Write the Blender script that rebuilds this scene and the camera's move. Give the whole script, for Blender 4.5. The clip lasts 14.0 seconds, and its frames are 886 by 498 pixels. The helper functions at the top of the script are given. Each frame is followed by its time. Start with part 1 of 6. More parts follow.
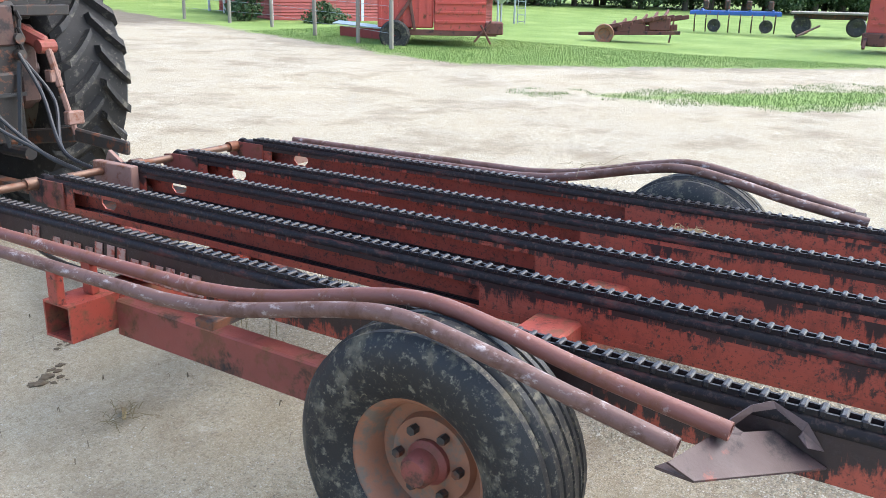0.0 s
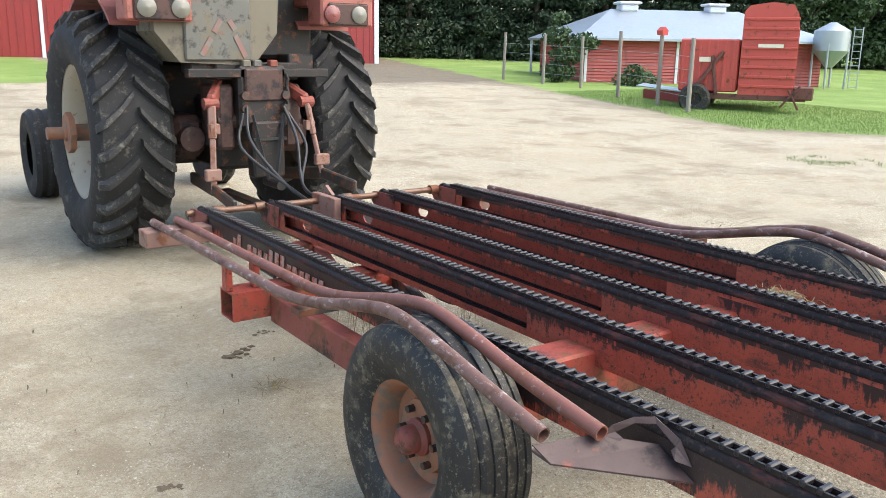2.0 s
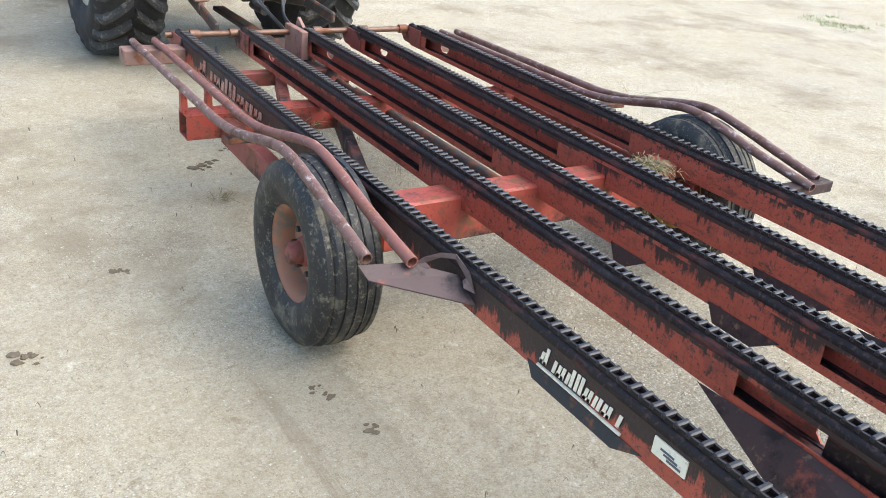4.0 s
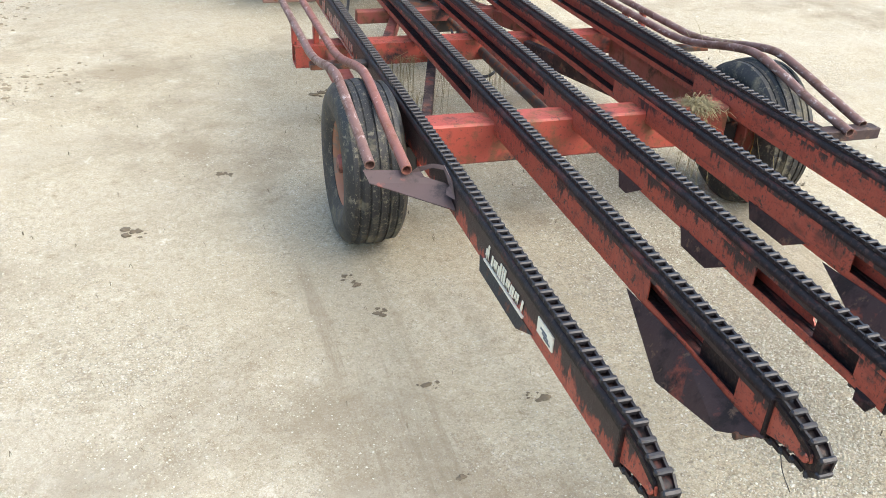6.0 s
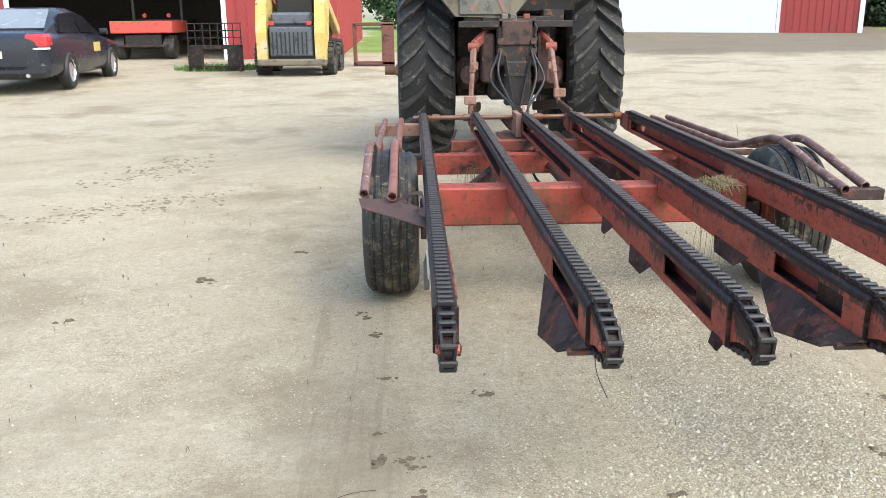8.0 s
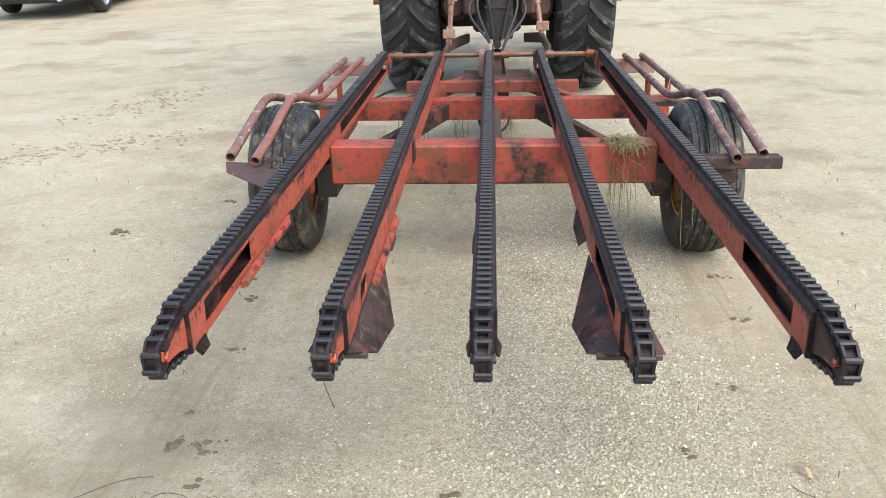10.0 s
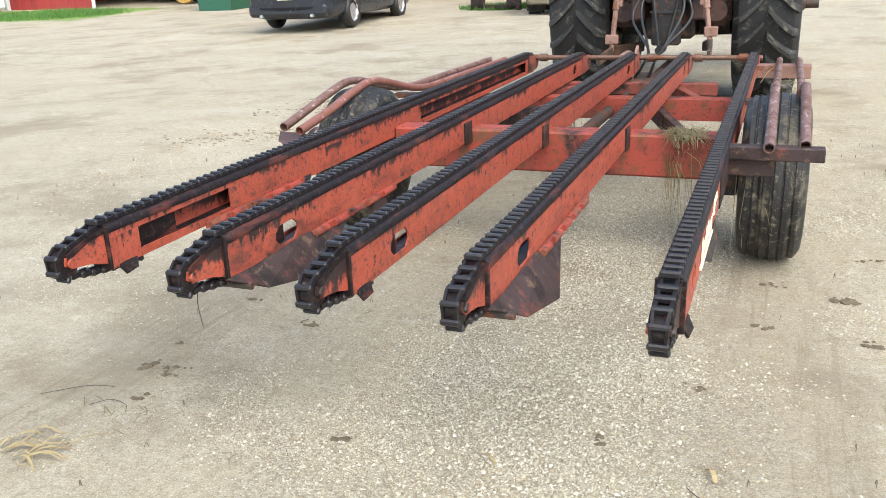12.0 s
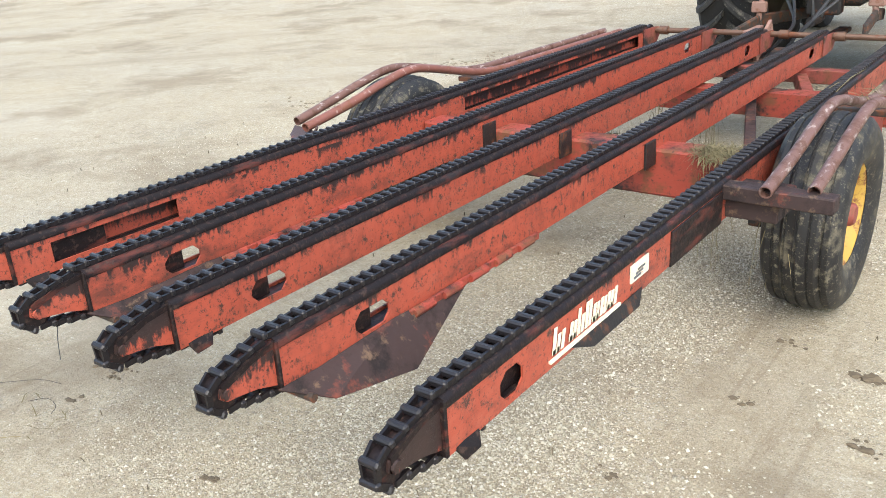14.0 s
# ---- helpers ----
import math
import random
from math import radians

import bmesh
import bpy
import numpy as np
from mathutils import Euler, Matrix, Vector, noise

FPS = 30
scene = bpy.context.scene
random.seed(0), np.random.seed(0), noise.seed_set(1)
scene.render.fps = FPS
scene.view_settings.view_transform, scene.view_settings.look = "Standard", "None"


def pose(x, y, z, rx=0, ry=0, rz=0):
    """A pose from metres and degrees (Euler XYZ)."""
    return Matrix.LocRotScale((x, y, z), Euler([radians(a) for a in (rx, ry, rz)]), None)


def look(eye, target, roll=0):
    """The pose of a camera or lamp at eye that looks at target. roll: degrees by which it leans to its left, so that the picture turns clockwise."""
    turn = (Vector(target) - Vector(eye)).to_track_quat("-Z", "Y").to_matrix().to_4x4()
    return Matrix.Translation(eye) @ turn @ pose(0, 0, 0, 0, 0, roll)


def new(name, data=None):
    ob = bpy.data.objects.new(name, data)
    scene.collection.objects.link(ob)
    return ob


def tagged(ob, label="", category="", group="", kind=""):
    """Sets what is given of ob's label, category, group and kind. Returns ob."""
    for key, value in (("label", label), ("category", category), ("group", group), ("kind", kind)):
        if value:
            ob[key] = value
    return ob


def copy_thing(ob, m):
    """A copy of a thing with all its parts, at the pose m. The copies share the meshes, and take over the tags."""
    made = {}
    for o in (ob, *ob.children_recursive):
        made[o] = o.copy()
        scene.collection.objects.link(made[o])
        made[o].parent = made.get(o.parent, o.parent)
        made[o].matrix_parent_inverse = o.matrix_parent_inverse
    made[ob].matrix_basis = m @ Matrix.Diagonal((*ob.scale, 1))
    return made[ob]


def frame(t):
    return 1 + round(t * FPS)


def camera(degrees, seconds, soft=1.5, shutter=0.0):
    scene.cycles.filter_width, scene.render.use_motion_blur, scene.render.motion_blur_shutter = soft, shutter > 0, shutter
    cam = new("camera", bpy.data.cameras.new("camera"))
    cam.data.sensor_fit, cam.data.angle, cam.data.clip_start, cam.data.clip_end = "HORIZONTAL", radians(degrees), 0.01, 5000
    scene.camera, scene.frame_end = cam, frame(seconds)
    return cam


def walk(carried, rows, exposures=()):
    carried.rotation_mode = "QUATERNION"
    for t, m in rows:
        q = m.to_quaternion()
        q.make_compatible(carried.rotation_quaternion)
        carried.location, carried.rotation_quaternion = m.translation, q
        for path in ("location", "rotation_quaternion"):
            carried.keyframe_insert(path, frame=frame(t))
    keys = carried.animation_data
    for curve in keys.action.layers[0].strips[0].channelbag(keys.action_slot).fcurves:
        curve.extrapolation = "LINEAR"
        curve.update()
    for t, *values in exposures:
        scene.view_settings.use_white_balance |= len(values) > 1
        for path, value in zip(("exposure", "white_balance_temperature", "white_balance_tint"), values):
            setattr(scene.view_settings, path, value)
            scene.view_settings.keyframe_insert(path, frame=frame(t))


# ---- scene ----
PATH = [
    (0, look((-2.610, 1.297, 1.495), (-1.000, 2.328, 0.907), 1.09)),
    (0.5, look((-2.585, 1.059, 1.551), (-1.163, 2.349, 0.990), 0.80)),
    (1, look((-2.540, 0.833, 1.519), (-1.164, 2.205, 1.042), -0.34)),
    (1.5, look((-2.500, 0.591, 1.547), (-1.237, 2.072, 1.087), -0.30)),
    (2, look((-2.405, 0.321, 1.549), (-1.278, 1.905, 1.080), 1.02)),
    (2.5, look((-2.379, 0.084, 1.486), (-1.261, 1.659, 0.966), 0.26)),
    (2.7, look((-2.367, -0.028, 1.500), (-1.239, 1.522, 0.930), 0.93)),
    (4.8, look((-2.037, -0.616, 2.023), (-1.232, 0.926, 1.037), 7.63)),
    (5, look((-1.960, -0.698, 2.033), (-1.228, 0.865, 1.023), 7.20)),
    (5.5, look((-1.825, -0.889, 2.073), (-1.209, 0.694, 1.016), 5.75)),
    (6, look((-1.748, -1.144, 1.987), (-1.209, 0.498, 0.980), 3.03)),
    (6.5, look((-1.575, -1.380, 1.851), (-1.160, 0.354, 0.944), 0.77)),
    (7, look((-1.334, -1.615, 1.641), (-1.083, 0.210, 0.864), 0.55)),
    (7.5, look((-1.130, -1.854, 1.371), (-0.953, 0.052, 0.791), -0.67)),
    (8, look((-0.895, -1.973, 1.388), (-0.832, -0.044, 0.863), -0.50)),
    (8.5, look((-0.631, -2.005, 1.384), (-0.653, -0.074, 0.865), -0.92)),
    (9, look((-0.436, -1.937, 1.369), (-0.420, -0.015, 0.819), 0.09)),
    (9.2, look((-0.359, -1.916, 1.379), (-0.343, 0.001, 0.807), 0.69)),
    (11.3, look((0.695, -1.611, 1.827), (0.192, 0.117, 0.954), -3.54)),
    (11.5, look((0.805, -1.676, 1.650), (0.240, 0.068, 0.849), -1.69)),
    (12, look((1.017, -1.678, 1.338), (0.307, 0.080, 0.701), -2.31)),
    (12.5, look((1.223, -1.511, 1.374), (0.419, 0.216, 0.765), -1.53)),
    (13, look((1.485, -1.347, 1.366), (0.541, 0.310, 0.764), -1.12)),
    (13.5, look((1.647, -1.139, 1.461), (0.561, 0.399, 0.785), -2.83)),
    (14, look((1.722, -0.918, 1.518), (0.580, 0.543, 0.768), -3.55)),
]
cam = camera(55.1, 14.0, 0.62)
walk(cam, PATH, ((0.0, 1.8, 6250, 8), (1.0, 1.8, 6400, 8), (2.0, 1.68, 6850, 7), (2.7, 1.72, 6900, 7), (4.8, 1.85, 6300, 5), (5.2, 1.87, 6450, 5), (6.0, 1.87, 6750, 5), (7.0, 1.8, 6750, 5), (8.5, 1.62, 6750, 5), (14.0, 1.62, 6750, 5)))

# ---- daylight: bright overcast ----
SUN_EL, SUN_AZ = radians(50), radians(135)
world = bpy.data.worlds.new("overcast_sky")
scene.world = world
world.use_nodes = True
wn = world.node_tree
sky = wn.nodes.new("ShaderNodeTexSky")
sky.sky_type = "NISHITA"
sky.sun_disc = False
sky.sun_elevation, sky.sun_rotation = SUN_EL, SUN_AZ
sky.air_density, sky.dust_density, sky.ozone_density = 1.0, 2.0, 1.0
wn.links.new(sky.outputs["Color"], wn.nodes["Background"].inputs["Color"])
wn.nodes["Background"].inputs["Strength"].default_value = 0.15
sun = new("sun", bpy.data.lights.new("sun", "SUN"))
sun.data.energy, sun.data.angle, sun.data.color = 1.25, radians(85), (1.0, 0.95, 0.88)
sun.matrix_basis = look((0, 0, 30), (-10 * math.sin(SUN_AZ) * math.cos(SUN_EL), -10 * math.cos(SUN_AZ) * math.cos(SUN_EL), 30 - 10 * math.sin(SUN_EL)))


# ---- materials ----
def ramp(nt, fac, stops):
    n = nt.nodes.new("ShaderNodeValToRGB")
    n.color_ramp.elements[0].position, n.color_ramp.elements[1].position = stops[0][0], stops[-1][0]
    n.color_ramp.elements[0].color, n.color_ramp.elements[1].color = (*stops[0][1], 1), (*stops[-1][1], 1)
    for p, c in stops[1:-1]:
        e = n.color_ramp.elements.new(p)
        e.color = (*c, 1)
    nt.links.new(fac, n.inputs["Fac"])
    return n.outputs["Color"]


def noise_of(nt, coord, scale, detail=6, rough=0.6, stretch=None):
    if stretch:
        m = nt.nodes.new("ShaderNodeMapping")
        m.inputs["Scale"].default_value = stretch
        nt.links.new(coord, m.inputs["Vector"])
        coord = m.outputs["Vector"]
    n = nt.nodes.new("ShaderNodeTexNoise")
    n.inputs["Scale"].default_value, n.inputs["Detail"].default_value, n.inputs["Roughness"].default_value = scale, detail, rough
    nt.links.new(coord, n.inputs["Vector"])
    return n.outputs["Fac"]


def mix(nt, fac, a, b):
    n = nt.nodes.new("ShaderNodeMix")
    n.data_type = "RGBA"
    if isinstance(fac, (int, float)):
        n.inputs[0].default_value = fac
    else:
        nt.links.new(fac, n.inputs[0])
    for sock, v in ((n.inputs[6], a), (n.inputs[7], b)):
        if isinstance(v, tuple):
            sock.default_value = (*v, 1)
        else:
            nt.links.new(v, sock)
    return n.outputs[2]


def calc(nt, op, a, b=0.0, clamp=False):
    n = nt.nodes.new("ShaderNodeMath")
    n.operation, n.use_clamp = op, clamp
    for sock, v in ((n.inputs[0], a), (n.inputs[1], b)):
        if isinstance(v, (int, float)):
            sock.default_value = v
        else:
            nt.links.new(v, sock)
    return n.outputs[0]


def bump(nt, height, strength, distance, base=None):
    n = nt.nodes.new("ShaderNodeBump")
    n.inputs["Strength"].default_value, n.inputs["Distance"].default_value = strength, distance
    nt.links.new(height, n.inputs["Height"])
    if base:
        nt.links.new(base, n.inputs["Normal"])
    return n.outputs["Normal"]


def start_mat(name):
    m = bpy.data.materials.new(name)
    m.use_nodes = True
    nt = m.node_tree
    coord = nt.nodes.new("ShaderNodeTexCoord").outputs["Object"]
    return m, nt, nt.nodes["Principled BSDF"], coord


def mat(name, base, tint=None, scale=6.0, patches=(), rough=0.6, rough2=None, metal=0.0, relief=0.25, grain=120.0, stretch=None, spec=0.5):
    """A worn surface: base and tint in soft clouds, patches of (colour, how much, scale, stretch), fine relief."""
    m, nt, b, co = start_mat(name)
    col = mix(nt, noise_of(nt, co, scale, 5, 0.6, stretch), base, tint or tuple(c * 0.72 for c in base))
    rg = None
    for c, amount, sc, st in patches:
        f = noise_of(nt, co, sc, 8, 0.68, st)
        e = calc(nt, "MULTIPLY", calc(nt, "SUBTRACT", f, 0.74 - amount * 0.5), 9.0, True)
        col = mix(nt, e, col, c)
        rg = e if rg is None else calc(nt, "MAXIMUM", rg, e)
    nt.links.new(col, b.inputs["Base Color"])
    g = noise_of(nt, co, grain, 4, 0.6)
    r = calc(nt, "ADD", calc(nt, "MULTIPLY", noise_of(nt, co, scale * 3, 4), 0.3), rough - 0.15)
    if rg is not None:
        r = calc(nt, "ADD", r, calc(nt, "MULTIPLY", rg, (rough2 if rough2 is not None else rough) - rough), True)
    nt.links.new(r, b.inputs["Roughness"])
    b.inputs["Metallic"].default_value = metal
    b.inputs["Specular IOR Level"].default_value = spec
    nt.links.new(bump(nt, g, relief, 0.004), b.inputs["Normal"])
    return m


RED = (0.50, 0.058, 0.026)
RUST = (0.16, 0.06, 0.03)
GRIME = (0.018, 0.013, 0.013)
M = {}


def rail_mat(name, soot, seed, centre=None, flank_dark=0.6):
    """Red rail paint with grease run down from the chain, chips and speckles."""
    m, nt, b, co = start_mat(name)
    sep = nt.nodes.new("ShaderNodeSeparateXYZ")
    nt.links.new(co, sep.inputs[0])
    mp = nt.nodes.new("ShaderNodeMapping")
    mp.inputs["Location"].default_value = (seed, seed * 1.7, 0)
    nt.links.new(co, mp.inputs["Vector"])
    co = mp.outputs["Vector"]
    col = mix(nt, noise_of(nt, co, 5, 5), (0.42, 0.084, 0.046), (0.29, 0.054, 0.032))
    rub = noise_of(nt, co, 60, 6, 0.7, (1, 0.12, 1))
    col = mix(nt, calc(nt, "MULTIPLY", calc(nt, "SUBTRACT", rub, 0.56), 5.0, True), col, (0.20, 0.050, 0.034))
    worn = noise_of(nt, co, 9, 7, 0.7, (1, 0.35, 1))
    col = mix(nt, calc(nt, "MULTIPLY", calc(nt, "SUBTRACT", worn, 0.54), 4.0, True), col, (0.40, 0.105, 0.065))
    runs = noise_of(nt, co, 34, 7, 0.70, (1, 1, 0.14))
    cloud = noise_of(nt, co, 2.4, 7, 0.68, (1, 1, 0.5))
    edge = calc(nt, "ADD", calc(nt, "MULTIPLY", calc(nt, "SUBTRACT", sep.outputs[2], 0.606), 17.0), calc(nt, "ADD", calc(nt, "MULTIPLY", calc(nt, "SUBTRACT", runs, 0.5), 3.4), calc(nt, "MULTIPLY", calc(nt, "SUBTRACT", noise_of(nt, co, 11, 8, 0.75), 0.5), 2.6)))
    edge = calc(nt, "ADD", edge, calc(nt, "MULTIPLY", calc(nt, "SUBTRACT", cloud, 0.58 - soot), 5.0))
    foot = calc(nt, "MULTIPLY", calc(nt, "SUBTRACT", 0.522, sep.outputs[2]), 40.0, True)
    edge = calc(nt, "ADD", edge, calc(nt, "MULTIPLY", foot, 0.45))
    # the -x side of the rail gets a wider dark coat, weighted per rail
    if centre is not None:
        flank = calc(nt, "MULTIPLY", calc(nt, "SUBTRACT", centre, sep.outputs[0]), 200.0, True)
        edge = calc(nt, "ADD", edge, calc(nt, "MULTIPLY", flank, flank_dark))
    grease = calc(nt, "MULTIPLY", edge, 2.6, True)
    stain = calc(nt, "MULTIPLY", calc(nt, "SUBTRACT", noise_of(nt, co, 20, 7, 0.75, (1, 1, 0.5)), 0.50), 5, True)
    smear = calc(nt, "MULTIPLY", calc(nt, "SUBTRACT", noise_of(nt, co, 6, 8, 0.72, (1, 0.45, 1)), 0.55), 8, True)
    col = mix(nt, calc(nt, "MULTIPLY", smear, 0.8), col, (0.075, 0.028, 0.022))
    specks = calc(nt, "MULTIPLY", calc(nt, "SUBTRACT", noise_of(nt, co, 75, 5, 0.75), 0.56), 14, True)
    chips = calc(nt, "MULTIPLY", calc(nt, "SUBTRACT", noise_of(nt, co, 26, 8, 0.78), 0.55), 14, True)
    col = mix(nt, calc(nt, "MULTIPLY", stain, 0.72), col, (0.15, 0.036, 0.024))
    col = mix(nt, calc(nt, "MULTIPLY", specks, 0.85), col, (0.07, 0.022, 0.016))
    col = mix(nt, chips, col, (0.055, 0.026, 0.020))
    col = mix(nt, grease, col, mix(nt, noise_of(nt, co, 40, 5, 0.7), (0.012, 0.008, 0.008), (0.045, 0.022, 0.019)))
    nt.links.new(col, b.inputs["Base Color"])
    nt.links.new(calc(nt, "ADD", 0.40, calc(nt, "MULTIPLY", noise_of(nt, co, 20, 4), 0.26)), b.inputs["Roughness"])
    h = calc(nt, "SUBTRACT", noise_of(nt, co, 110, 4), calc(nt, "MULTIPLY", chips, 0.9))
    nt.links.new(bump(nt, h, 0.32, 0.003), b.inputs["Normal"])
    return m


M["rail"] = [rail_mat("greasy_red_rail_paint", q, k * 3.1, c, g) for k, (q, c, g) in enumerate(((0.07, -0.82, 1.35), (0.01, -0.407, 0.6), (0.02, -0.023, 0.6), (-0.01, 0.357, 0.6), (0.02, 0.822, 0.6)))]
M["nose"] = rail_mat("grease_black_tail_paint", 0.26, 9.0)
M["nose_red"] = rail_mat("greasy_red_tail_paint", 0.10, 4.3)
M["red_beam"] = mat("faded_red_paint", (0.33, 0.050, 0.031), (0.24, 0.044, 0.028), 4, ((GRIME, 0.43, 4, None), (RUST, 0.48, 12, None), ((0.06, 0.025, 0.02), 0.36, 45, None)), 0.55, 0.75)
M["red_old"] = mat("weathered_red_paint", (0.26, 0.055, 0.04), (0.16, 0.045, 0.034), 6, ((RUST, 0.5, 10, None), (GRIME, 0.4, 5, None)), 0.6, 0.8)
M["strip"] = mat("greasy_dark_steel", (0.013, 0.008, 0.008), (0.007, 0.005, 0.006), 14, (((0.085, 0.024, 0.018), 0.40, 20, (1, 0.25, 1)), ((0.03, 0.027, 0.028), 0.26, 9, (1, 0.3, 1)), ((0.05, 0.03, 0.024), 0.42, 55, None)), 0.52, 0.6, 0.0, 0.4, 90.0, None, 0.26)
M["chain"] = mat("oily_chain_steel", (0.012, 0.010, 0.012), (0.006, 0.005, 0.006), 30, (((0.045, 0.022, 0.018), 0.4, 40, None),), 0.48, 0.62, 0.05, 0.3, 90.0, None, 0.35)
M["link_bar"] = mat("rubbed_link_bar_steel", (0.028, 0.025, 0.028), (0.012, 0.011, 0.012), 45, (((0.030, 0.018, 0.016), 0.42, 60, None),), 0.40, 0.62, 0.25)
M["pipe"] = mat("rusty_painted_pipe", (0.165, 0.083, 0.066), (0.105, 0.054, 0.042), 9, (((0.42, 0.36, 0.34), 0.36, 30, (1.5, 0.6, 1.5)), ((0.10, 0.045, 0.03), 0.5, 9, None)), 0.5, 0.75)
M["pipe_red"] = mat("red_painted_pipe", (0.22, 0.078, 0.057), (0.14, 0.058, 0.043), 9, (((0.42, 0.34, 0.31), 0.30, 26, None), (RUST, 0.40, 9, None)), 0.5, 0.75)
M["rubber"] = mat("muddy_black_rubber", (0.009, 0.009, 0.010), (0.020, 0.019, 0.019), 5, (((0.17, 0.15, 0.11), 0.36, 34, None), ((0.12, 0.105, 0.075), 0.40, 9, None), ((0.20, 0.18, 0.135), 0.30, 90, None)), 0.55, 0.9, 0.0, 0.3, 60.0, None, 0.4)
M["big_rubber"] = mat("tractor_tyre_rubber", (0.012, 0.012, 0.013), (0.024, 0.023, 0.023), 4, (((0.10, 0.092, 0.08), 0.33, 9, None), ((0.12, 0.11, 0.095), 0.28, 40, None)), 0.74, 0.92, 0.0, 0.3, 60.0, None, 0.35)
M["lug_rubber"] = mat("dusty_worn_tread_rubber", (0.020, 0.020, 0.021), (0.042, 0.041, 0.040), 9, (((0.13, 0.12, 0.10), 0.40, 12, None), ((0.17, 0.155, 0.13), 0.30, 50, None)), 0.72, 0.92, 0.0, 0.3, 60.0, None, 0.35)
M["grimy_red_iron"] = mat("grimy_red_iron", (0.085, 0.030, 0.022), (0.035, 0.022, 0.018), 7, ((GRIME, 0.48, 9, None), ((0.12, 0.09, 0.06), 0.3, 14, None)), 0.6, 0.8)
M["lift_red"] = mat("worn_red_lift_iron", (0.26, 0.052, 0.035), (0.15, 0.04, 0.03), 8, ((GRIME, 0.42, 10, None), (RUST, 0.4, 22, None)), 0.6, 0.8)
M["rim_rust"] = mat("rusty_orange_rim", (0.30, 0.12, 0.06), (0.22, 0.10, 0.06), 9, (((0.16, 0.12, 0.09), 0.5, 14, None),), 0.7, 0.85)
M["rim_yellow"] = mat("faded_yellow_rim", (0.48, 0.30, 0.05), (0.36, 0.22, 0.05), 8, ((RUST, 0.45, 16, None),), 0.6, 0.8)
M["rim_pale"] = mat("dusty_pale_rim", (0.36, 0.32, 0.25), (0.28, 0.24, 0.18), 6, ((RUST, 0.35, 12, None),), 0.65, 0.8)
M["iron"] = mat("dirty_cast_iron", (0.055, 0.045, 0.038), (0.03, 0.026, 0.024), 9, ((RUST, 0.5, 14, None),), 0.6, 0.8, 0.2)
M["dark_iron"] = mat("oily_black_iron", (0.022, 0.019, 0.018), (0.014, 0.012, 0.012), 9, ((RUST, 0.4, 14, None),), 0.5, 0.8, 0.2)
M["hose"] = mat("black_hydraulic_hose", (0.018, 0.018, 0.02), None, 9, (), 0.45)
M["arm_pink"] = mat("sun_faded_red_iron", (0.27, 0.155, 0.12), (0.18, 0.10, 0.08), 8, ((RUST, 0.45, 14, None),), 0.65, 0.8)
M["bar"] = mat("bare_worn_shaft", (0.19, 0.10, 0.062), (0.08, 0.055, 0.042), 12, ((RUST, 0.5, 12, None),), 0.45, 0.7, 0.4)
M["gusset"] = mat("faded_mauve_plate", (0.085, 0.05, 0.046), (0.055, 0.034, 0.032), 7, (((0.26, 0.07, 0.045), 0.30, 9, None), (GRIME, 0.40, 8, None)), 0.55, 0.7, 0.1)
M["shield"] = mat("stained_rusty_sheet_steel", (0.052, 0.030, 0.027), (0.030, 0.020, 0.020), 7, (((0.20, 0.055, 0.036), 0.36, 7, None), (GRIME, 0.5, 6, None), ((0.14, 0.09, 0.06), 0.36, 20, None)), 0.66, 0.82, 0.0, 0.35, 90.0, None, 0.3)
M["tank"] = mat("grimy_bare_panel", (0.15, 0.145, 0.125), (0.085, 0.085, 0.078), 5, (((0.05, 0.05, 0.045), 0.45, 16, None), ((0.16, 0.13, 0.085), 0.42, 6, None), ((0.20, 0.06, 0.05), 0.30, 7, None)), 0.5, 0.75, 0.2)
M["tan"] = mat("dusty_tan_panel", (0.17, 0.145, 0.10), (0.11, 0.095, 0.068), 4, (((0.07, 0.06, 0.05), 0.42, 8, None),), 0.55, 0.75)
M["fender"] = mat("faded_red_fender", (0.33, 0.105, 0.085), (0.25, 0.08, 0.06), 4, ((RUST, 0.4, 9, None),), 0.5, 0.7)
M["decal"] = mat("chipped_white_decal", (0.46, 0.33, 0.29), (0.36, 0.20, 0.16), 25, (((0.34, 0.07, 0.04), 0.52, 40, None), ((0.03, 0.02, 0.02), 0.40, 14, None)), 0.5)
M["cream"] = mat("cream_decal", (0.78, 0.72, 0.58), (0.66, 0.6, 0.46), 25, (((0.40, 0.14, 0.08), 0.3, 50, None),), 0.45)
M["lamp"] = mat("milky_lamp_lens", (0.22, 0.21, 0.17), (0.12, 0.115, 0.10), 14, (), 0.16)
M["stripe"] = mat("flaked_red_stripe", (0.24, 0.085, 0.07), (0.17, 0.12, 0.10), 14, (((0.15, 0.145, 0.13), 0.5, 22, None),), 0.55)
M["lamp_pink"] = mat("faded_red_lens", (0.24, 0.075, 0.065), (0.15, 0.05, 0.05), 12, (), 0.3)
M["lamp_red"] = mat("red_lamp_lens", (0.55, 0.045, 0.05), None, 9, (), 0.25)
M["black"] = mat("flat_black_plastic", (0.02, 0.02, 0.02), None, 6, (), 0.55)
M["siding"] = mat("red_painted_siding", (0.30, 0.035, 0.032), (0.25, 0.03, 0.03), 3, (((0.18, 0.03, 0.03), 0.4, 2, (1, 1, 0.2)),), 0.55)
M["siding_pale"] = mat("faded_red_corrugated", (0.42, 0.085, 0.07), (0.34, 0.07, 0.06), 3, (((0.22, 0.06, 0.05), 0.4, 3, (1, 1, 0.3)),), 0.6)
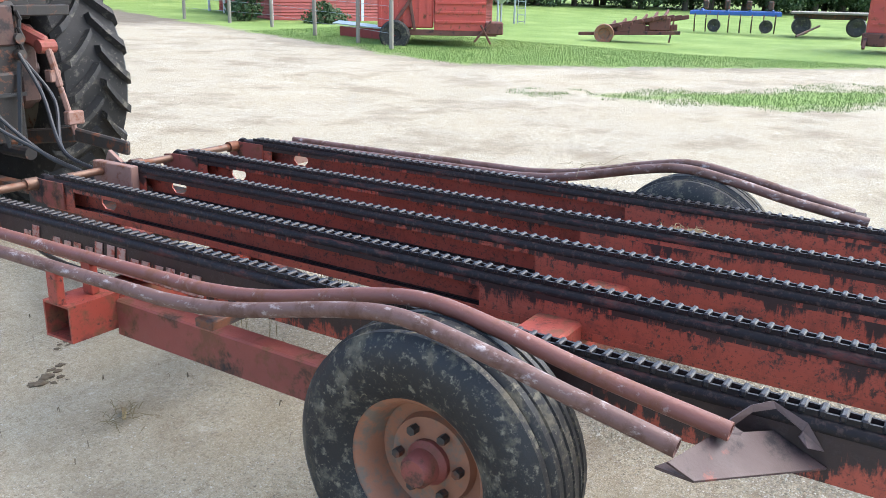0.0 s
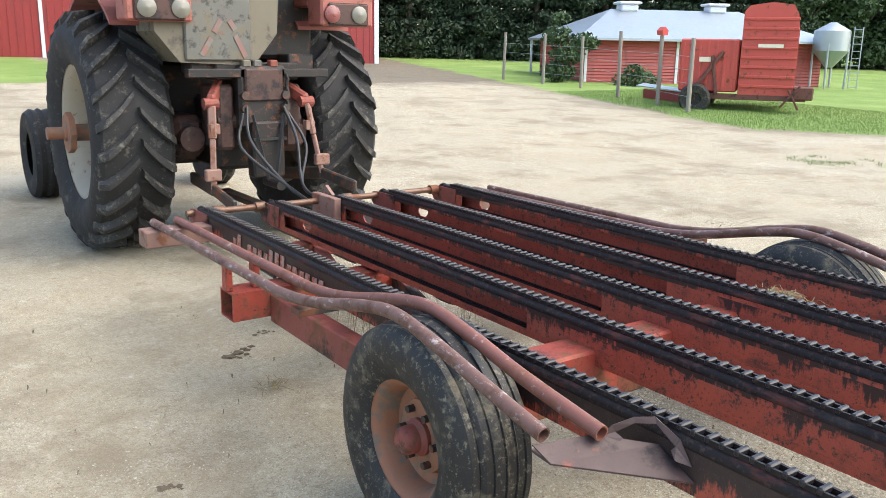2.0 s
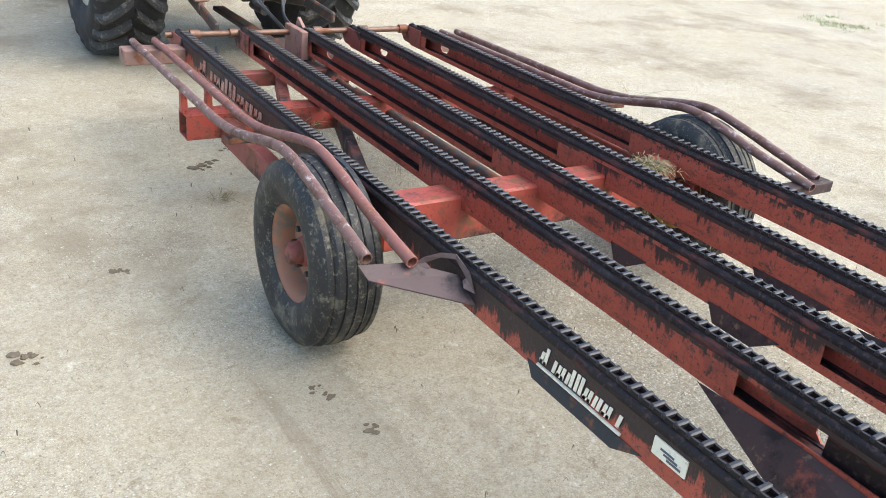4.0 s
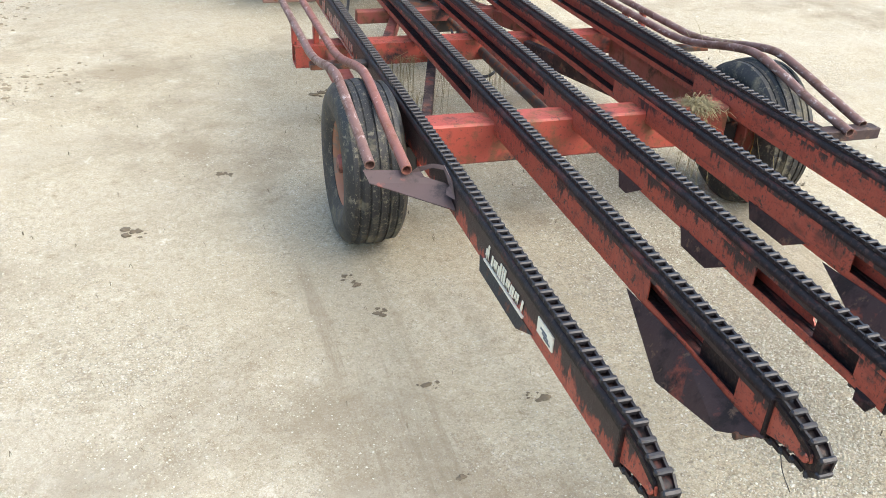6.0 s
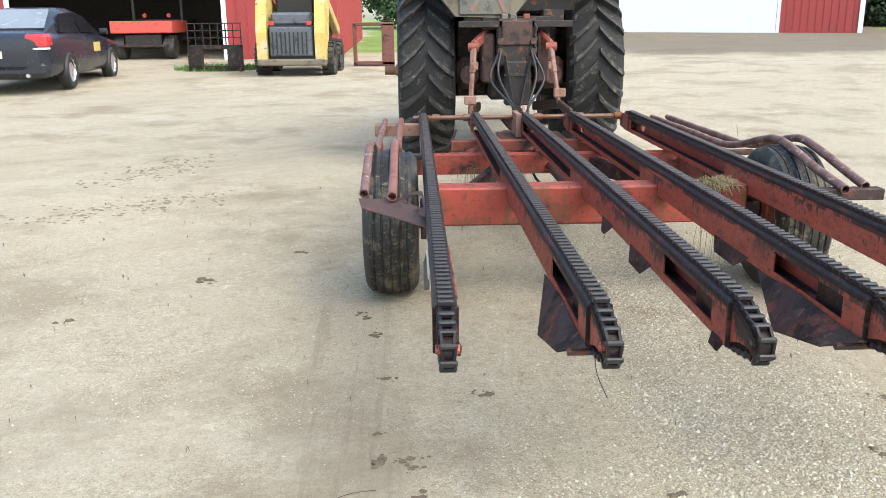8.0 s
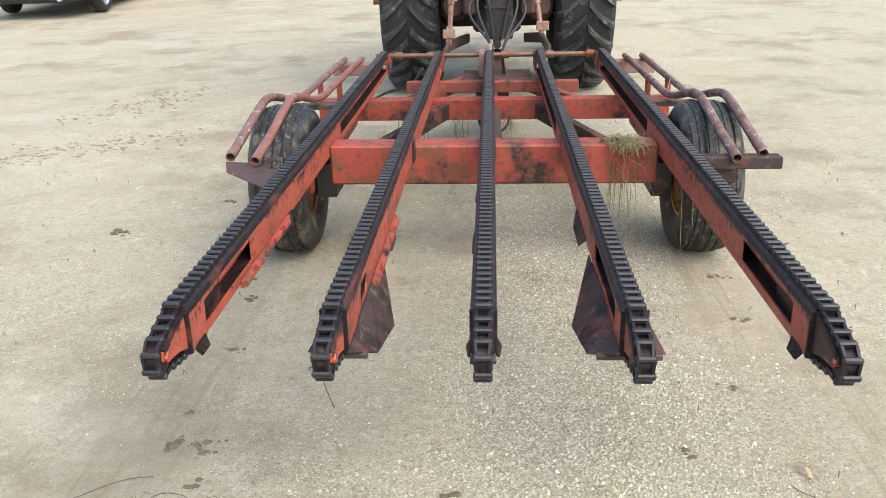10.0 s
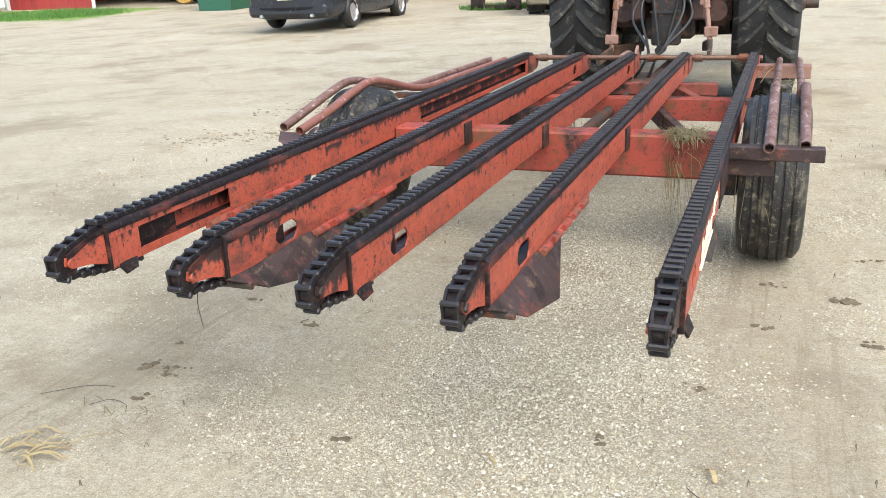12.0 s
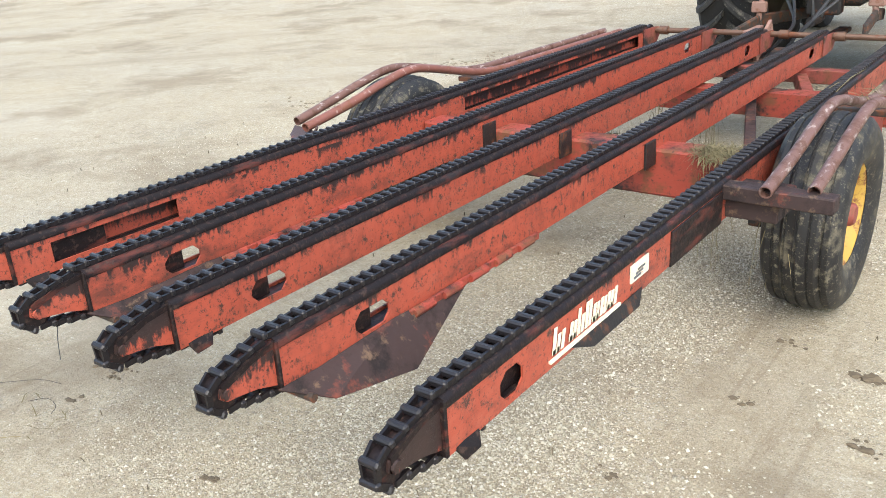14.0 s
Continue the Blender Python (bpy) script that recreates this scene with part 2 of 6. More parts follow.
M["white"] = mat("white_painted_metal", (0.66, 0.69, 0.73), (0.58, 0.61, 0.65), 3, (), 0.45)
M["tin"] = mat("galvanized_tin", (0.42, 0.46, 0.50), (0.34, 0.38, 0.42), 2, (), 0.35, None, 0.6)
M["post"] = mat("grey_weathered_wood", (0.30, 0.27, 0.23), (0.20, 0.18, 0.15), 5, (), 0.85, None, 0, 0.5, 40, (4, 4, 0.5))
M["wagon"] = mat("wagon_red_paint", (0.52, 0.08, 0.06), (0.44, 0.065, 0.05), 2, ((RUST, 0.35, 6, None),), 0.5, 0.7)
M["blue"] = mat("implement_blue_paint", (0.03, 0.12, 0.42), (0.03, 0.09, 0.3), 4, ((RUST, 0.3, 8, None),), 0.5)
M["rustmetal"] = mat("old_rusty_machine", (0.17, 0.06, 0.045), (0.10, 0.04, 0.03), 5, ((GRIME, 0.4, 6, None),), 0.75)
M["plank"] = mat("grey_deck_planks", (0.28, 0.25, 0.20), (0.18, 0.16, 0.13), 4, (), 0.85)
M["yellow"] = mat("skid_steer_yellow", (0.54, 0.38, 0.085), (0.48, 0.36, 0.13), 2, (((0.5, 0.45, 0.30), 0.42, 2.5, None), ((0.16, 0.10, 0.05), 0.34, 9, None)), 0.5)
M["cream_panel"] = mat("pale_cream_panel", (0.62, 0.56, 0.38), (0.5, 0.44, 0.3), 4, (), 0.5)
M["car"] = mat("dark_blue_grey_car_paint", (0.017, 0.020, 0.029), (0.020, 0.023, 0.031), 2, (), 0.24, None, 0.0, 0.02)
# pale base colour stands in for the sky reflected in the car's rear window
M["rear_glass"] = mat("painted_sky_glass", (0.22, 0.25, 0.28), (0.16, 0.18, 0.20), 1.2, (), 0.24, None, 0, 0.0)
M["grey_paint"] = mat("blue_grey_machine_paint", (0.10, 0.115, 0.135), (0.065, 0.075, 0.09), 6, (((0.03, 0.03, 0.032), 0.4, 9, None), ((0.16, 0.13, 0.10), 0.34, 14, None)), 0.5, 0.7)
M["glass"] = mat("dark_car_glass", (0.012, 0.013, 0.015), None, 2, (), 0.16, None, 0, 0.0)
M["alloy"] = mat("silver_alloy", (0.55, 0.55, 0.56), None, 5, (), 0.3, None, 0.7)
M["bark"] = mat("tree_bark", (0.10, 0.08, 0.06), (0.06, 0.05, 0.04), 6, (), 0.9, None, 0, 0.6, 20)
M["hay"] = mat("matted_grey_hay", (0.22, 0.18, 0.09), (0.12, 0.10, 0.05), 30, (), 0.85)
M["corn_leaf"] = mat("dry_corn_leaf", (0.36, 0.28, 0.13), (0.22, 0.165, 0.085), 12, (((0.16, 0.12, 0.07), 0.4, 14, None),), 0.7)
M["straw"] = mat("dry_straw", (0.42, 0.32, 0.14), (0.30, 0.22, 0.09), 20, (), 0.8)
M["dry_mud"] = mat("dry_brown_mud", (0.25, 0.205, 0.14), (0.16, 0.13, 0.088), 10, (), 0.92, None, 0, 0.5, 60)
M["mud"] = mat("dark_mud_clod", (0.145, 0.112, 0.070), (0.080, 0.062, 0.042), 12, (), 0.9, None, 0, 0.5, 60)


def leaf_mat(name, c1, c2):
    m, nt, b, co = start_mat(name)
    geo = nt.nodes.new("ShaderNodeNewGeometry")
    rnd = geo.outputs["Random Per Island"]
    col = mix(nt, rnd, c1, c2)
    col = mix(nt, calc(nt, "MULTIPLY", noise_of(nt, co, 0.7, 3), 0.6), col, tuple(0.5 * x for x in c1))
    nt.links.new(col, b.inputs["Base Color"])
    b.inputs["Roughness"].default_value = 0.65
    b.inputs["Specular IOR Level"].default_value = 0.3
    return m


M["leaf"] = leaf_mat("broad_leaves", (0.042, 0.080, 0.032), (0.078, 0.125, 0.05))
M["needle"] = leaf_mat("conifer_needles", (0.018, 0.038, 0.020), (0.046, 0.076, 0.038))
M["grass_blade"] = leaf_mat("grass_blades", (0.12, 0.21, 0.05), (0.20, 0.30, 0.085))
M["weed"] = leaf_mat("weed_blades", (0.06, 0.16, 0.03), (0.12, 0.24, 0.05))


def ground_mat():
    """Limestone yard with pale gravel, damp earth and tyre tracks; lawn beyond its edge."""
    m, nt, b, co = start_mat("limestone_yard_and_lawn")
    sep = nt.nodes.new("ShaderNodeSeparateXYZ")
    nt.links.new(co, sep.inputs[0])
    x, y = sep.outputs[0], sep.outputs[1]
    big = noise_of(nt, co, 0.35, 5, 0.6)
    mid = noise_of(nt, co, 2.2, 6, 0.65)
    fine = noise_of(nt, co, 26, 5, 0.7)
    dirt = ramp(nt, mid, ((0.30, (0.343, 0.284, 0.185)), (0.50, (0.444, 0.385, 0.272)), (0.70, (0.499, 0.448, 0.337))))
    dirt = mix(nt, calc(nt, "MULTIPLY", calc(nt, "SUBTRACT", big, 0.42), 3.4, True), dirt, (0.429, 0.389, 0.309))
    dirt = mix(nt, calc(nt, "MULTIPLY", calc(nt, "SUBTRACT", fine, 0.30), 2.6, True), (0.288, 0.242, 0.164), dirt)
    dots = noise_of(nt, co, 30, 7, 0.8)
    dirt = mix(nt, calc(nt, "MULTIPLY", calc(nt, "SUBTRACT", dots, 0.57), 9.0, True), dirt, (0.216, 0.174, 0.114))
    vor = nt.nodes.new("ShaderNodeTexVoronoi")
    vor.inputs["Scale"].default_value = 95
    nt.links.new(co, vor.inputs["Vector"])
    vor2 = nt.nodes.new("ShaderNodeTexVoronoi")
    vor2.inputs["Scale"].default_value = 150
    nt.links.new(co, vor2.inputs["Vector"])
    sp = nt.nodes.new("ShaderNodeSeparateColor")
    nt.links.new(vor.outputs["Color"], sp.inputs[0])
    grit = noise_of(nt, co, 75, 5, 0.8)
    dirt = mix(nt, calc(nt, "MULTIPLY", calc(nt, "SUBTRACT", grit, 0.53), 7.0, True), dirt, (0.483, 0.448, 0.359))
    dirt = mix(nt, calc(nt, "MULTIPLY", calc(nt, "SUBTRACT", 0.46, grit), 9.0, True), dirt, (0.209, 0.171, 0.114))
    blot = noise_of(nt, co, 4.2, 8, 0.72, (1.0, 0.7, 1))
    dirt = mix(nt, calc(nt, "MULTIPLY", calc(nt, "SUBTRACT", blot, 0.56), 3.2, True), dirt, (0.304, 0.249, 0.160))
    sp2 = nt.nodes.new("ShaderNodeSeparateColor")
    nt.links.new(vor2.outputs["Color"], sp2.inputs[0])
    chip = calc(nt, "MULTIPLY", calc(nt, "MULTIPLY", calc(nt, "SUBTRACT", sp2.outputs[0], 0.70), 6, True), calc(nt, "MULTIPLY", calc(nt, "SUBTRACT", 0.45, vor2.outputs["Distance"]), 8, True))
    dirt = mix(nt, calc(nt, "MULTIPLY", chip, 0.75), dirt, mix(nt, sp2.outputs[1], (0.174, 0.153, 0.118), (0.560, 0.541, 0.494)))
    crumb = noise_of(nt, co, 9.0, 9, 0.78, (1.0, 0.8, 1))
    dirt = mix(nt, calc(nt, "MULTIPLY", calc(nt, "SUBTRACT", crumb, 0.56), 9.0, True), dirt, (0.235, 0.188, 0.120))
    dirt = mix(nt, calc(nt, "MULTIPLY", calc(nt, "SUBTRACT", 0.42, crumb), 9.0, True), dirt, (0.575, 0.535, 0.450))
    sand = noise_of(nt, co, 170, 4, 0.85)
    dirt = mix(nt, calc(nt, "MULTIPLY", calc(nt, "SUBTRACT", 0.455, sand), 7.0, True), dirt, (0.272, 0.222, 0.148))
    dirt = mix(nt, calc(nt, "MULTIPLY", calc(nt, "SUBTRACT", sand, 0.54), 9.0, True), dirt, (0.565, 0.515, 0.415))
    lx = calc(nt, "MULTIPLY", calc(nt, "SUBTRACT", x, 0.35), 1.25)
    lane = calc(nt, "SUBTRACT", 1.0, calc(nt, "MULTIPLY", lx, lx), True)
    spread = calc(nt, "ADD", calc(nt, "MULTIPLY", noise_of(nt, co, 1.1, 6, 0.7), 2.0), calc(nt, "MULTIPLY", lane, 0.50))
    stone_here = calc(nt, "MULTIPLY", calc(nt, "SUBTRACT", calc(nt, "ADD", calc(nt, "MULTIPLY", sp.outputs[0], 0.7), spread), 1.62), 6, True)
    inside = calc(nt, "MULTIPLY", calc(nt, "SUBTRACT", 0.42, vor.outputs["Distance"]), 8, True)
    st = calc(nt, "MULTIPLY", stone_here, inside)
    stone = mix(nt, sp.outputs[1], (0.190, 0.168, 0.130), (0.610, 0.585, 0.515))
    joint = calc(nt, "MULTIPLY", stone_here, calc(nt, "MULTIPLY", calc(nt, "SUBTRACT", vor.outputs["Distance"], 0.36), 6, True))
    col = mix(nt, calc(nt, "MULTIPLY", joint, 0.6), dirt, (0.211, 0.180, 0.130))
    col = mix(nt, calc(nt, "MULTIPLY", st, 0.85), col, stone)
    # tyre tracks: slanting over the open yard, straight behind the trailer's wheels
    u = calc(nt, "SUBTRACT", calc(nt, "MULTIPLY", x, 0.65), calc(nt, "MULTIPLY", y, 0.76))
    v = calc(nt, "ADD", calc(nt, "MULTIPLY", x, 0.76), calc(nt, "MULTIPLY", y, 0.65))

    def streaks(across, along, scale, k, lo, gain):
        cb = nt.nodes.new("ShaderNodeCombineXYZ")
        nt.links.new(across, cb.inputs[0])
        nt.links.new(calc(nt, "MULTIPLY", along, k), cb.inputs[1])
        return calc(nt, "MULTIPLY", calc(nt, "SUBTRACT", noise_of(nt, cb.outputs[0], scale, 6, 0.68), lo), gain, True)

    left = calc(nt, "MULTIPLY", calc(nt, "SUBTRACT", -0.7, x), 1.2, True)
    slant = calc(nt, "MULTIPLY", calc(nt, "ADD", calc(nt, "MULTIPLY", streaks(u, v, 1.1, 0.07, 0.52, 6.0), 0.6), calc(nt, "MULTIPLY", streaks(u, v, 9.0, 0.08, 0.55, 6.0), 0.5), True), left)
    wx = calc(nt, "SUBTRACT", calc(nt, "ABSOLUTE", calc(nt, "ADD", x, calc(nt, "MULTIPLY", y, 0.05))), 1.15)
    band = calc(nt, "MULTIPLY", calc(nt, "SUBTRACT", 0.30, calc(nt, "ABSOLUTE", wx)), 6.0, True)
    rut = calc(nt, "MULTIPLY", calc(nt, "ADD", streaks(x, y, 14.0, 0.05, 0.52, 7.0), 0.35, True), band)
    rut = calc(nt, "MULTIPLY", rut, calc(nt, "MULTIPLY", calc(nt, "SUBTRACT", 2.4, y), 2.0, True))
    print_ = calc(nt, "MAXIMUM", slant, rut)
    col = mix(nt, calc(nt, "MULTIPLY", print_, 0.72), col, (0.230, 0.188, 0.129))
    damp = noise_of(nt, co, 0.75, 7, 0.7)
    col = mix(nt, calc(nt, "MULTIPLY", calc(nt, "MULTIPLY", calc(nt, "SUBTRACT", damp, 0.51), 9.0, True), 0.66), col, (0.216, 0.174, 0.118))
    pale = noise_of(nt, co, 0.5, 7, 0.7, (0.8, 1.3, 1))
    col = mix(nt, calc(nt, "MULTIPLY", calc(nt, "MULTIPLY", calc(nt, "SUBTRACT", pale, 0.53), 7.0, True), 0.45), col, (0.448, 0.410, 0.333))
    # trodden dark earth along the barn front
    by = calc(nt, "ADD", y, calc(nt, "MULTIPLY", calc(nt, "SUBTRACT", noise_of(nt, co, 0.8, 6, 0.7), 0.5), 5.0))
    earth = calc(nt, "MULTIPLY", calc(nt, "MULTIPLY", calc(nt, "SUBTRACT", by, 21.5), 0.5, True), calc(nt, "MULTIPLY", calc(nt, "SUBTRACT", x, 3.5), 0.4, True))
    col = mix(nt, calc(nt, "MULTIPLY", earth, 0.75), col, (0.112, 0.091, 0.067))
    # lawn mask from two straight edges and a strip, roughened
    wob = calc(nt, "MULTIPLY", calc(nt, "SUBTRACT", noise_of(nt, co, 0.9, 6, 0.7), 0.5), 2.6)

    def side(px, py, nx, ny):
        return calc(nt, "ADD", calc(nt, "ADD", calc(nt, "MULTIPLY", calc(nt, "SUBTRACT", x, px), nx), calc(nt, "MULTIPLY", calc(nt, "SUBTRACT", y, py), ny)), wob)

    lawn = calc(nt, "MINIMUM", side(11.8, 10.5, 0.948, -0.315), side(11.8, 10.5, 0.748, 0.664))
    strip = calc(nt, "MINIMUM", side(9.4, 5.0, 0.97, 0.24), side(9.8, 6.1, -0.66, -0.75))
    strip = calc(nt, "MINIMUM", strip, calc(nt, "ADD", calc(nt, "ADD", calc(nt, "MULTIPLY", x, 0.25), calc(nt, "SUBTRACT", y, 5.2)), wob))
    west = calc(nt, "MINIMUM", side(-17.5, 17.2, -1.0, 0), calc(nt, "MINIMUM", side(0, 17.4, 0, 1.0), side(0, 22.0, 0, -1.0)))
    north = calc(nt, "MINIMUM", side(0, 24.5, 0, 1.0), calc(nt, "MINIMUM", side(-3.2, 0, 1.0, 0), side(4.5, 0, -1.0, 0)))
    far = calc(nt, "MAXIMUM", north, side(0, 44, 0, 1.0))
    g = calc(nt, "MAXIMUM", calc(nt, "MAXIMUM", lawn, strip), calc(nt, "MAXIMUM", far, west))
    gm = calc(nt, "MULTIPLY", g, 2.5, True)
    lawn_col = ramp(nt, noise_of(nt, co, 0.5, 6, 0.65), ((0.3, (0.13, 0.20, 0.055)), (0.52, (0.22, 0.30, 0.09)), (0.72, (0.33, 0.40, 0.15))))
    lawn_col = mix(nt, calc(nt, "MULTIPLY", noise_of(nt, co, 14, 4, 0.7), 0.7), lawn_col, (0.13, 0.22, 0.04))
    edge = calc(nt, "MULTIPLY", calc(nt, "SUBTRACT", 0.9, calc(nt, "ABSOLUTE", lawn)), 1.1, True)
    col = mix(nt, calc(nt, "MULTIPLY", edge, 0.55), col, (0.15, 0.125, 0.095))
    col = mix(nt, gm, col, lawn_col)
    nt.links.new(col, b.inputs["Base Color"])
    b.inputs["Roughness"].default_value = 0.93
    b.inputs["Specular IOR Level"].default_value = 0.25
    h = calc(nt, "ADD", calc(nt, "SUBTRACT", calc(nt, "MULTIPLY", st, 0.9), calc(nt, "MULTIPLY", print_, 0.5)), calc(nt, "ADD", calc(nt, "ADD", fine, calc(nt, "ADD", calc(nt, "MULTIPLY", grit, 0.8), calc(nt, "MULTIPLY", sand, 0.6))), calc(nt, "MULTIPLY", chip, 0.5)))
    n1 = bump(nt, h, 0.55, 0.012)
    n2 = bump(nt, calc(nt, "ADD", mid, calc(nt, "MULTIPLY", crumb, -0.6)), 0.55, 0.05, n1)
    nt.links.new(n2, b.inputs["Normal"])
    return m


M["ground"] = ground_mat()


def stone_mat():
    m, nt, b, co = start_mat("limestone_chips")
    geo = nt.nodes.new("ShaderNodeNewGeometry")
    col = ramp(nt, geo.outputs["Random Per Island"], ((0.0, (0.17, 0.145, 0.105)), (0.25, (0.33, 0.295, 0.215)), (0.75, (0.44, 0.405, 0.315)), (1.0, (0.60, 0.58, 0.50))))
    col = mix(nt, calc(nt, "MULTIPLY", noise_of(nt, co, 90, 4), 0.5), col, (0.3, 0.27, 0.2))
    nt.links.new(col, b.inputs["Base Color"])
    b.inputs["Roughness"].default_value = 0.9
    return m


M["stone"] = stone_mat()


# ---- shape helpers ----
def box(bm, x0, x1, y0, y1, z0, z1, bevel=0.0, m=None):
    ret = bmesh.ops.create_cube(bm, size=1.0)
    vs = ret["verts"]
    for v in vs:
        v.co = Vector(((x0 + x1) / 2 + v.co.x * (x1 - x0), (y0 + y1) / 2 + v.co.y * (y1 - y0), (z0 + z1) / 2 + v.co.z * (z1 - z0)))
    if bevel > 0:
        es = list({e for v in vs for e in v.link_edges})
        r = bmesh.ops.bevel(bm, geom=es, offset=bevel, segments=1, affect="EDGES")
        vs = list({v for f in r["faces"] for v in f.verts} | {v for v in vs if v.is_valid})
    if m is not None:
        bmesh.ops.transform(bm, matrix=m, verts=[v for v in vs if v.is_valid])
    return vs


def beam(bm, a, b, w, h, bevel=0.0):
    """A bar of width w and height h from a to b."""
    a, b = Vector(a), Vector(b)
    d = b - a
    q = d.to_track_quat("Y", "Z").to_matrix().to_4x4()
    return box(bm, -w / 2, w / 2, 0, d.length, -h / 2, h / 2, bevel, Matrix.Translation(a) @ q)


def rod(bm, a, b, r, r2=None, n=12, caps=True):
    a, b = Vector(a), Vector(b)
    d = b - a
    m = Matrix.Translation((a + b) / 2) @ d.to_track_quat("Z", "Y").to_matrix().to_4x4()
    bmesh.ops.create_cone(bm, cap_ends=caps, segments=n, radius1=r, radius2=r if r2 is None else r2, depth=d.length, matrix=m)


def lathe(bm, profile, n=32, m=None):
    """Turns (radius, x) round the x axis."""
    m = m or Matrix()
    rings = []
    for r, x in profile:
        rings.append([bm.verts.new(m @ Vector((x, r * math.cos(2 * math.pi * i / n), r * math.sin(2 * math.pi * i / n)))) for i in range(n)])
    for a, b in zip(rings, rings[1:]):
        for i in range(n):
            bm.faces.new((a[i], a[(i + 1) % n], b[(i + 1) % n], b[i]))


def smooth_path(pts, steps=5):
    """Catmull-Rom through the points."""
    p = [Vector(q) for q in pts]
    p = [2 * p[0] - p[1]] + p + [2 * p[-1] - p[-2]]
    out = []
    for i in range(1, len(p) - 2):
        for k in range(steps):
            t = k / steps
            out.append(0.5 * (2 * p[i] + (p[i + 1] - p[i - 1]) * t + (2 * p[i - 1] - 5 * p[i] + 4 * p[i + 1] - p[i + 2]) * t * t + (3 * p[i] - p[i - 1] - 3 * p[i + 1] + p[i + 2]) * t ** 3))
    out.append(p[-2])
    return out


def tube(bm, pts, r, n=10, wall=0.0):
    """A round tube along the points; with wall, its ends are open."""
    pts = [Vector(p) for p in pts]
    rings, inner = [], []
    for i, p in enumerate(pts):
        d = (pts[min(i + 1, len(pts) - 1)] - pts[max(i - 1, 0)]).normalized()
        u = d.cross(Vector((0, 0, 1)) if abs(d.z) < 0.9 else Vector((1, 0, 0))).normalized()
        w = d.cross(u)
        rings.append([bm.verts.new(p + r * (math.cos(6.2832 * k / n) * u + math.sin(6.2832 * k / n) * w)) for k in range(n)])
        if wall and i in (0, len(pts) - 1):
            q = p + (d * 0.05 if i == 0 else -d * 0.05)
            inner.append(([bm.verts.new(p + (r - wall) * (math.cos(6.2832 * k / n) * u + math.sin(6.2832 * k / n) * w)) for k in range(n)],
                          [bm.verts.new(q + (r - wall) * (math.cos(6.2832 * k / n) * u + math.sin(6.2832 * k / n) * w)) for k in range(n)], rings[-1]))
    for a, b in zip(rings, rings[1:]):
        for k in range(n):
            bm.faces.new((a[k], a[(k + 1) % n], b[(k + 1) % n], b[k]))
    if wall:
        for mouth, deep, outer in inner:
            for k in range(n):
                bm.faces.new((outer[k], outer[(k + 1) % n], mouth[(k + 1) % n], mouth[k]))
                bm.faces.new((mouth[k], mouth[(k + 1) % n], deep[(k + 1) % n], deep[k]))
            bm.faces.new(deep)
    else:
        bm.faces.new(rings[0])
        bm.faces.new(rings[-1])


def prism(bm, outline, y0, y1, axis="y"):
    """An outline of (a, b) pairs drawn out along an axis."""
    put = {"y": lambda a, b, t: (a, t, b), "x": lambda a, b, t: (t, a, b), "z": lambda a, b, t: (a, b, t)}[axis]
    lo = [bm.verts.new(put(a, b, y0)) for a, b in outline]
    hi = [bm.verts.new(put(a, b, y1)) for a, b in outline]
    n = len(outline)
    for i in range(n):
        bm.faces.new((lo[i], lo[(i + 1) % n], hi[(i + 1) % n], hi[i]))
    bm.faces.new(lo)
    bm.faces.new(hi)


def sheet(bm, pts, thick):
    """A plate through four or more corners, with a thickness."""
    pts = [Vector(p) for p in pts]
    nrm = (pts[1] - pts[0]).cross(pts[2] - pts[0]).normalized() * thick / 2
    a = [bm.verts.new(p + nrm) for p in pts]
    b = [bm.verts.new(p - nrm) for p in pts]
    n = len(pts)
    bm.faces.new(a)
    bm.faces.new(b)
    for i in range(n):
        bm.faces.new((a[i], a[(i + 1) % n], b[(i + 1) % n], b[i]))


def mesh_of(name, bm, material, smooth=False):
    bmesh.ops.recalc_face_normals(bm, faces=bm.faces)
    me = bpy.data.meshes.new(name)
    bm.to_mesh(me)
    bm.free()
    me.materials.append(material)
    if smooth:
        for p in me.polygons:
            p.use_smooth = True
        me.set_sharp_from_angle(angle=radians(38))
    return me


def thing(name, at, label, category, group="", kind=""):
    e = new(name)
    e.empty_display_size = 0.1
    e.matrix_basis = Matrix.Translation(at)
    return tagged(e, label, category, group, kind)


def part(name, bm, material, parent, label="", smooth=False, kind=""):
    ob = new(name, mesh_of(name, bm, material, smooth) if isinstance(bm, bmesh.types.BMesh) else bm)
    ob.parent = parent
    if parent.parent is None:
        ob.matrix_parent_inverse = parent.matrix_basis.inverted()
    return tagged(ob, label, kind=kind)


def solid(name, bm, material, label, category, kind="", group="", smooth=False):
    return tagged(new(name, mesh_of(name, bm, material, smooth)), label, category, group, kind)


def B():
    return bmesh.new()


def quads(name, verts, faces, material):
    me = bpy.data.meshes.new(name)
    me.from_pydata(verts, [], faces)
    me.materials.append(material)
    return me


# ---- ground ----
def height(x, y):
    h = 0.023 * max(0.0, y - 8.0) if y < 45 else 0.85
    return h


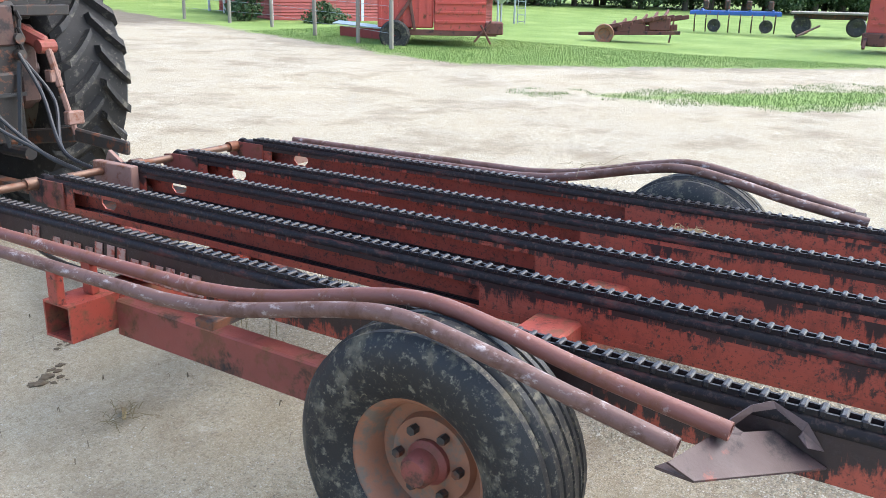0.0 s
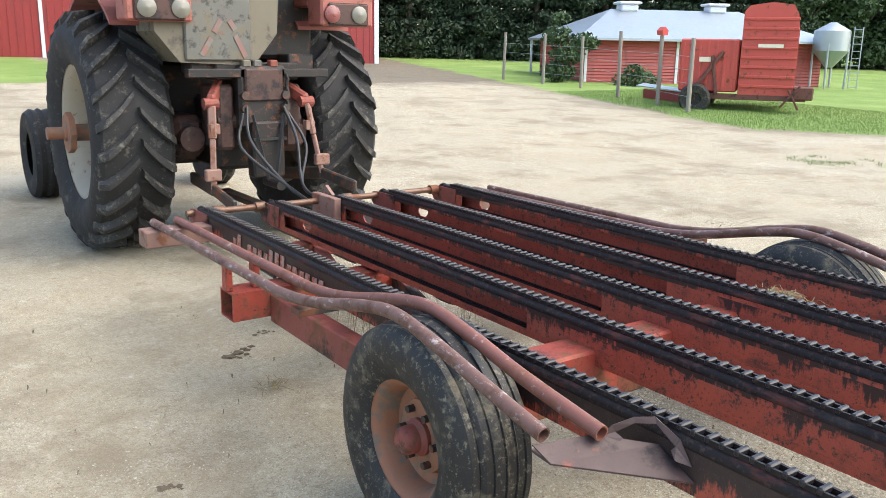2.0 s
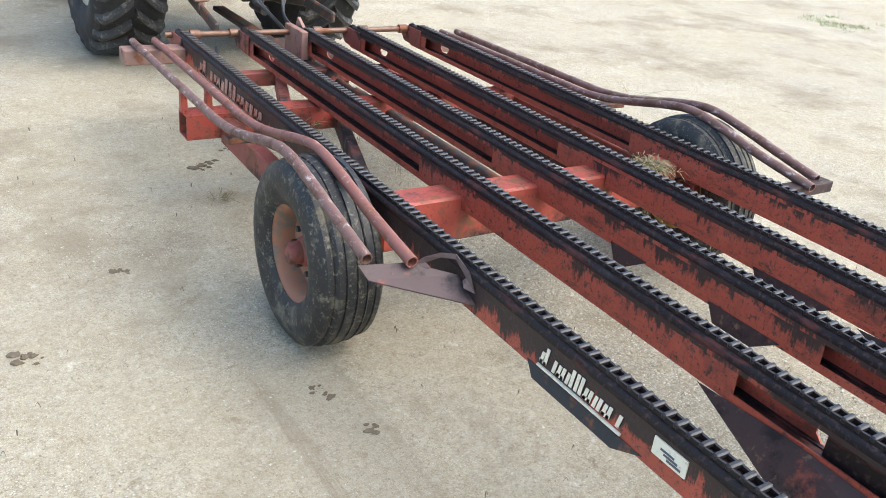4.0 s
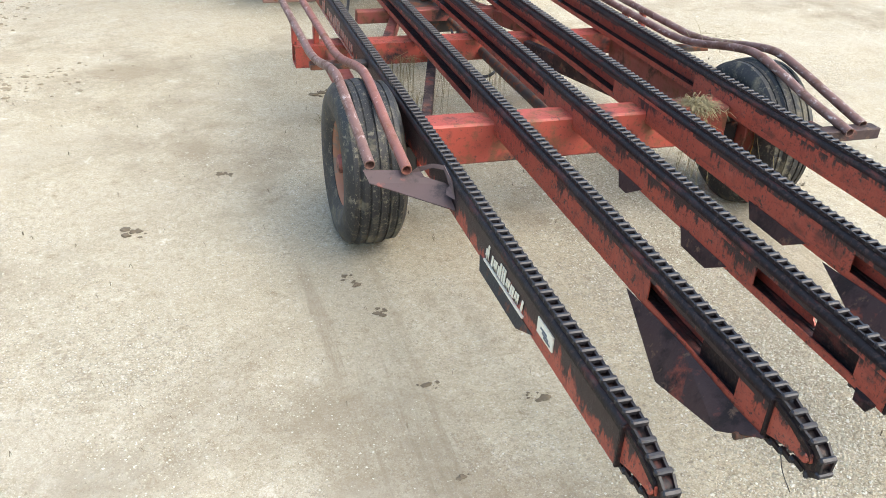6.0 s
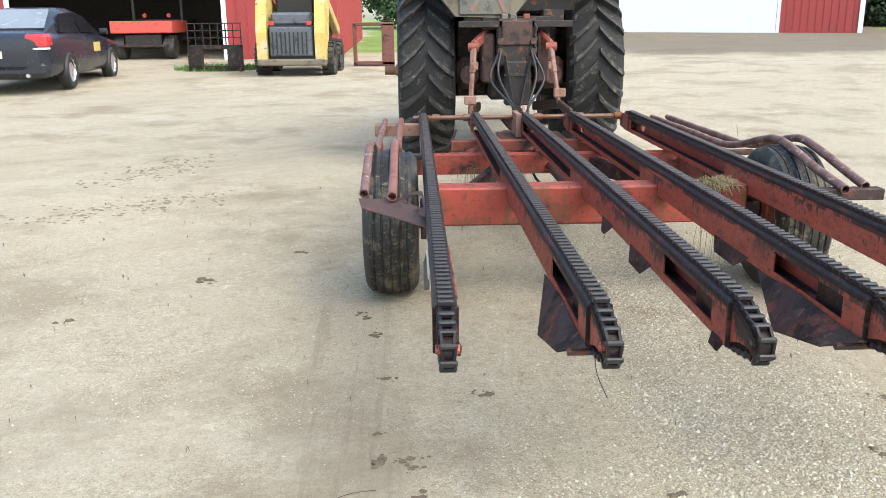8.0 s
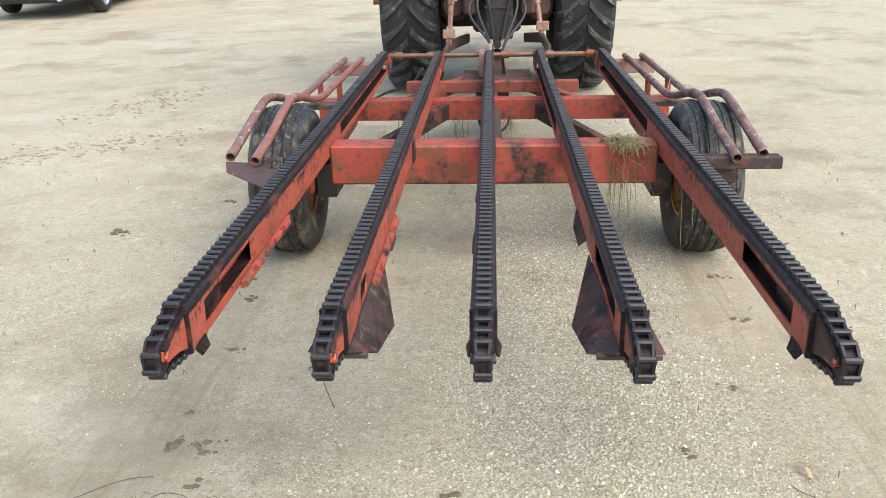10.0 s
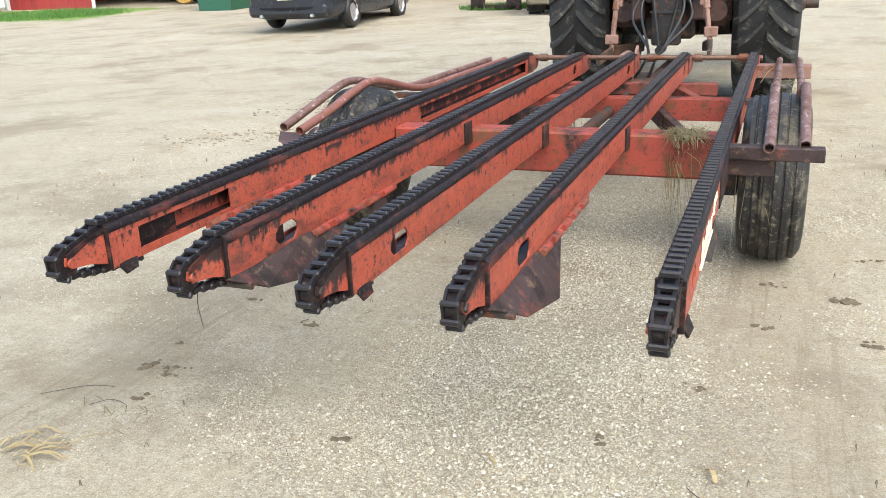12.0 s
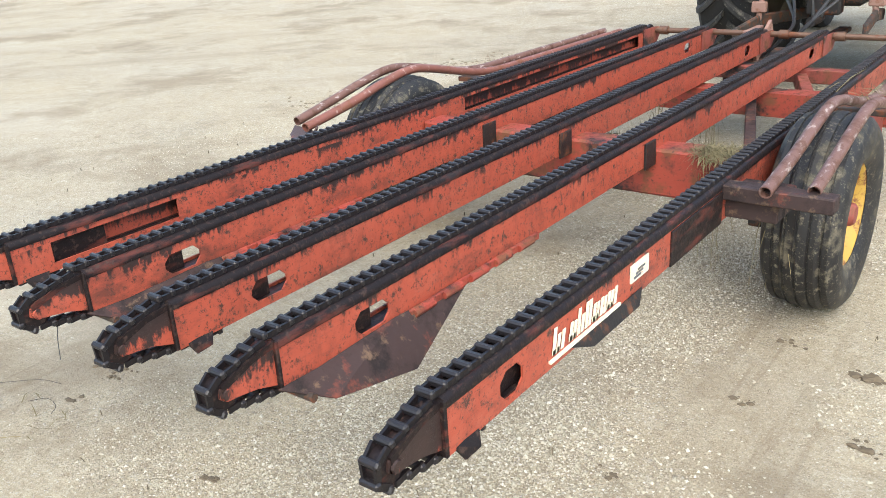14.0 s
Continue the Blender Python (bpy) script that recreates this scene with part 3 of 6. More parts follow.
def build_ground():
    ys = [-400, -120, -40, -20] + [-12 + i for i in range(0, 60)] + [60, 90, 150, 300, 700]
    xs = [-700, -300, -120, -60] + [-40 + 2 * i for i in range(0, 41)] + [60, 120, 300, 700]
    vs, fs = [], []
    for yy in ys:
        for xx in xs:
            vs.append((xx, yy, height(xx, yy)))
    n = len(xs)
    for j in range(len(ys) - 1):
        for i in range(n - 1):
            fs.append((j * n + i, j * n + i + 1, (j + 1) * n + i + 1, (j + 1) * n + i))
    me = quads("ground", vs, fs, M["ground"])
    for p in me.polygons:
        p.use_smooth = True
    return tagged(new("ground", me), "pale limestone gravel farmyard running into green lawn", "ground", "", "structure")


build_ground()

# ---- trailer ----
RAIL_X = (-0.82, -0.407, -0.023, 0.357, 0.822)
OPEN = (1, -1, -1, -1, -1)  # the open side of each channel
Z0, Z1, HW = 0.513, 0.640, 0.0305
REAR, FRONT = 0.165, 4.83
trailer = thing("stack_mover_trailer", (0, 2.3, 0), "red five-rail stack mover trailer with chain-topped rails and grease stains", "trailer")


def link_mesh():
    bm = B()
    for s in (-1, 1):
        prism(bm, [(s * 0.0110, -0.006), (s * 0.0180, -0.006), (s * 0.0210, 0.0385), (s * 0.0140, 0.0385)], 0.0, 0.0145, "z")
    n = len(bm.faces)
    box(bm, -0.0232, 0.0232, -0.0085, 0.0075, 0.003, 0.0205, 0.0040)
    me = mesh_of("chain_link", bm, M["chain"])
    me.materials.append(M["link_bar"])
    for p in me.polygons[n:]:
        p.material_index = 1
    return me


LINK = link_mesh()
PITCH = 0.0405


def web_with_holes(bm, x, t, y0, y1, holes):
    """A side plate with long openings with cut corners."""
    for a, b, c, d in holes:
        box(bm, x - t, x + t, y0, a, Z0, Z1)
        box(bm, x - t, x + t, a, b, Z0, c)
        box(bm, x - t, x + t, a, b, d, Z1)
        k = 0.022
        for (py, pz, sy, sz) in ((a, c, 1, 1), (b, c, -1, 1), (a, d, 1, -1), (b, d, -1, -1)):
            prism(bm, [(py, pz), (py + sy * k, pz), (py, pz + sz * k)], x - t, x + t, "x")
        y0 = b
    box(bm, x - t, x + t, y0, y1, Z0, Z1)


def build_rail(i):
    x, o = RAIL_X[i], OPEN[i]
    bm = B()
    holes = [(0.42, 0.55, 0.535, 0.598)] if i in (1, 2, 3) else ([(0.36, 0.45, 0.53, 0.60)] if i == 4 else [])
    if i:
        holes.append((4.40, 4.50, 0.545, 0.605))
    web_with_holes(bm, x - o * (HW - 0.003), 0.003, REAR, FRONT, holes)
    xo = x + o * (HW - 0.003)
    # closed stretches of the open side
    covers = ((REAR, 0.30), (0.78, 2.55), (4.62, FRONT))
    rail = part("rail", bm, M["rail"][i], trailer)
    for za, zb in ((Z1 - 0.010, Z1 - 0.001), (Z0 + 0.001, Z0 + 0.009)):
        bm = B()
        box(bm, x - HW + 0.002, x + HW - 0.002, REAR + 0.001, FRONT - 0.001, za, zb)
        part("flange", bm, M["rail"][i], rail)
    for za, zb in ((Z1 - 0.032, Z1), (Z0, Z0 + 0.026)):
        bm = B()
        box(bm, xo - 0.003, xo + 0.003, REAR, FRONT, za, zb)
        part("channel_lip", bm, M["rail"][i], rail)
    for a, b in covers:
        bm = B()
        box(bm, xo - 0.0025, xo + 0.0025, a, b, Z0 + 0.026, Z1 - 0.032)
        part("cover_plate", bm, M["rail"][(i + 2) % 5], rail)
    bm = B()
    prism(bm, [(x - 0.0335, Z1 - 0.015), (x - 0.0345, Z1 - 0.010), (x - 0.0325, Z1 - 0.001), (x - 0.0285, Z1 + 0.007), (x - 0.023, Z1 + 0.011), (x + 0.023, Z1 + 0.011), (x + 0.0285, Z1 + 0.007), (x + 0.0325, Z1 - 0.001), (x + 0.0345, Z1 - 0.010), (x + 0.0335, Z1 - 0.015)], REAR, FRONT)
    part("wear_strip", bm, M["strip"], rail, "dark greasy wear strip", True)
    bm = B()
    box(bm, x - o * 0.024, x - o * 0.012, 0.30, 4.6, Z0 + 0.010, Z0 + 0.022) if o < 0 else box(bm, x - 0.024, x - 0.012, 0.30, 4.6, Z0 + 0.010, Z0 + 0.022)
    box(bm, x - 0.022, x + 0.022, 0.25, 4.7, Z0 + 0.010, Z0 + 0.018)
    # added dark plate stands in for the shade inside the side hole
    box(bm, x - 0.008, x + 0.008, 0.20, 0.50, Z0 + 0.012, Z1 - 0.02)
    part("chain_trough", bm, M["strip"], rail, "black greasy chain trough with an added plate darkening the hole")
    # nose
    bm = B()
    prism(bm, [(0.004, 0.578), (0.022, 0.564), (0.060, 0.560), (0.105, 0.552), (REAR, 0.532), (REAR, 0.640), (0.10, 0.630), (0.03, 0.612), (0.008, 0.598)], x - 0.024, x + 0.024, "x")
    for s in (-1, 1):
        rod(bm, (x + s * 0.022, 0.024, 0.582), (x + s * 0.031, 0.024, 0.582), 0.015, 0.013, 8)
    part("rail_nose", bm, M["nose_red"] if i in (0, 1, 3) else M["nose"], rail, "worn tapered tail nose")
    bm = B()
    prism(bm, [(0.012, 0.590), (0.10, 0.620), (REAR, 0.628), (REAR, 0.644), (0.10, 0.634), (0.03, 0.615), (0.012, 0.606)], x - 0.0262, x + 0.0262, "x")
    rod(bm, (x - 0.0175, 0.020, 0.580), (x + 0.0175, 0.020, 0.580), 0.0375, None, 18)
    rod(bm, (x - 0.024, 0.020, 0.580), (x + 0.024, 0.020, 0.580), 0.013, None, 10)
    part("tail_sprocket", bm, M["strip"], rail, "black greasy tail sprocket", True)
    bm = B()
    box(bm, x - 0.0355, x + 0.0355, REAR - 0.004, REAR + 0.006, Z0 + 0.002, Z1 + 0.006, 0.002)
    part("collar", bm, M["strip"], rail, "black steel collar")
    # chain: upper run, round the tail, short lower run
    poses = []
    y = 0.028
    while y < 4.76:
        if y > REAR - 0.02:
            poses.append(Matrix.Translation((x, y, Z1 + 0.011)))
        else:
            poses.append(Matrix.Translation((x, y, 0.608 + 0.040 * (y / REAR))) @ Euler((0.22, 0, 0)).to_matrix().to_4x4())
        y += PITCH
    for a in (38, 92, 146):
        c, s_ = math.cos(radians(90 + a)), math.sin(radians(90 + a))
        poses.append(Matrix.Translation((x, 0.022 + 0.032 * c, 0.580 + 0.032 * s_)) @ Euler((radians(a), 0, 0)).to_matrix().to_4x4() @ Matrix.Translation((0, -0.016, 0)))
    for k in range(7):
        poses.append(Matrix.Translation((x, 0.034 + PITCH * k, 0.545 - 0.0095 * k + 0.0007 * k * k)) @ Euler((radians(180), 0, 0)).to_matrix().to_4x4() @ Matrix.Translation((0, -0.03, 0)))
    near = [p for p in poses if p.translation.y < 3.1]
    rest = [p for p in poses if p.translation.y >= 3.1]
    for p in near:
        ob = new("chain_link", LINK)
        ob.parent = rail
        ob.matrix_basis = p
    bm = B()
    for p in rest:
        tmp = LINK.copy()
        tmp.transform(p)
        bm.from_mesh(tmp)
        bpy.data.meshes.remove(tmp)
    part("chain_run", bm, M["chain"], rail, "oily steel conveyor chain", False, "stuff").data.materials.append(M["link_bar"])
    # front end: sprocket and side cheeks on the drive shaft
    bm = B()
    for s in (-1, 1):
        prism(bm, [(4.68, 0.52), (4.90, 0.53), (4.95, 0.58), (4.93, 0.632), (4.86, 0.640), (4.68, 0.640)], x + s * 0.0365 - 0.003, x + s * 0.0365 + 0.003, "x")
    part("drive_cheek", bm, M["red_old"], rail, "rusty bearing cheeks at the drive end")
    bm = B()
    lathe(bm, [(0.02, x - 0.012), (0.052, x - 0.012), (0.058, x), (0.052, x + 0.012), (0.02, x + 0.012)], 18)
    bmesh.ops.translate(bm, verts=bm.verts, vec=(0, 4.86, 0.600))
    part("drive_sprocket", bm, M["chain"], rail)
    return rail


RAILS = [build_rail(i) for i in range(5)]

# drive shaft through the rail fronts
bm = B()
rod(bm, (-0.90, 4.88, 0.615), (0.88, 4.88, 0.615), 0.019, None, 16)
for x in (-0.72, -0.47, 0.10, 0.44, 0.75):
    rod(bm, (x - 0.03, 4.88, 0.615), (x + 0.03, 4.88, 0.615), 0.030, None, 14)
part("drive_shaft", bm, M["bar"], trailer, "bare worn steel drive shaft", True)

# cross beams
bm = B()
box(bm, -0.79, 0.79, 2.20, 2.35, 0.370, 0.566, 0.010)
part("axle_beam", bm, M["red_beam"], trailer, "heavy red axle cross beam")


def hollow(bm, x0, x1, y0, y1, z0, z1, t):
    """A rectangular tube along x, open at both ends."""
    rings = []
    for x in (x0, x1):
        for k in (0.0, t):
            rings.append([bm.verts.new((x, y, z)) for y, z in ((y0 + k, z0 + k), (y1 - k, z0 + k), (y1 - k, z1 - k), (y0 + k, z1 - k))])
    for a, b in ((0, 2), (1, 3), (0, 1), (2, 3)):
        for i in range(4):
            bm.faces.new((rings[a][i], rings[a][(i + 1) % 4], rings[b][(i + 1) % 4], rings[b][i]))
    bmesh.ops.recalc_face_normals(bm, faces=bm.faces)


bm = B()
hollow(bm, -1.125, 1.125, 3.66, 3.80, 0.372, 0.498, 0.008)
part("front_cross_beam", bm, M["red_beam"], trailer, "open-ended red box beam")
bm = B()
box(bm, -0.62, 0.62, 4.35, 4.43, 0.42, 0.50, 0.005)
part("hitch_cross_beam", bm, M["red_old"], trailer)
for s in (-1, 1):
    bm = B()
    beam(bm, (s * 0.915, 2.16, 0.40), (s * 0.915, 3.665, 0.41), 0.075, 0.13, 0.006)
    part("side_beam", bm, M["red_old"], trailer, "rust-stained side beam beside the wheel")
    bm = B()
    beam(bm, (s * 0.30, 3.66, 0.43), (s * 0.72, 2.35, 0.42), 0.05, 0.10, 0.004)
    part("diagonal_brace", bm, M["shield"], trailer)
    bm = B()
    beam(bm, (s * 0.55, 3.80, 0.45), (s * 0.18, 4.9, 0.42), 0.06, 0.09, 0.004)
    part("drawbar_brace", bm, M["red_old"], trailer)
bm = B()
box(bm, -0.12, 0.12, 4.4, 5.5, 0.33, 0.43, 0.006)
box(bm, -0.22, 0.30, 4.45, 5.05, 0.455, 0.475, 0.004)
part("drawbar", bm, M["iron"], trailer, "dirty drawbar and gear plate")
bm = B()
sheet(bm, [(0.0, 4.66, 0.50), (0.0, 4.95, 0.66), (-0.02, 4.95, 0.66), (-0.02, 4.66, 0.50)], 0.09)
box(bm, -0.10, -0.055, 4.66, 4.95, 0.48, 0.66, 0.004)
part("gear_shield", bm, M["arm_pink"], trailer, "faded red sheet gear shield")


# guard pipes over the wheels
def guard(s, x, zs, name_label, m):
    pts = [(s * x, 4.75, 0.615), (s * x, 4.2, 0.618), (s * x, 3.40, 0.625), (s * x, 3.15, 0.630), (s * x, 2.90, 0.662), (s * x, 2.55, 0.742), (s * x, 2.36, 0.765), (s * x, 2.15, 0.735), (s * x, 1.93, 0.690), (s * x, zs, 0.645)]
    bm = B()
    tube(bm, smooth_path(pts, 5), 0.021, 12, 0.004)
    part("guard_pipe", bm, m, trailer, name_label, True)


for s in (-1, 1):
    guard(s, 1.12, 1.70, "bent rusty guard pipe with flaking paint", M["pipe"])
    guard(s, 0.995, 1.63, "bent red guard pipe with flaking paint", M["pipe_red"] if s < 0 else M["pipe"])
    bm = B()
    box(bm, min(s * 0.848, s * 1.20), max(s * 0.848, s * 1.20), 4.62, 4.75, 0.505, 0.592, 0.005)
    part("pipe_arm", bm, M["arm_pink"], trailer, "faded red outrigger arm")
    for x in (0.995, 1.12):
        bm = B()
        box(bm, s * x - 0.015, s * x + 0.015, 3.70, 3.75, 0.498, 0.612, 0.003)
        part("pipe_post", bm, M["red_beam"], trailer)
    bm = B()
    box(bm, min(s * 0.848, s * 1.14), max(s * 0.848, s * 1.14), 2.98, 3.05, 0.585, 0.612, 0.003)
    part("pipe_bracket", bm, M["iron"], trailer)
# end bracket: bent plate on one side, box tube on the other
bm = B()
sheet(bm, [(-0.853, 1.46, 0.548), (-1.13, 1.66, 0.590), (-1.145, 1.71, 0.622), (-0.99, 1.665, 0.626), (-0.853, 1.575, 0.600)], 0.006)
sheet(bm, [(-0.853, 1.46, 0.548), (-1.13, 1.66, 0.590), (-1.12, 1.74, 0.588), (-0.853, 1.66, 0.548)], 0.006)
gusset = part("end_gusset", bm, M["gusset"], trailer, "bent rusty end gusset under the pipes")
# torn sheet tab round a ragged hole beside the rail
bm = B()
sheet(bm, [(-0.975, 1.655, 0.622), (-0.945, 1.645, 0.648), (-0.938, 1.64, 0.630)], 0.004)
sheet(bm, [(-0.945, 1.645, 0.648), (-0.900, 1.615, 0.670), (-0.902, 1.612, 0.655), (-0.938, 1.64, 0.630)], 0.004)
sheet(bm, [(-0.900, 1.615, 0.670), (-0.866, 1.58, 0.676), (-0.868, 1.572, 0.660), (-0.902, 1.612, 0.655)], 0.004)
sheet(bm, [(-0.866, 1.58, 0.676), (-0.853, 1.51, 0.640), (-0.862, 1.515, 0.622), (-0.868, 1.572, 0.660)], 0.004)
sheet(bm, [(-0.853, 1.51, 0.640), (-0.853, 1.47, 0.585), (-0.880, 1.50, 0.596), (-0.872, 1.52, 0.612), (-0.862, 1.515, 0.622)], 0.004)
sheet(bm, [(-0.975, 1.655, 0.622), (-0.938, 1.64, 0.630), (-0.930, 1.62, 0.618), (-0.95, 1.625, 0.605)], 0.004)
part("torn_tab", bm, M["gusset"], gusset, "torn rusty sheet tab with a ragged hole")
bm = B()
box(bm, 0.848, 1.19, 1.66, 1.73, 0.590, 0.640, 0.004)
box(bm, 0.848, 1.02, 1.70, 1.90, 0.52, 0.595, 0.004)
part("end_bracket", bm, M["shield"], trailer, "rusty box-tube pipe bracket")


def build_wheel(s, rim_mat, label):
    """Ribbed implement wheel; its disc is dished to the outside."""
    m = Matrix.Translation((s * 1.018, 2.32, 0.372)) @ Matrix.Diagonal((0.92, 0.966, 0.966, 1)) @ (Matrix() if s > 0 else Euler((0, 0, math.pi)).to_matrix().to_4x4())
    bm = B()
    lathe(bm, [(0.185, -0.105), (0.200, -0.11), (0.205, -0.098), (0.190, -0.085), (0.178, -0.03), (0.178, 0.06), (0.19, 0.085), (0.205, 0.098), (0.200, 0.11), (0.190, 0.105), (0.176, 0.085), (0.166, 0.06), (0.160, 0.02), (0.125, 0.01), (0.118, 0.035), (0.06, 0.04)], 40, m)
    wheel = part("wheel", bm, rim_mat, trailer, label, True)
    bm = B()
    prof = [(0.198, -0.112), (0.225, -0.132), (0.285, -0.150), (0.332, -0.144), (0.354, -0.130)]
    for g in (-0.088, -0.044, 0.0, 0.044, 0.088):
        r = 0.386 - 1.9 * g * g
        prof += [(r, g - 0.026), (r + 0.001, g - 0.006), (r - 0.005, g - 0.003), (r - 0.005, g + 0.003), (r + 0.001, g + 0.006), (r, g + 0.026)] if abs(g) < 0.2 else []
    prof += [(0.354, 0.130), (0.332, 0.144), (0.285, 0.150), (0.225, 0.132), (0.198, 0.112)]
    out = []
    for p in prof:
        if not out or p[1] > out[-1][1] or p[0] < 0.34:
            out.append(p)
    lathe(bm, out, 56, m)
    part("tyre", bm, M["rubber"], wheel, "dusty ribbed implement tyre", True)
    bm = B()
    lathe(bm, [(0.062, 0.03), (0.062, 0.055), (0.048, 0.07), (0.045, 0.11), (0.036, 0.122), (0.001, 0.124)], 20, m)
    part("hub", bm, M["red_old"], wheel, "red hub cap", True)
    for k in range(6):
        a = k * math.pi / 3
        bm = B()
        c = Vector((0.05, 0.092 * math.cos(a), 0.092 * math.sin(a)))
        rod(bm, m @ (c - Vector((0.012, 0, 0))), m @ (c + Vector((0.014, 0, 0))), 0.013, None, 6)
        part("lug_nut", bm, M["iron"], wheel)
    bm = B()
    rod(bm, (s * 0.80, 2.32, 0.372), (s * 0.97, 2.32, 0.372), 0.04, 0.035, 14)
    box(bm, min(s * 0.77, s * 0.87), max(s * 0.77, s * 0.87), 2.22, 2.44, 0.30, 0.47, 0.005)
    part("axle_stub", bm, M["dark_iron"], wheel)


build_wheel(-1, M["rim_rust"], "rusty orange steel wheel")
build_wheel(1, M["rim_yellow"], "faded yellow steel wheel")

bm = B()
box(bm, 0.822 + HW - 0.002, 0.822 + HW + 0.005, 1.25, 1.66, Z0 - 0.004, Z1 - 0.02, 0.002)
part("splice_plate", bm, M["strip"], RAILS[4], "black grease-coated splice plate")
# decals on the outer rails: plain bars in place of lettering
def decal_bars(x, y0, dy, n, z0, z1, slope, name, m, label):
    """Two slanting strokes to a letter's width, tall and low by turns, over an underline."""
    bm = B()
    d = 0.0035 * (1 if x > 0 else -1)
    lift = z1 - z0
    for k in range(n):
        kk = k if x > 0 else n - 1 - k
        top = z1 if kk in (0, 3, 4) else z0 + 0.70 * lift
        a, w = y0 + dy * k, abs(dy)
        lean = 0.16 * lift * (1 if x > 0 else -1)
        for f, g, t in ((0.05, 0.38, top), (0.52, 0.84, z0 + 0.66 * lift if kk != 4 else top)):
            if kk in (1, 8) and f > 0.3:
                continue
            sheet(bm, [(x + d, a + f * w, z0), (x + d, a + g * w, z0), (x + d, a + g * w + lean, t), (x + d, a + f * w + lean, t)], 0.002)
        if kk in (0, 2, 5, 7):
            sheet(bm, [(x + d, a + 0.05 * w, z0), (x + d, a + 0.84 * w, z0), (x + d, a + 0.84 * w, z0 + 0.2 * lift), (x + d, a + 0.05 * w, z0 + 0.2 * lift)], 0.002)
    box(bm, min(x, x + 2 * d), max(x, x + 2 * d), y0 - 0.01, y0 + dy * n, z0 - 0.016, z0 - 0.009)
    part(name, bm, m, RAILS[0] if x < 0 else RAILS[4], label)


decal_bars(0.822 + HW, 0.57, 0.039, 9, 0.546, 0.612, 0.0, "decal", M["cream"], "cream lettering band on the rail side")
decal_bars(-0.82 - HW, 0.79, 0.038, 9, 0.548, 0.606, 0.0, "decal", M["cream"], "cream lettering band on the rail side")
decal_bars(-0.82 - HW, 3.35, 0.125, 8, 0.535, 0.615, 0.0, "maker_decal", M["decal"], "chipped white lettering shapes")
for x, y0, y1 in ((0.822 + HW, 0.985, 1.095), (-0.82 - HW - 0.004, 0.565, 0.675)):
    bm = B()
    box(bm, x, x + 0.004, y0, y1, 0.562, 0.612)
    note = part("notice_sticker", bm, M["cream"], RAILS[4 if x > 0 else 0], "cream rectangular sticker with smudged green print")
    for k in range(3):
        bm = B()
        xa = x + 0.004 if x > 0 else x - 0.0015
        box(bm, xa, xa + 0.0015, y0 + 0.015 + 0.012 * k, y1 - 0.05 + 0.012 * k, 0.570 + 0.009 * k, 0.576 + 0.009 * k)
        part("print_bar", bm, M["grey_paint"], note)

# shields and small plates under the rails
def shield_pair(i, spread):
    x = RAIL_X[i]
    for s in (-1, 1):
        e = x + s * (HW + 0.002)
        a, b, c = (e, 0.90, 0.508), (e, 0.57, 0.530), (e + s * spread, 0.54, 0.415)
        d, f, g = (e + s * spread * 0.85, 0.26, 0.472), (e, 0.28, 0.522), (e, 0.15, 0.528)
        bm = B()
        sheet(bm, [a, b, c], 0.004)
        sheet(bm, [b, f, d, c], 0.004)
        sheet(bm, [f, g, d], 0.004)
        part("shield", bm, M["shield"], RAILS[i], "bent rusty crop shield")
    bm = B()
    rod(bm, (x - spread, 0.21, 0.492), (x + spread, 0.21, 0.492), 0.011, None, 10)
    part("shield_rod", bm, M["iron"], RAILS[i])


shield_pair(1, 0.075)
shield_pair(3, 0.085)
for i, y0, y1, s in ((0, 0.70, 1.18, -1), (4, 0.66, 1.06, 1), (1, 0.95, 1.22, 1), (2, 0.92, 1.22, -1), (2, 1.52, 1.72, -1), (3, 1.0, 1.35, -1), (0, 0.95, 1.35, 1)):
    x = RAIL_X[i] + s * (HW + 0.001)
    bm = B()
    sheet(bm, [(x, y0, Z0 + 0.012), (x, y1, Z0 + 0.012), (x + s * 0.016, y1 - 0.05, Z0 - (0.022 if i in (0, 4) else 0.045)), (x + s * 0.016, y0 + 0.09, Z0 - (0.022 if i in (0, 4) else 0.045))], 0.004)
    part("hanging_plate", bm, M["dark_iron"] if i in (0, 4) else M["shield"], RAILS[i], "stained hanging skirt plate")
for i, s in ((0, 1), (1, 1), (3, 1)):
    x = RAIL_X[i] + s * (HW + 0.004)
    bm = B()
    box(bm, x - 0.003, x + 0.009, 0.62, 1.28, Z0 - 0.010, Z0 + 0.014, 0.002)
    for k in range(5):
        rod(bm, (x + 0.010, 0.63 + 0.13 * k, Z0 + 0.002), (x + 0.010, 0.715 + 0.13 * k, Z0 + 0.002), 0.012, None, 8)
    part("hinge_strip", bm, M["red_beam"], RAILS[i], "red hinge strip along the rail foot")
for i in range(5):
    x = RAIL_X[i]
    for s in ((-1, 1) if i in (2, 4) else (1,)):
        bm = B()
        sheet(bm, [(x + s * 0.026, 0.195, 0.520), (x + s * 0.030, 0.275, 0.520), (x + s * 0.046, 0.258, 0.492), (x + s * 0.040, 0.215, 0.484)], 0.007)
        part("tail_lug", bm, M["strip"], RAILS[i], "oily black lug under the rail tail")
    if 0 < i < 4:
        bm = B()
        xx = x + HW + 0.002
        box(bm, xx - 0.002, xx + 0.006, 2.10, 2.20, Z0 - 0.01, Z1 - 0.03, 0.002)
        part("beam_tab", bm, M["dark_iron"], RAILS[i], "grease-black joint plate")
bm = B()
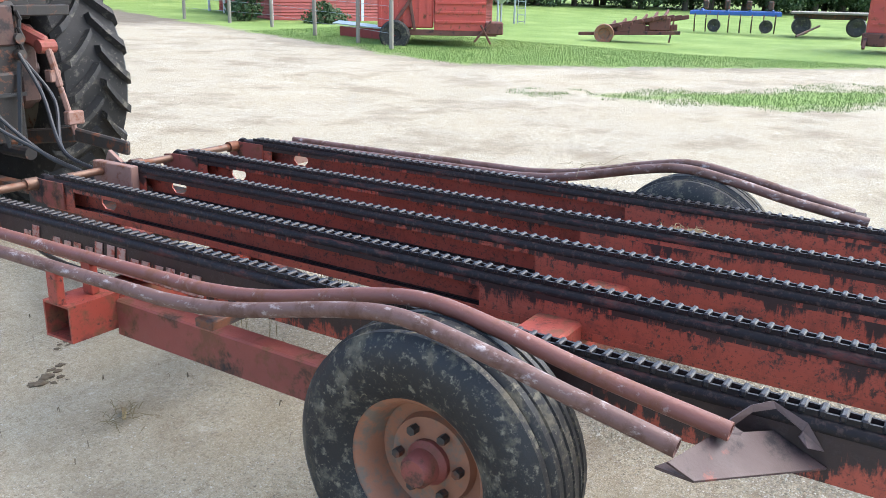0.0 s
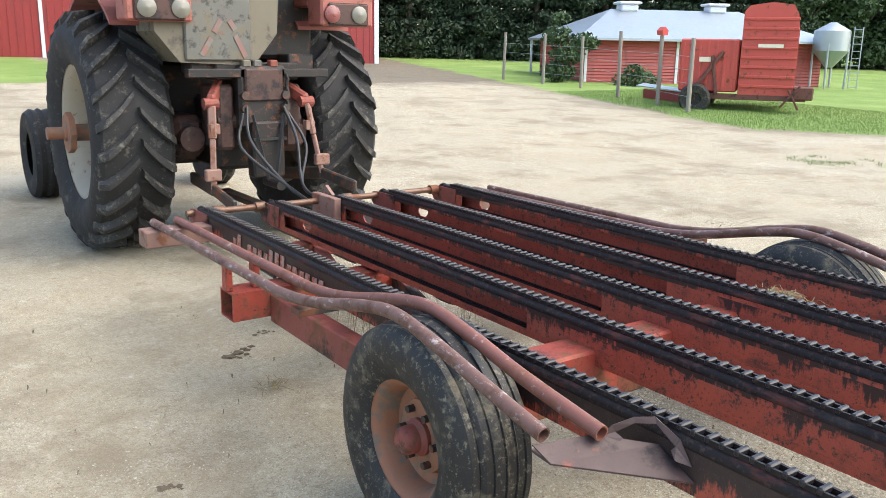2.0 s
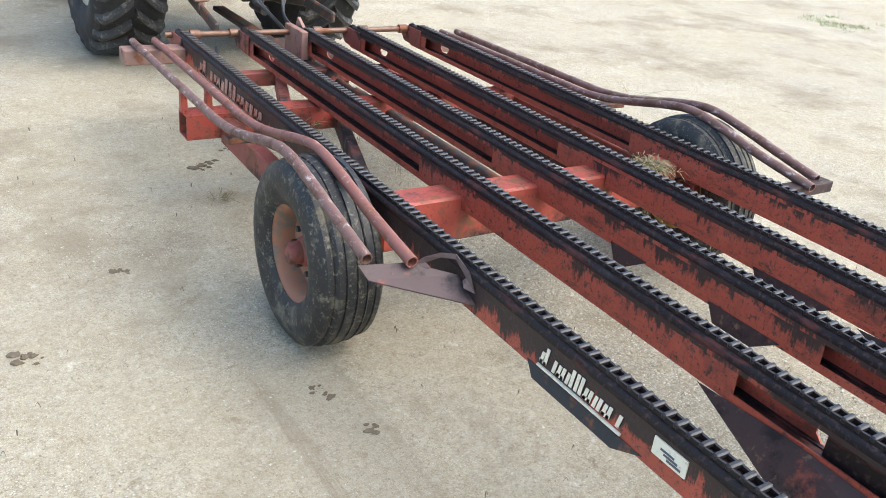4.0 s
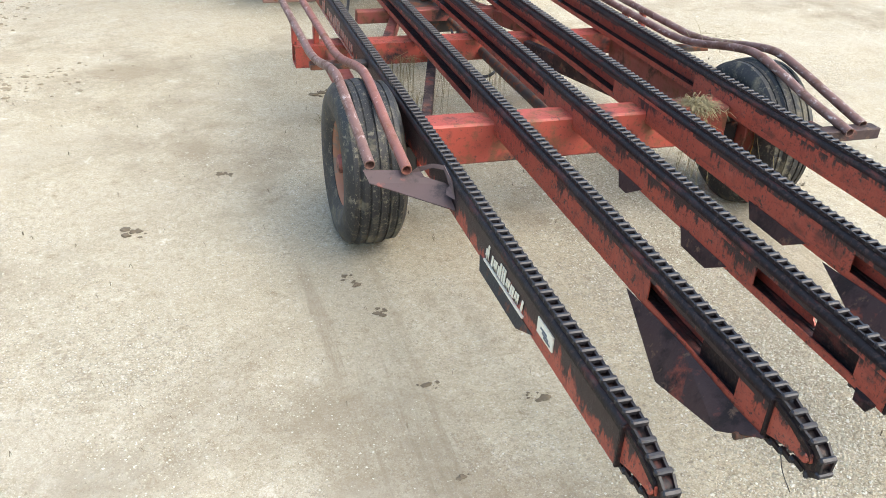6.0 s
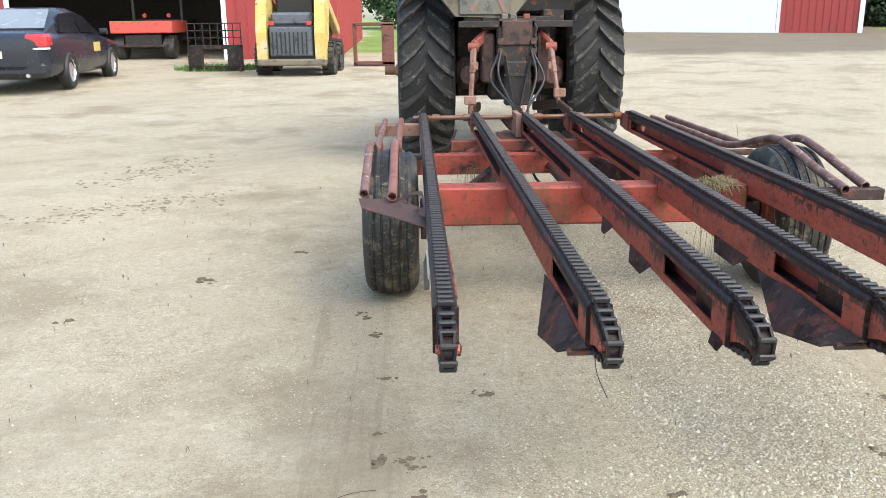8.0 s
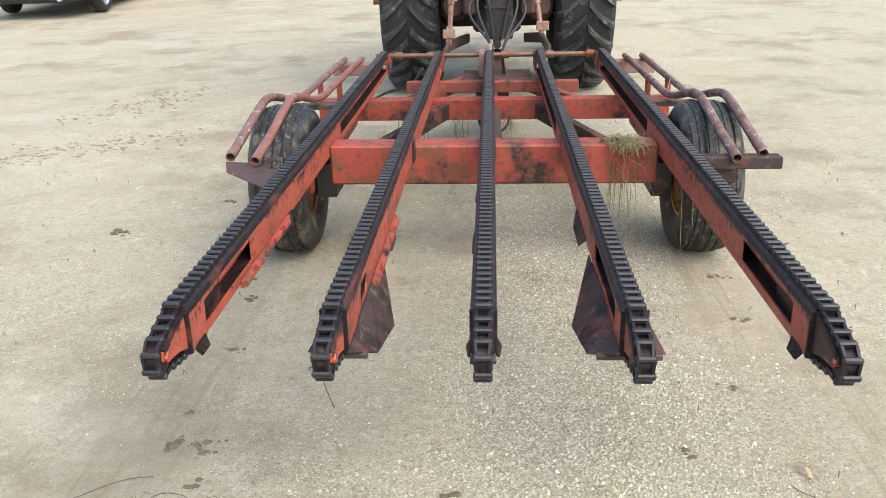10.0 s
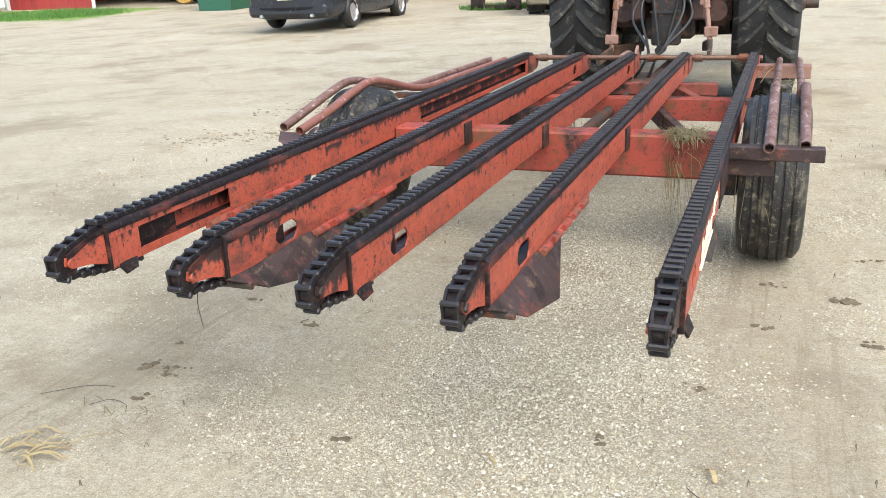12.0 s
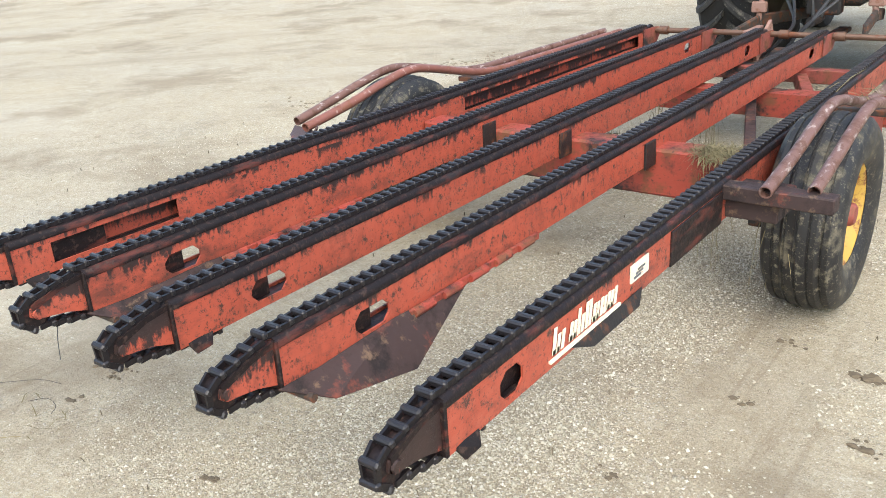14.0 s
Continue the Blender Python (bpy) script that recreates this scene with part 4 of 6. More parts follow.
tube(bm, smooth_path([(-0.10, 3.95, 0.48), (-0.08, 3.7, 0.34), (0.0, 3.55, 0.30), (0.10, 3.6, 0.36), (0.12, 3.9, 0.47)], 5), 0.009, 8)
part("hydraulic_hose", bm, M["hose"], trailer, "black hydraulic hose loop", True)
bm = B()
tube(bm, smooth_path([(-0.55, 5.0, 0.50), (-0.62, 4.7, 0.42), (-0.75, 4.3, 0.44), (-0.80, 3.95, 0.46)], 5), 0.010, 8)
part("hydraulic_hose", bm, M["hose"], trailer, "black hydraulic hose", True)
bm = B()
rod(bm, (0.02, 4.1, 0.42), (0.02, 2.40, 0.42), 0.035, None, 14)
rod(bm, (0.02, 4.1, 0.42), (0.02, 4.45, 0.43), 0.020, None, 12)
part("tilt_cylinder", bm, M["iron"], trailer, "dirty hydraulic tilt cylinder", True)


# hay and straw caught on the frame
def strands(name, spots, n, length, droop, material, label, spread, seed):
    rnd = random.Random(seed)
    vs, fs = [], []
    for _ in range(n):
        cx, cy, cz = rnd.choice(spots)
        p = Vector((cx + rnd.gauss(0, spread), cy + rnd.gauss(0, spread), cz))
        a = rnd.uniform(0, 6.283)
        d = Vector((math.cos(a), math.sin(a), rnd.uniform(-droop, 0.35))).normalized()
        L = length * rnd.uniform(0.4, 1.3)
        w = Vector((-d.y, d.x, 0.2)).normalized() * 0.0016
        q = p + d * L * 0.5 + Vector((0, 0, 0.01))
        r = p + d * L + Vector((0, 0, -0.12 * L * droop))
        k = len(vs)
        vs += [p - w, p + w, q + w, q - w, r + w * 0.5, r - w * 0.5]
        fs += [(k, k + 1, k + 2, k + 3), (k + 3, k + 2, k + 4, k + 5)]
    return tagged(new(name, quads(name, [tuple(v) for v in vs], fs, material)), label, "straw", "", "stuff")


strands("hay_tuft", [(0.60, 2.24, 0.575), (0.66, 2.26, 0.575), (0.63, 2.22, 0.57)], 700, 0.075, 0.9, M["hay"], "matted dry hay caught on the red axle beam", 0.035, 3)
strands("hanging_hay", [(0.62, 2.19, 0.50), (0.58, 2.19, 0.45), (0.9, 2.1, 0.45), (-0.2, 3.62, 0.40), (0.1, 3.62, 0.38), (-0.45, 3.62, 0.42), (-0.52, 3.64, 0.42), (-0.60, 2.9, 0.46)], 170, 0.20, 5.0, M["hay"], "straw hanging from the trailer frame", 0.03, 4)
strands("pipe_straw", [(0.98, 2.75, 0.73), (1.05, 2.85, 0.72)], 16, 0.22, 0.3, M["hay"], "straw lying over the guard pipes", 0.04, 5)


# ---- tractor ----
TX = 0.045
tractor = thing("tractor", (TX, 7.0, 0), "old faded red farm tractor with tall lugged rear tyres", "tractor")


def tractor_wheel(s):
    m = Matrix.Translation((TX + s * 0.81, 7.0, 0.87)) @ (Matrix() if s > 0 else Euler((0, 0, math.pi)).to_matrix().to_4x4())
    bm = B()
    lathe(bm, [(0.47, -0.20), (0.50, -0.21), (0.50, -0.19), (0.45, -0.16), (0.44, 0.10), (0.45, 0.16), (0.50, 0.19), (0.50, 0.21), (0.475, 0.205), (0.44, 0.17), (0.40, 0.10), (0.37, -0.02), (0.20, -0.06), (0.10, -0.06)], 40, m)
    wheel = part("rear_wheel", bm, M["rim_pale"], tractor, "dusty pale steel wheel disc", True)
    bm = B()
    lathe(bm, [(0.49, -0.215), (0.56, -0.255), (0.68, -0.278), (0.76, -0.262), (0.800, -0.225), (0.816, -0.12), (0.820, 0.0), (0.816, 0.12), (0.800, 0.225), (0.76, 0.262), (0.68, 0.278), (0.56, 0.255), (0.49, 0.215)], 60, m)
    part("tyre", bm, M["big_rubber"], wheel, "worn black tractor tyre", True)
    bm = B()
    n = 25
    for k in range(n):
        for side in (-1, 1):
            a0 = 2 * math.pi * (k + (0.5 if side > 0 else 0)) / n
            rows = []
            for j in range(6):
                t = j / 5
                xx = side * (0.015 + 0.245 * t)
                ang = a0 + s * (0.36 * t - 0.10 * t * t)
                base = 0.815 if t < 0.8 else (0.790 if t < 0.95 else 0.74)
                top = 0.880 - 0.020 * t if t < 0.95 else 0.80
                half = (0.030 + 0.010 * t) / 0.86
                ring = []
                for rr, aa in ((base, ang - half), (top, ang - half * 0.62), (top, ang + half * 0.62), (base, ang + half)):
                    ring.append(bm.verts.new(m @ Vector((xx, rr * math.cos(aa), rr * math.sin(aa)))))
                rows.append(ring)
            for a, b in zip(rows, rows[1:]):
                for q in range(3):
                    bm.faces.new((a[q], a[q + 1], b[q + 1], b[q]))
            bm.faces.new(rows[0])
            bm.faces.new(rows[-1])
    part("tread", bm, M["lug_rubber"], wheel, "angled rubber tread bars", False, "stuff")
    bm = B()
    lathe(bm, [(0.10, -0.08), (0.14, 0.0), (0.14, 0.04), (0.065, 0.06), (0.06, 0.30), (0.045, 0.31), (0.045, 0.42), (0.001, 0.42)], 20, m)
    lathe(bm, [(0.06, 0.24), (0.15, 0.245), (0.15, 0.285), (0.06, 0.29)], 8, m)
    part("axle_hub", bm, M["rim_rust"] if s < 0 else M["iron"], wheel, "rusty axle hub with clamp plate", True)


for s in (-1, 1):
    tractor_wheel(s)
    bm = B()
    m = Matrix.Translation((TX + s * 0.86, 9.35, 0.44)) @ (Matrix() if s > 0 else Euler((0, 0, math.pi)).to_matrix().to_4x4())
    lathe(bm, [(0.20, -0.09), (0.22, -0.10), (0.20, 0.0), (0.10, 0.02), (0.02, 0.06)], 28, m)
    fw = part("front_wheel", bm, M["rim_pale"], tractor, "", True)
    bm = B()
    lathe(bm, [(0.21, -0.10), (0.30, -0.14), (0.40, -0.125), (0.435, -0.08), (0.42, -0.03), (0.44, 0.0), (0.42, 0.03), (0.435, 0.08), (0.40, 0.125), (0.30, 0.14), (0.21, 0.10)], 36, m)
    part("tyre", bm, M["big_rubber"], fw, "ribbed black front tyre", True)
    # fender with lamp cluster
    xo, xi = TX + s * 0.90, TX + s * 0.47
    x0, x1 = min(xo, xi), max(xo, xi)
    bm = B()
    arc = [(7.0 + 0.98 * math.cos(a), 0.87 + 1.0 * math.sin(a)) for a in [radians(v) for v in range(58, 132, 9)]]
    prism(bm, [(y, z) for y, z in arc] + [(y, z + 0.03) for y, z in reversed(arc)], x0, x1, "x")
    box(bm, x0, x1, 5.98, 6.20, 1.66, 1.87, 0.015)
    box(bm, x0, x1, 6.19, 6.45, 1.80, 1.86, 0.01)
    fender = part("fender", bm, M["fender"], tractor, "faded red rear fender")
    bm = B()
    box(bm, x0 + 0.05, x1 - 0.05, 5.965, 5.985, 1.665, 1.825, 0.012)
    part("lamp_housing", bm, M["grimy_red_iron"], fender, "dark lamp housing")
    for xx, mm, lab in ((0.66, M["lamp"], "milky round work lamp"), (0.88, M["lamp_pink"] if s > 0 else M["lamp"], "round rear lamp")):
        bm = B()
        m2 = Matrix.Translation((TX + s * (1.43 - xx), 5.965, 1.745)) @ Euler((0, 0, -math.pi / 2)).to_matrix().to_4x4()
        lathe(bm, [(0.062, -0.01), (0.062, 0.010), (0.050, 0.018), (0.001, 0.026)], 20, m2)
        part("lamp", bm, mm, fender, lab, True)
bm = B()
prism(bm, [(-0.66, 1.95), (-0.66, 1.60), (-0.50, 1.40), (0.02, 1.38), (0.20, 1.60), (0.22, 1.95)], 6.05, 6.45)
part("rear_panel", bm, M["tan"], tractor, "dented tan side of the rear tank")
bm = B()
box(bm, -0.47, 0.0, 6.025, 6.055, 1.41, 1.94, 0.012)
part("tank_panel", bm, M["tank"], tractor, "stained bare metal tank panel")
for (xa, za), (xb, zb) in (((-0.36, 1.45), (-0.29, 1.56)), ((-0.12, 1.58), (-0.05, 1.44)), ((-0.27, 1.60), (-0.22, 1.68)), ((-0.16, 1.68), (-0.12, 1.62))):
    bm = B()
    beam(bm, (xa, 6.022, za), (xb, 6.022, zb), 0.006, 0.035)
    part("marker_stripe", bm, M["stripe"], tractor, "worn red marker stripe")
bm = B()
box(bm, -0.62, 0.68, 6.15, 7.4, 1.95, 2.03, 0.02)
part("cab_floor", bm, M["dark_iron"], tractor)
bm = B()
for x in (-0.60, 0.66):
    for y in (6.25, 7.5):
        beam(bm, (x, y, 2.03), (x * 0.95, y, 3.0), 0.06, 0.06, 0.01)
box(bm, -0.70, 0.78, 6.1, 7.7, 3.0, 3.12, 0.04)
part("cab_frame", bm, M["tan"], tractor)
bm = B()
box(bm, -0.58, 0.64, 6.24, 6.255, 2.03, 2.99)
part("cab_rear_window", bm, M["glass"], tractor)
bm = B()
prism(bm, [(7.6, 1.0), (9.9, 1.0), (9.95, 1.6), (9.7, 1.72), (7.6, 1.8)], TX - 0.30, TX + 0.30, "x")
part("hood", bm, M["fender"], tractor)
bm = B()
box(bm, TX - 0.22, TX + 0.22, 6.30, 9.6, 0.62, 1.15, 0.03)
box(bm, TX - 0.75, TX + 0.75, 6.86, 7.14, 0.74, 1.0, 0.05)
box(bm, TX - 0.85, TX + 0.85, 9.3, 9.4, 0.40, 0.52, 0.02)
# these two boxes are added dark bulk, filling the dark gap between the tyres
box(bm, TX - 0.55, TX + 0.55, 6.75, 7.5, 0.62, 1.42, 0.06)
box(bm, TX - 0.62, TX + 0.62, 6.42, 7.2, 1.42, 1.90, 0.03)
part("transmission", bm, M["dark_iron"], tractor, "oily dark axle and gearbox housing with added dark filler boxes")
bm = B()
box(bm, TX - 0.17, TX + 0.19, 5.98, 6.32, 0.95, 1.38, 0.02)
box(bm, TX - 0.10, TX + 0.14, 5.93, 6.05, 0.60, 1.0, 0.015)
box(bm, TX - 0.30, TX + 0.32, 6.06, 6.2, 1.28, 1.40, 0.01)
rod(bm, (TX, 5.95, 0.58), (TX, 5.70, 0.58), 0.035, None, 12)
part("hydraulic_block", bm, M["dark_iron"], tractor, "grimy dark hydraulic block")
bm = B()
box(bm, TX - 0.13, TX + 0.15, 5.955, 5.985, 1.14, 1.36, 0.01)
box(bm, TX - 0.30, TX - 0.18, 6.05, 6.4, 0.80, 1.25, 0.02)
box(bm, TX + 0.20, TX + 0.33, 6.05, 6.4, 0.80, 1.25, 0.02)
rod(bm, (TX - 0.3, 6.1, 1.0), (TX + 0.33, 6.1, 1.0), 0.05, None, 12)
part("lift_housing", bm, M["grimy_red_iron"], tractor, "grimy red lift housing")
for dx in (-0.10, 0.13):
    bm = B()
    beam(bm, (TX + dx, 5.92, 1.05), (TX + dx * 0.25, 5.85, 0.60), 0.018, 0.018)
    part("stay_bar", bm, M["hose"], tractor)
bm = B()
box(bm, TX - 0.11, TX + 0.14, 5.90, 5.915, 0.87, 0.89)
part("stay_bar", bm, M["hose"], tractor)
for dx in (-0.14, 0.16):
    for k in range(2):
        bm = B()
        rod(bm, (TX + dx, 5.99, 1.18 - 0.09 * k), (TX + dx, 5.93, 1.18 - 0.09 * k), 0.030, None, 12)
        part("hydraulic_coupler", bm, M["iron"], tractor, "round hydraulic coupler", True)
for s, xt, xb, zb in ((-1, -0.343, -0.378, 0.56), (1, 0.365, 0.44, 0.62)):
    bm = B()
    beam(bm, (TX + s * 0.18, 6.25, 1.30), (xt, 5.95, 1.14), 0.06, 0.09, 0.015)
    rod(bm, (xt - 0.05, 5.95, 1.13), (xt + 0.05, 5.95, 1.13), 0.04, None, 12)
    part("lift_arm", bm, M["lift_red"], tractor, "red lift arm", False)
    bm = B()
    beam(bm, (xt, 5.93, 1.12), (xt * 0.6 + xb * 0.4, 5.90, 0.90), 0.055, 0.035, 0.008)
    beam(bm, (xt * 0.6 + xb * 0.4, 5.90, 0.90), (xb, 5.86, zb), 0.04, 0.03, 0.006)
    box(bm, xb - 0.055, xb + 0.055, 5.84, 5.89, zb + 0.06, zb + 0.14, 0.008)
    box(bm, xt - 0.03, xt + 0.04, 5.89, 5.95, 0.93, 1.0, 0.006)
    part("lift_link", bm, M["arm_pink"], tractor, "sun-faded lift link")
    bm = B()
    beam(bm, (TX + s * 0.28, 6.7, 0.52), (xb, 5.86, zb), 0.04, 0.09, 0.01)
    beam(bm, (xb, 5.86, zb), (xb + s * 0.03, 5.42, zb - 0.04), 0.035, 0.08, 0.01)
    part("lower_link", bm, M["iron"], tractor)
    for dx, top in ((0.02, 1.10), (0.09, 1.06)):
        bm = B()
        tube(bm, smooth_path([(TX + s * (0.13 + dx * 0.4), 5.93, top), (TX + s * (0.15 + dx), 5.80, top - 0.22), (TX + s * 0.06, 5.5, 0.62), (TX + s * 0.04, 5.2, 0.55), (TX + s * 0.05, 4.8, 0.47)], 6), 0.011, 8)
        part("hydraulic_hose", bm, M["hose"], tractor, "black hydraulic hose", True)
bm = B()
box(bm, TX - 0.05, TX + 0.05, 5.3, 6.8, 0.36, 0.40, 0.008)
part("tractor_drawbar", bm, M["iron"], tractor)


for s in (-1, 1):
    bm = B()
    box(bm, TX + s * 0.40 - 0.12, TX + s * 0.40 + 0.12, 6.36, 6.75, 0.72, 1.02, 0.05)
    rod(bm, (TX + s * 0.40, 6.75, 0.86), (TX + s * 0.40, 6.30, 0.86), 0.12, 0.09, 16)
    part("final_drive", bm, M["grimy_red_iron"], tractor, "grimy red final drive housing")
    bm = B()
    box(bm, TX + s * 0.36 - 0.10, TX + s * 0.36 + 0.10, 6.10, 6.30, 1.32, 1.46, 0.01)
    part("step_bracket", bm, M["dark_iron"], tractor)
for k in range(5):
    bm = B()
    rod(bm, (TX + 0.17 + 0.012 * (k % 2), 5.96, 1.33 - 0.045 * k), (TX + 0.19 - 0.012 * (k % 2), 5.96, 1.28 - 0.045 * k), 0.012, None, 8)
    part("chain_ring", bm, M["dark_iron"], tractor)
for x in (-0.10, -0.02, 0.10):
    bm = B()
    box(bm, TX + x - 0.03, TX + x + 0.03, 5.99, 6.05, 1.37, 1.42, 0.008)
    part("lever_block", bm, M["tank"] if x < 0 else M["lift_red"], tractor)
bm = B()
box(bm, TX - 0.52, TX + 0.52, 5.98, 6.06, 1.30, 1.36, 0.006)
part("rear_bracket", bm, M["dark_iron"], tractor)


# ---- buildings ----
def wall_run(parent, label, material, a, b, z0, z1, t, pitch=0.23, rib=0.02, vertical=True):
    """A ribbed metal wall between two plan points, folded from one sheet with a flat back."""
    a, b = Vector((*a, 0)), Vector((*b, 0))
    d = (b - a)
    L = d.length
    m = Matrix.Translation(a) @ Matrix.Rotation(math.atan2(d.y, d.x), 4, "Z")
    line, k = [], 0.0 if vertical else z0
    end = L if vertical else z1
    while k < end - pitch * 0.6:
        line += [(k, 0.0), (k + 0.006, -rib), (k + 0.036, -rib), (k + 0.042, 0.0)] if vertical else [(k, 0.0), (k + 0.02, -rib), (k + pitch * 0.8, -rib * 0.2)]
        k += pitch
    line += [(end, 0.0), (end, t), (0.0 if vertical else z0, t)]
    bm = B()
    if vertical:
        lo, hi = ([bm.verts.new(m @ Vector((p, q, z))) for p, q in line] for z in (z0, z1))
    else:
        lo, hi = ([bm.verts.new(m @ Vector((u, q, p))) for p, q in line] for u in (0, L))
    n = len(line)
    for i in range(n):
        bm.faces.new((lo[i], lo[(i + 1) % n], hi[(i + 1) % n], hi[i]))
    bm.faces.new(lo)
    bm.faces.new(hi)
    bmesh.ops.recalc_face_normals(bm, faces=bm.faces)
    return part("wall", bm, material, parent, label)


def turned(a, b):
    d = Vector((b[0] - a[0], b[1] - a[1]))
    return Matrix.Translation((a[0], a[1], 0)) @ Matrix.Rotation(math.atan2(d.y, d.x), 4, "Z"), d.length


# big barn with a white sliding door
barn = thing("barn", (10, 40, 0.6), "red metal-sided barn with white trim and a wide white door", "barn")
BA, BB = (2.0, 40.3), (18.3, 34.9)
mb, LB = turned(BA, BB)
for a, b in ((BA, BB), (BB, (24.0, 52.0))):
    wall_run(barn, "red ribbed metal siding", M["siding"], a, b, 0.25, 4.8, 0.15, 0.30)
bm = B()
box(bm, 5.6, 13.7, -0.10, -0.03, 0.30, 4.3, 0.01, mb)
door = part("door", bm, M["white"], barn, "wide white sliding door")
for k in range(1, 8):
    bm = B()
    box(bm, 5.6 + k * 1.01, 5.63 + k * 1.01, -0.115, -0.10, 0.32, 4.28, 0, mb)
    part("rib", bm, M["white"], door)
for a, b, z0, z1 in ((LB - 0.16, LB + 0.04, 0.25, 4.8), (13.72, 13.86, 0.25, 4.5), (3.0, 3.14, 0.25, 4.5), (13.9, LB - 0.2, 0.25, 0.38)):
    bm = B()
    box(bm, a, b, -0.06, -0.01, z0, z1, 0, mb)
    part("trim", bm, M["white"], barn, "white trim board")
bm = B()
box(bm, LB - 2.55, LB - 1.35, -0.07, -0.02, 2.36, 3.5, 0.01, mb)
win = part("window", bm, M["white"], barn, "white-framed barn window")
for k in range(2):
    bm = B()
    box(bm, LB - 2.46 + 0.53 * k, LB - 1.97 + 0.53 * k, -0.078, -0.069, 2.46, 3.40, 0, mb)
    part("pane", bm, M["glass"], win)
bm = B()
prism(bm, [(-0.6, 4.7), (8, 7.6), (16.8, 4.7), (16.8, 4.85), (8, 7.8), (-0.6, 4.85)], -0.4, 18, "y")
bmesh.ops.transform(bm, matrix=mb, verts=bm.verts)
part("roof", bm, M["tin"], barn, "galvanized barn roof")

# open machine shed to the north-west
mshed = thing("machine_shed", (-13, 26, 0.3), "red machine shed with dark open bays", "shed")
YS = 22.3
for a, b, zb in (((-25.2, YS), (-21.3, YS), 0.2), ((-15.5, YS), (-11.9, YS), 0.2), ((-6.0, YS), (-2.95, YS), 0.2), ((-21.3, YS), (-15.5, YS), 3.3), ((-11.9, YS), (-6.0, YS), 3.3), ((-2.95, YS + 0.14), (-2.95, 34.0), 0.2), ((-25.2, 34.0), (-25.2, YS + 0.14), 0.2)):
    wall_run(mshed, "red ribbed metal siding", M["siding"], a, b, zb, 4.0, 0.14, 0.28)
# back wall coloured near black: the shade of the deep bays is painted in
bm = B()
box(bm, -25.2, -2.95, 34.0, 34.15, 0.2, 4.0)
part("back_wall", bm, M["dark_iron"], mshed, "back wall with the bays' shade in its near-black colour")
for x in (-21.3, -15.55, -11.9, -6.1, -25.2):
    bm = B()
    box(bm, x, x + 0.13, YS - 0.05, YS - 0.02, 0.2, 3.4)
    part("trim", bm, M["white"], mshed, "white door post")
bm = B()
prism(bm, [(-25.6, 4.0), (-25.6, 4.12), (-2.6, 4.12), (-2.6, 4.0)], 21.9, 34.4, "y")
part("roof", bm, M["tin"], mshed)

# low poultry shed to the east
shed = thing("low_shed", (22, 22, 0), "low red corrugated shed with a pale tin hip roof", "shed")
SA, SB = (19.4, 22.5), (27.5, 18.5)
ms, LS = turned(SA, SB)
wall_run(shed, "red corrugated wall", M["siding_pale"], SA, SB, -0.3, 1.80, 0.12, 0.11, 0.025, False)
pL = ms @ Vector((0, 6.0, 0))
wall_run(shed, "red corrugated wall", M["siding_pale"], (pL.x, pL.y), SA, -0.3, 1.80, 0.12, 0.11, 0.025, False)
bm = B()
e = 0.45
c4 = [(-e, -e), (LS + e, -e), (LS + e, 6.0 + e), (-e, 6.0 + e)]
lo = [bm.verts.new(ms @ Vector((x, y, 1.78))) for x, y in c4]
up = [bm.verts.new(ms @ Vector((x, y, 1.86))) for x, y in c4]
r0, r1 = bm.verts.new(ms @ Vector((1.9, 3.0, 2.98))), bm.verts.new(ms @ Vector((LS - 1.9, 3.0, 2.98)))
for i in range(4):
    bm.faces.new((lo[i], lo[(i + 1) % 4], up[(i + 1) % 4], up[i]))
bm.faces.new(lo)
bm.faces.new((up[0], up[1], r1, r0))
bm.faces.new((up[1], up[2], r1))
bm.faces.new((up[2], up[3], r0, r1))
bm.faces.new((up[3], up[0], r0))
part("roof", bm, M["tin"], shed, "pale galvanized hip roof")
for k in range(2):
    bm = B()
    box(bm, 2.2 + 3.6 * k, 2.9 + 3.6 * k, 2.7, 3.3, 2.9, 3.16, 0.05, ms)
    box(bm, 2.1 + 3.6 * k, 3.0 + 3.6 * k, 2.6, 3.4, 3.16, 3.26, 0.04, ms)
    part("roof_vent", bm, M["white"], shed, "white roof vent")
bm = B()
for x in (0.0, 3.4):
    box(bm, x - 0.05, x + 0.05, -0.04, -0.028, -0.3, 1.8, 0, ms)
for y in (2.0, 4.0, 6.0):
    box(bm, -0.45, -0.37, y - 0.04, y + 0.04, -0.3, 1.8, 0, ms)
part("trim", bm, M["white"], shed, "white posts")

# ---- fence posts along the lawn ----
def post(x, y, h, lean, cap):
    p = thing("fence_post", (x, y, height(x, y)), "grey weathered wooden fence post in the lawn", "fence post", "fence posts")
    bm = B()
    z = height(x, y)
    rod(bm, (x, y, z - 0.1), (x + lean, y, z + h), 0.055, 0.05, 9)
    part("post", bm, M["post"], p, "", True)
    if cap:
        bm = B()
        prism(bm, [(x - 0.09, z + h), (x + 0.09, z + h), (x + 0.11, z + h + 0.11), (x, z + h + 0.20), (x - 0.11, z + h + 0.11)], y - 0.09, y + 0.09)
        part("bird_house", bm, M["wagon"], p, "red bird house on the post")


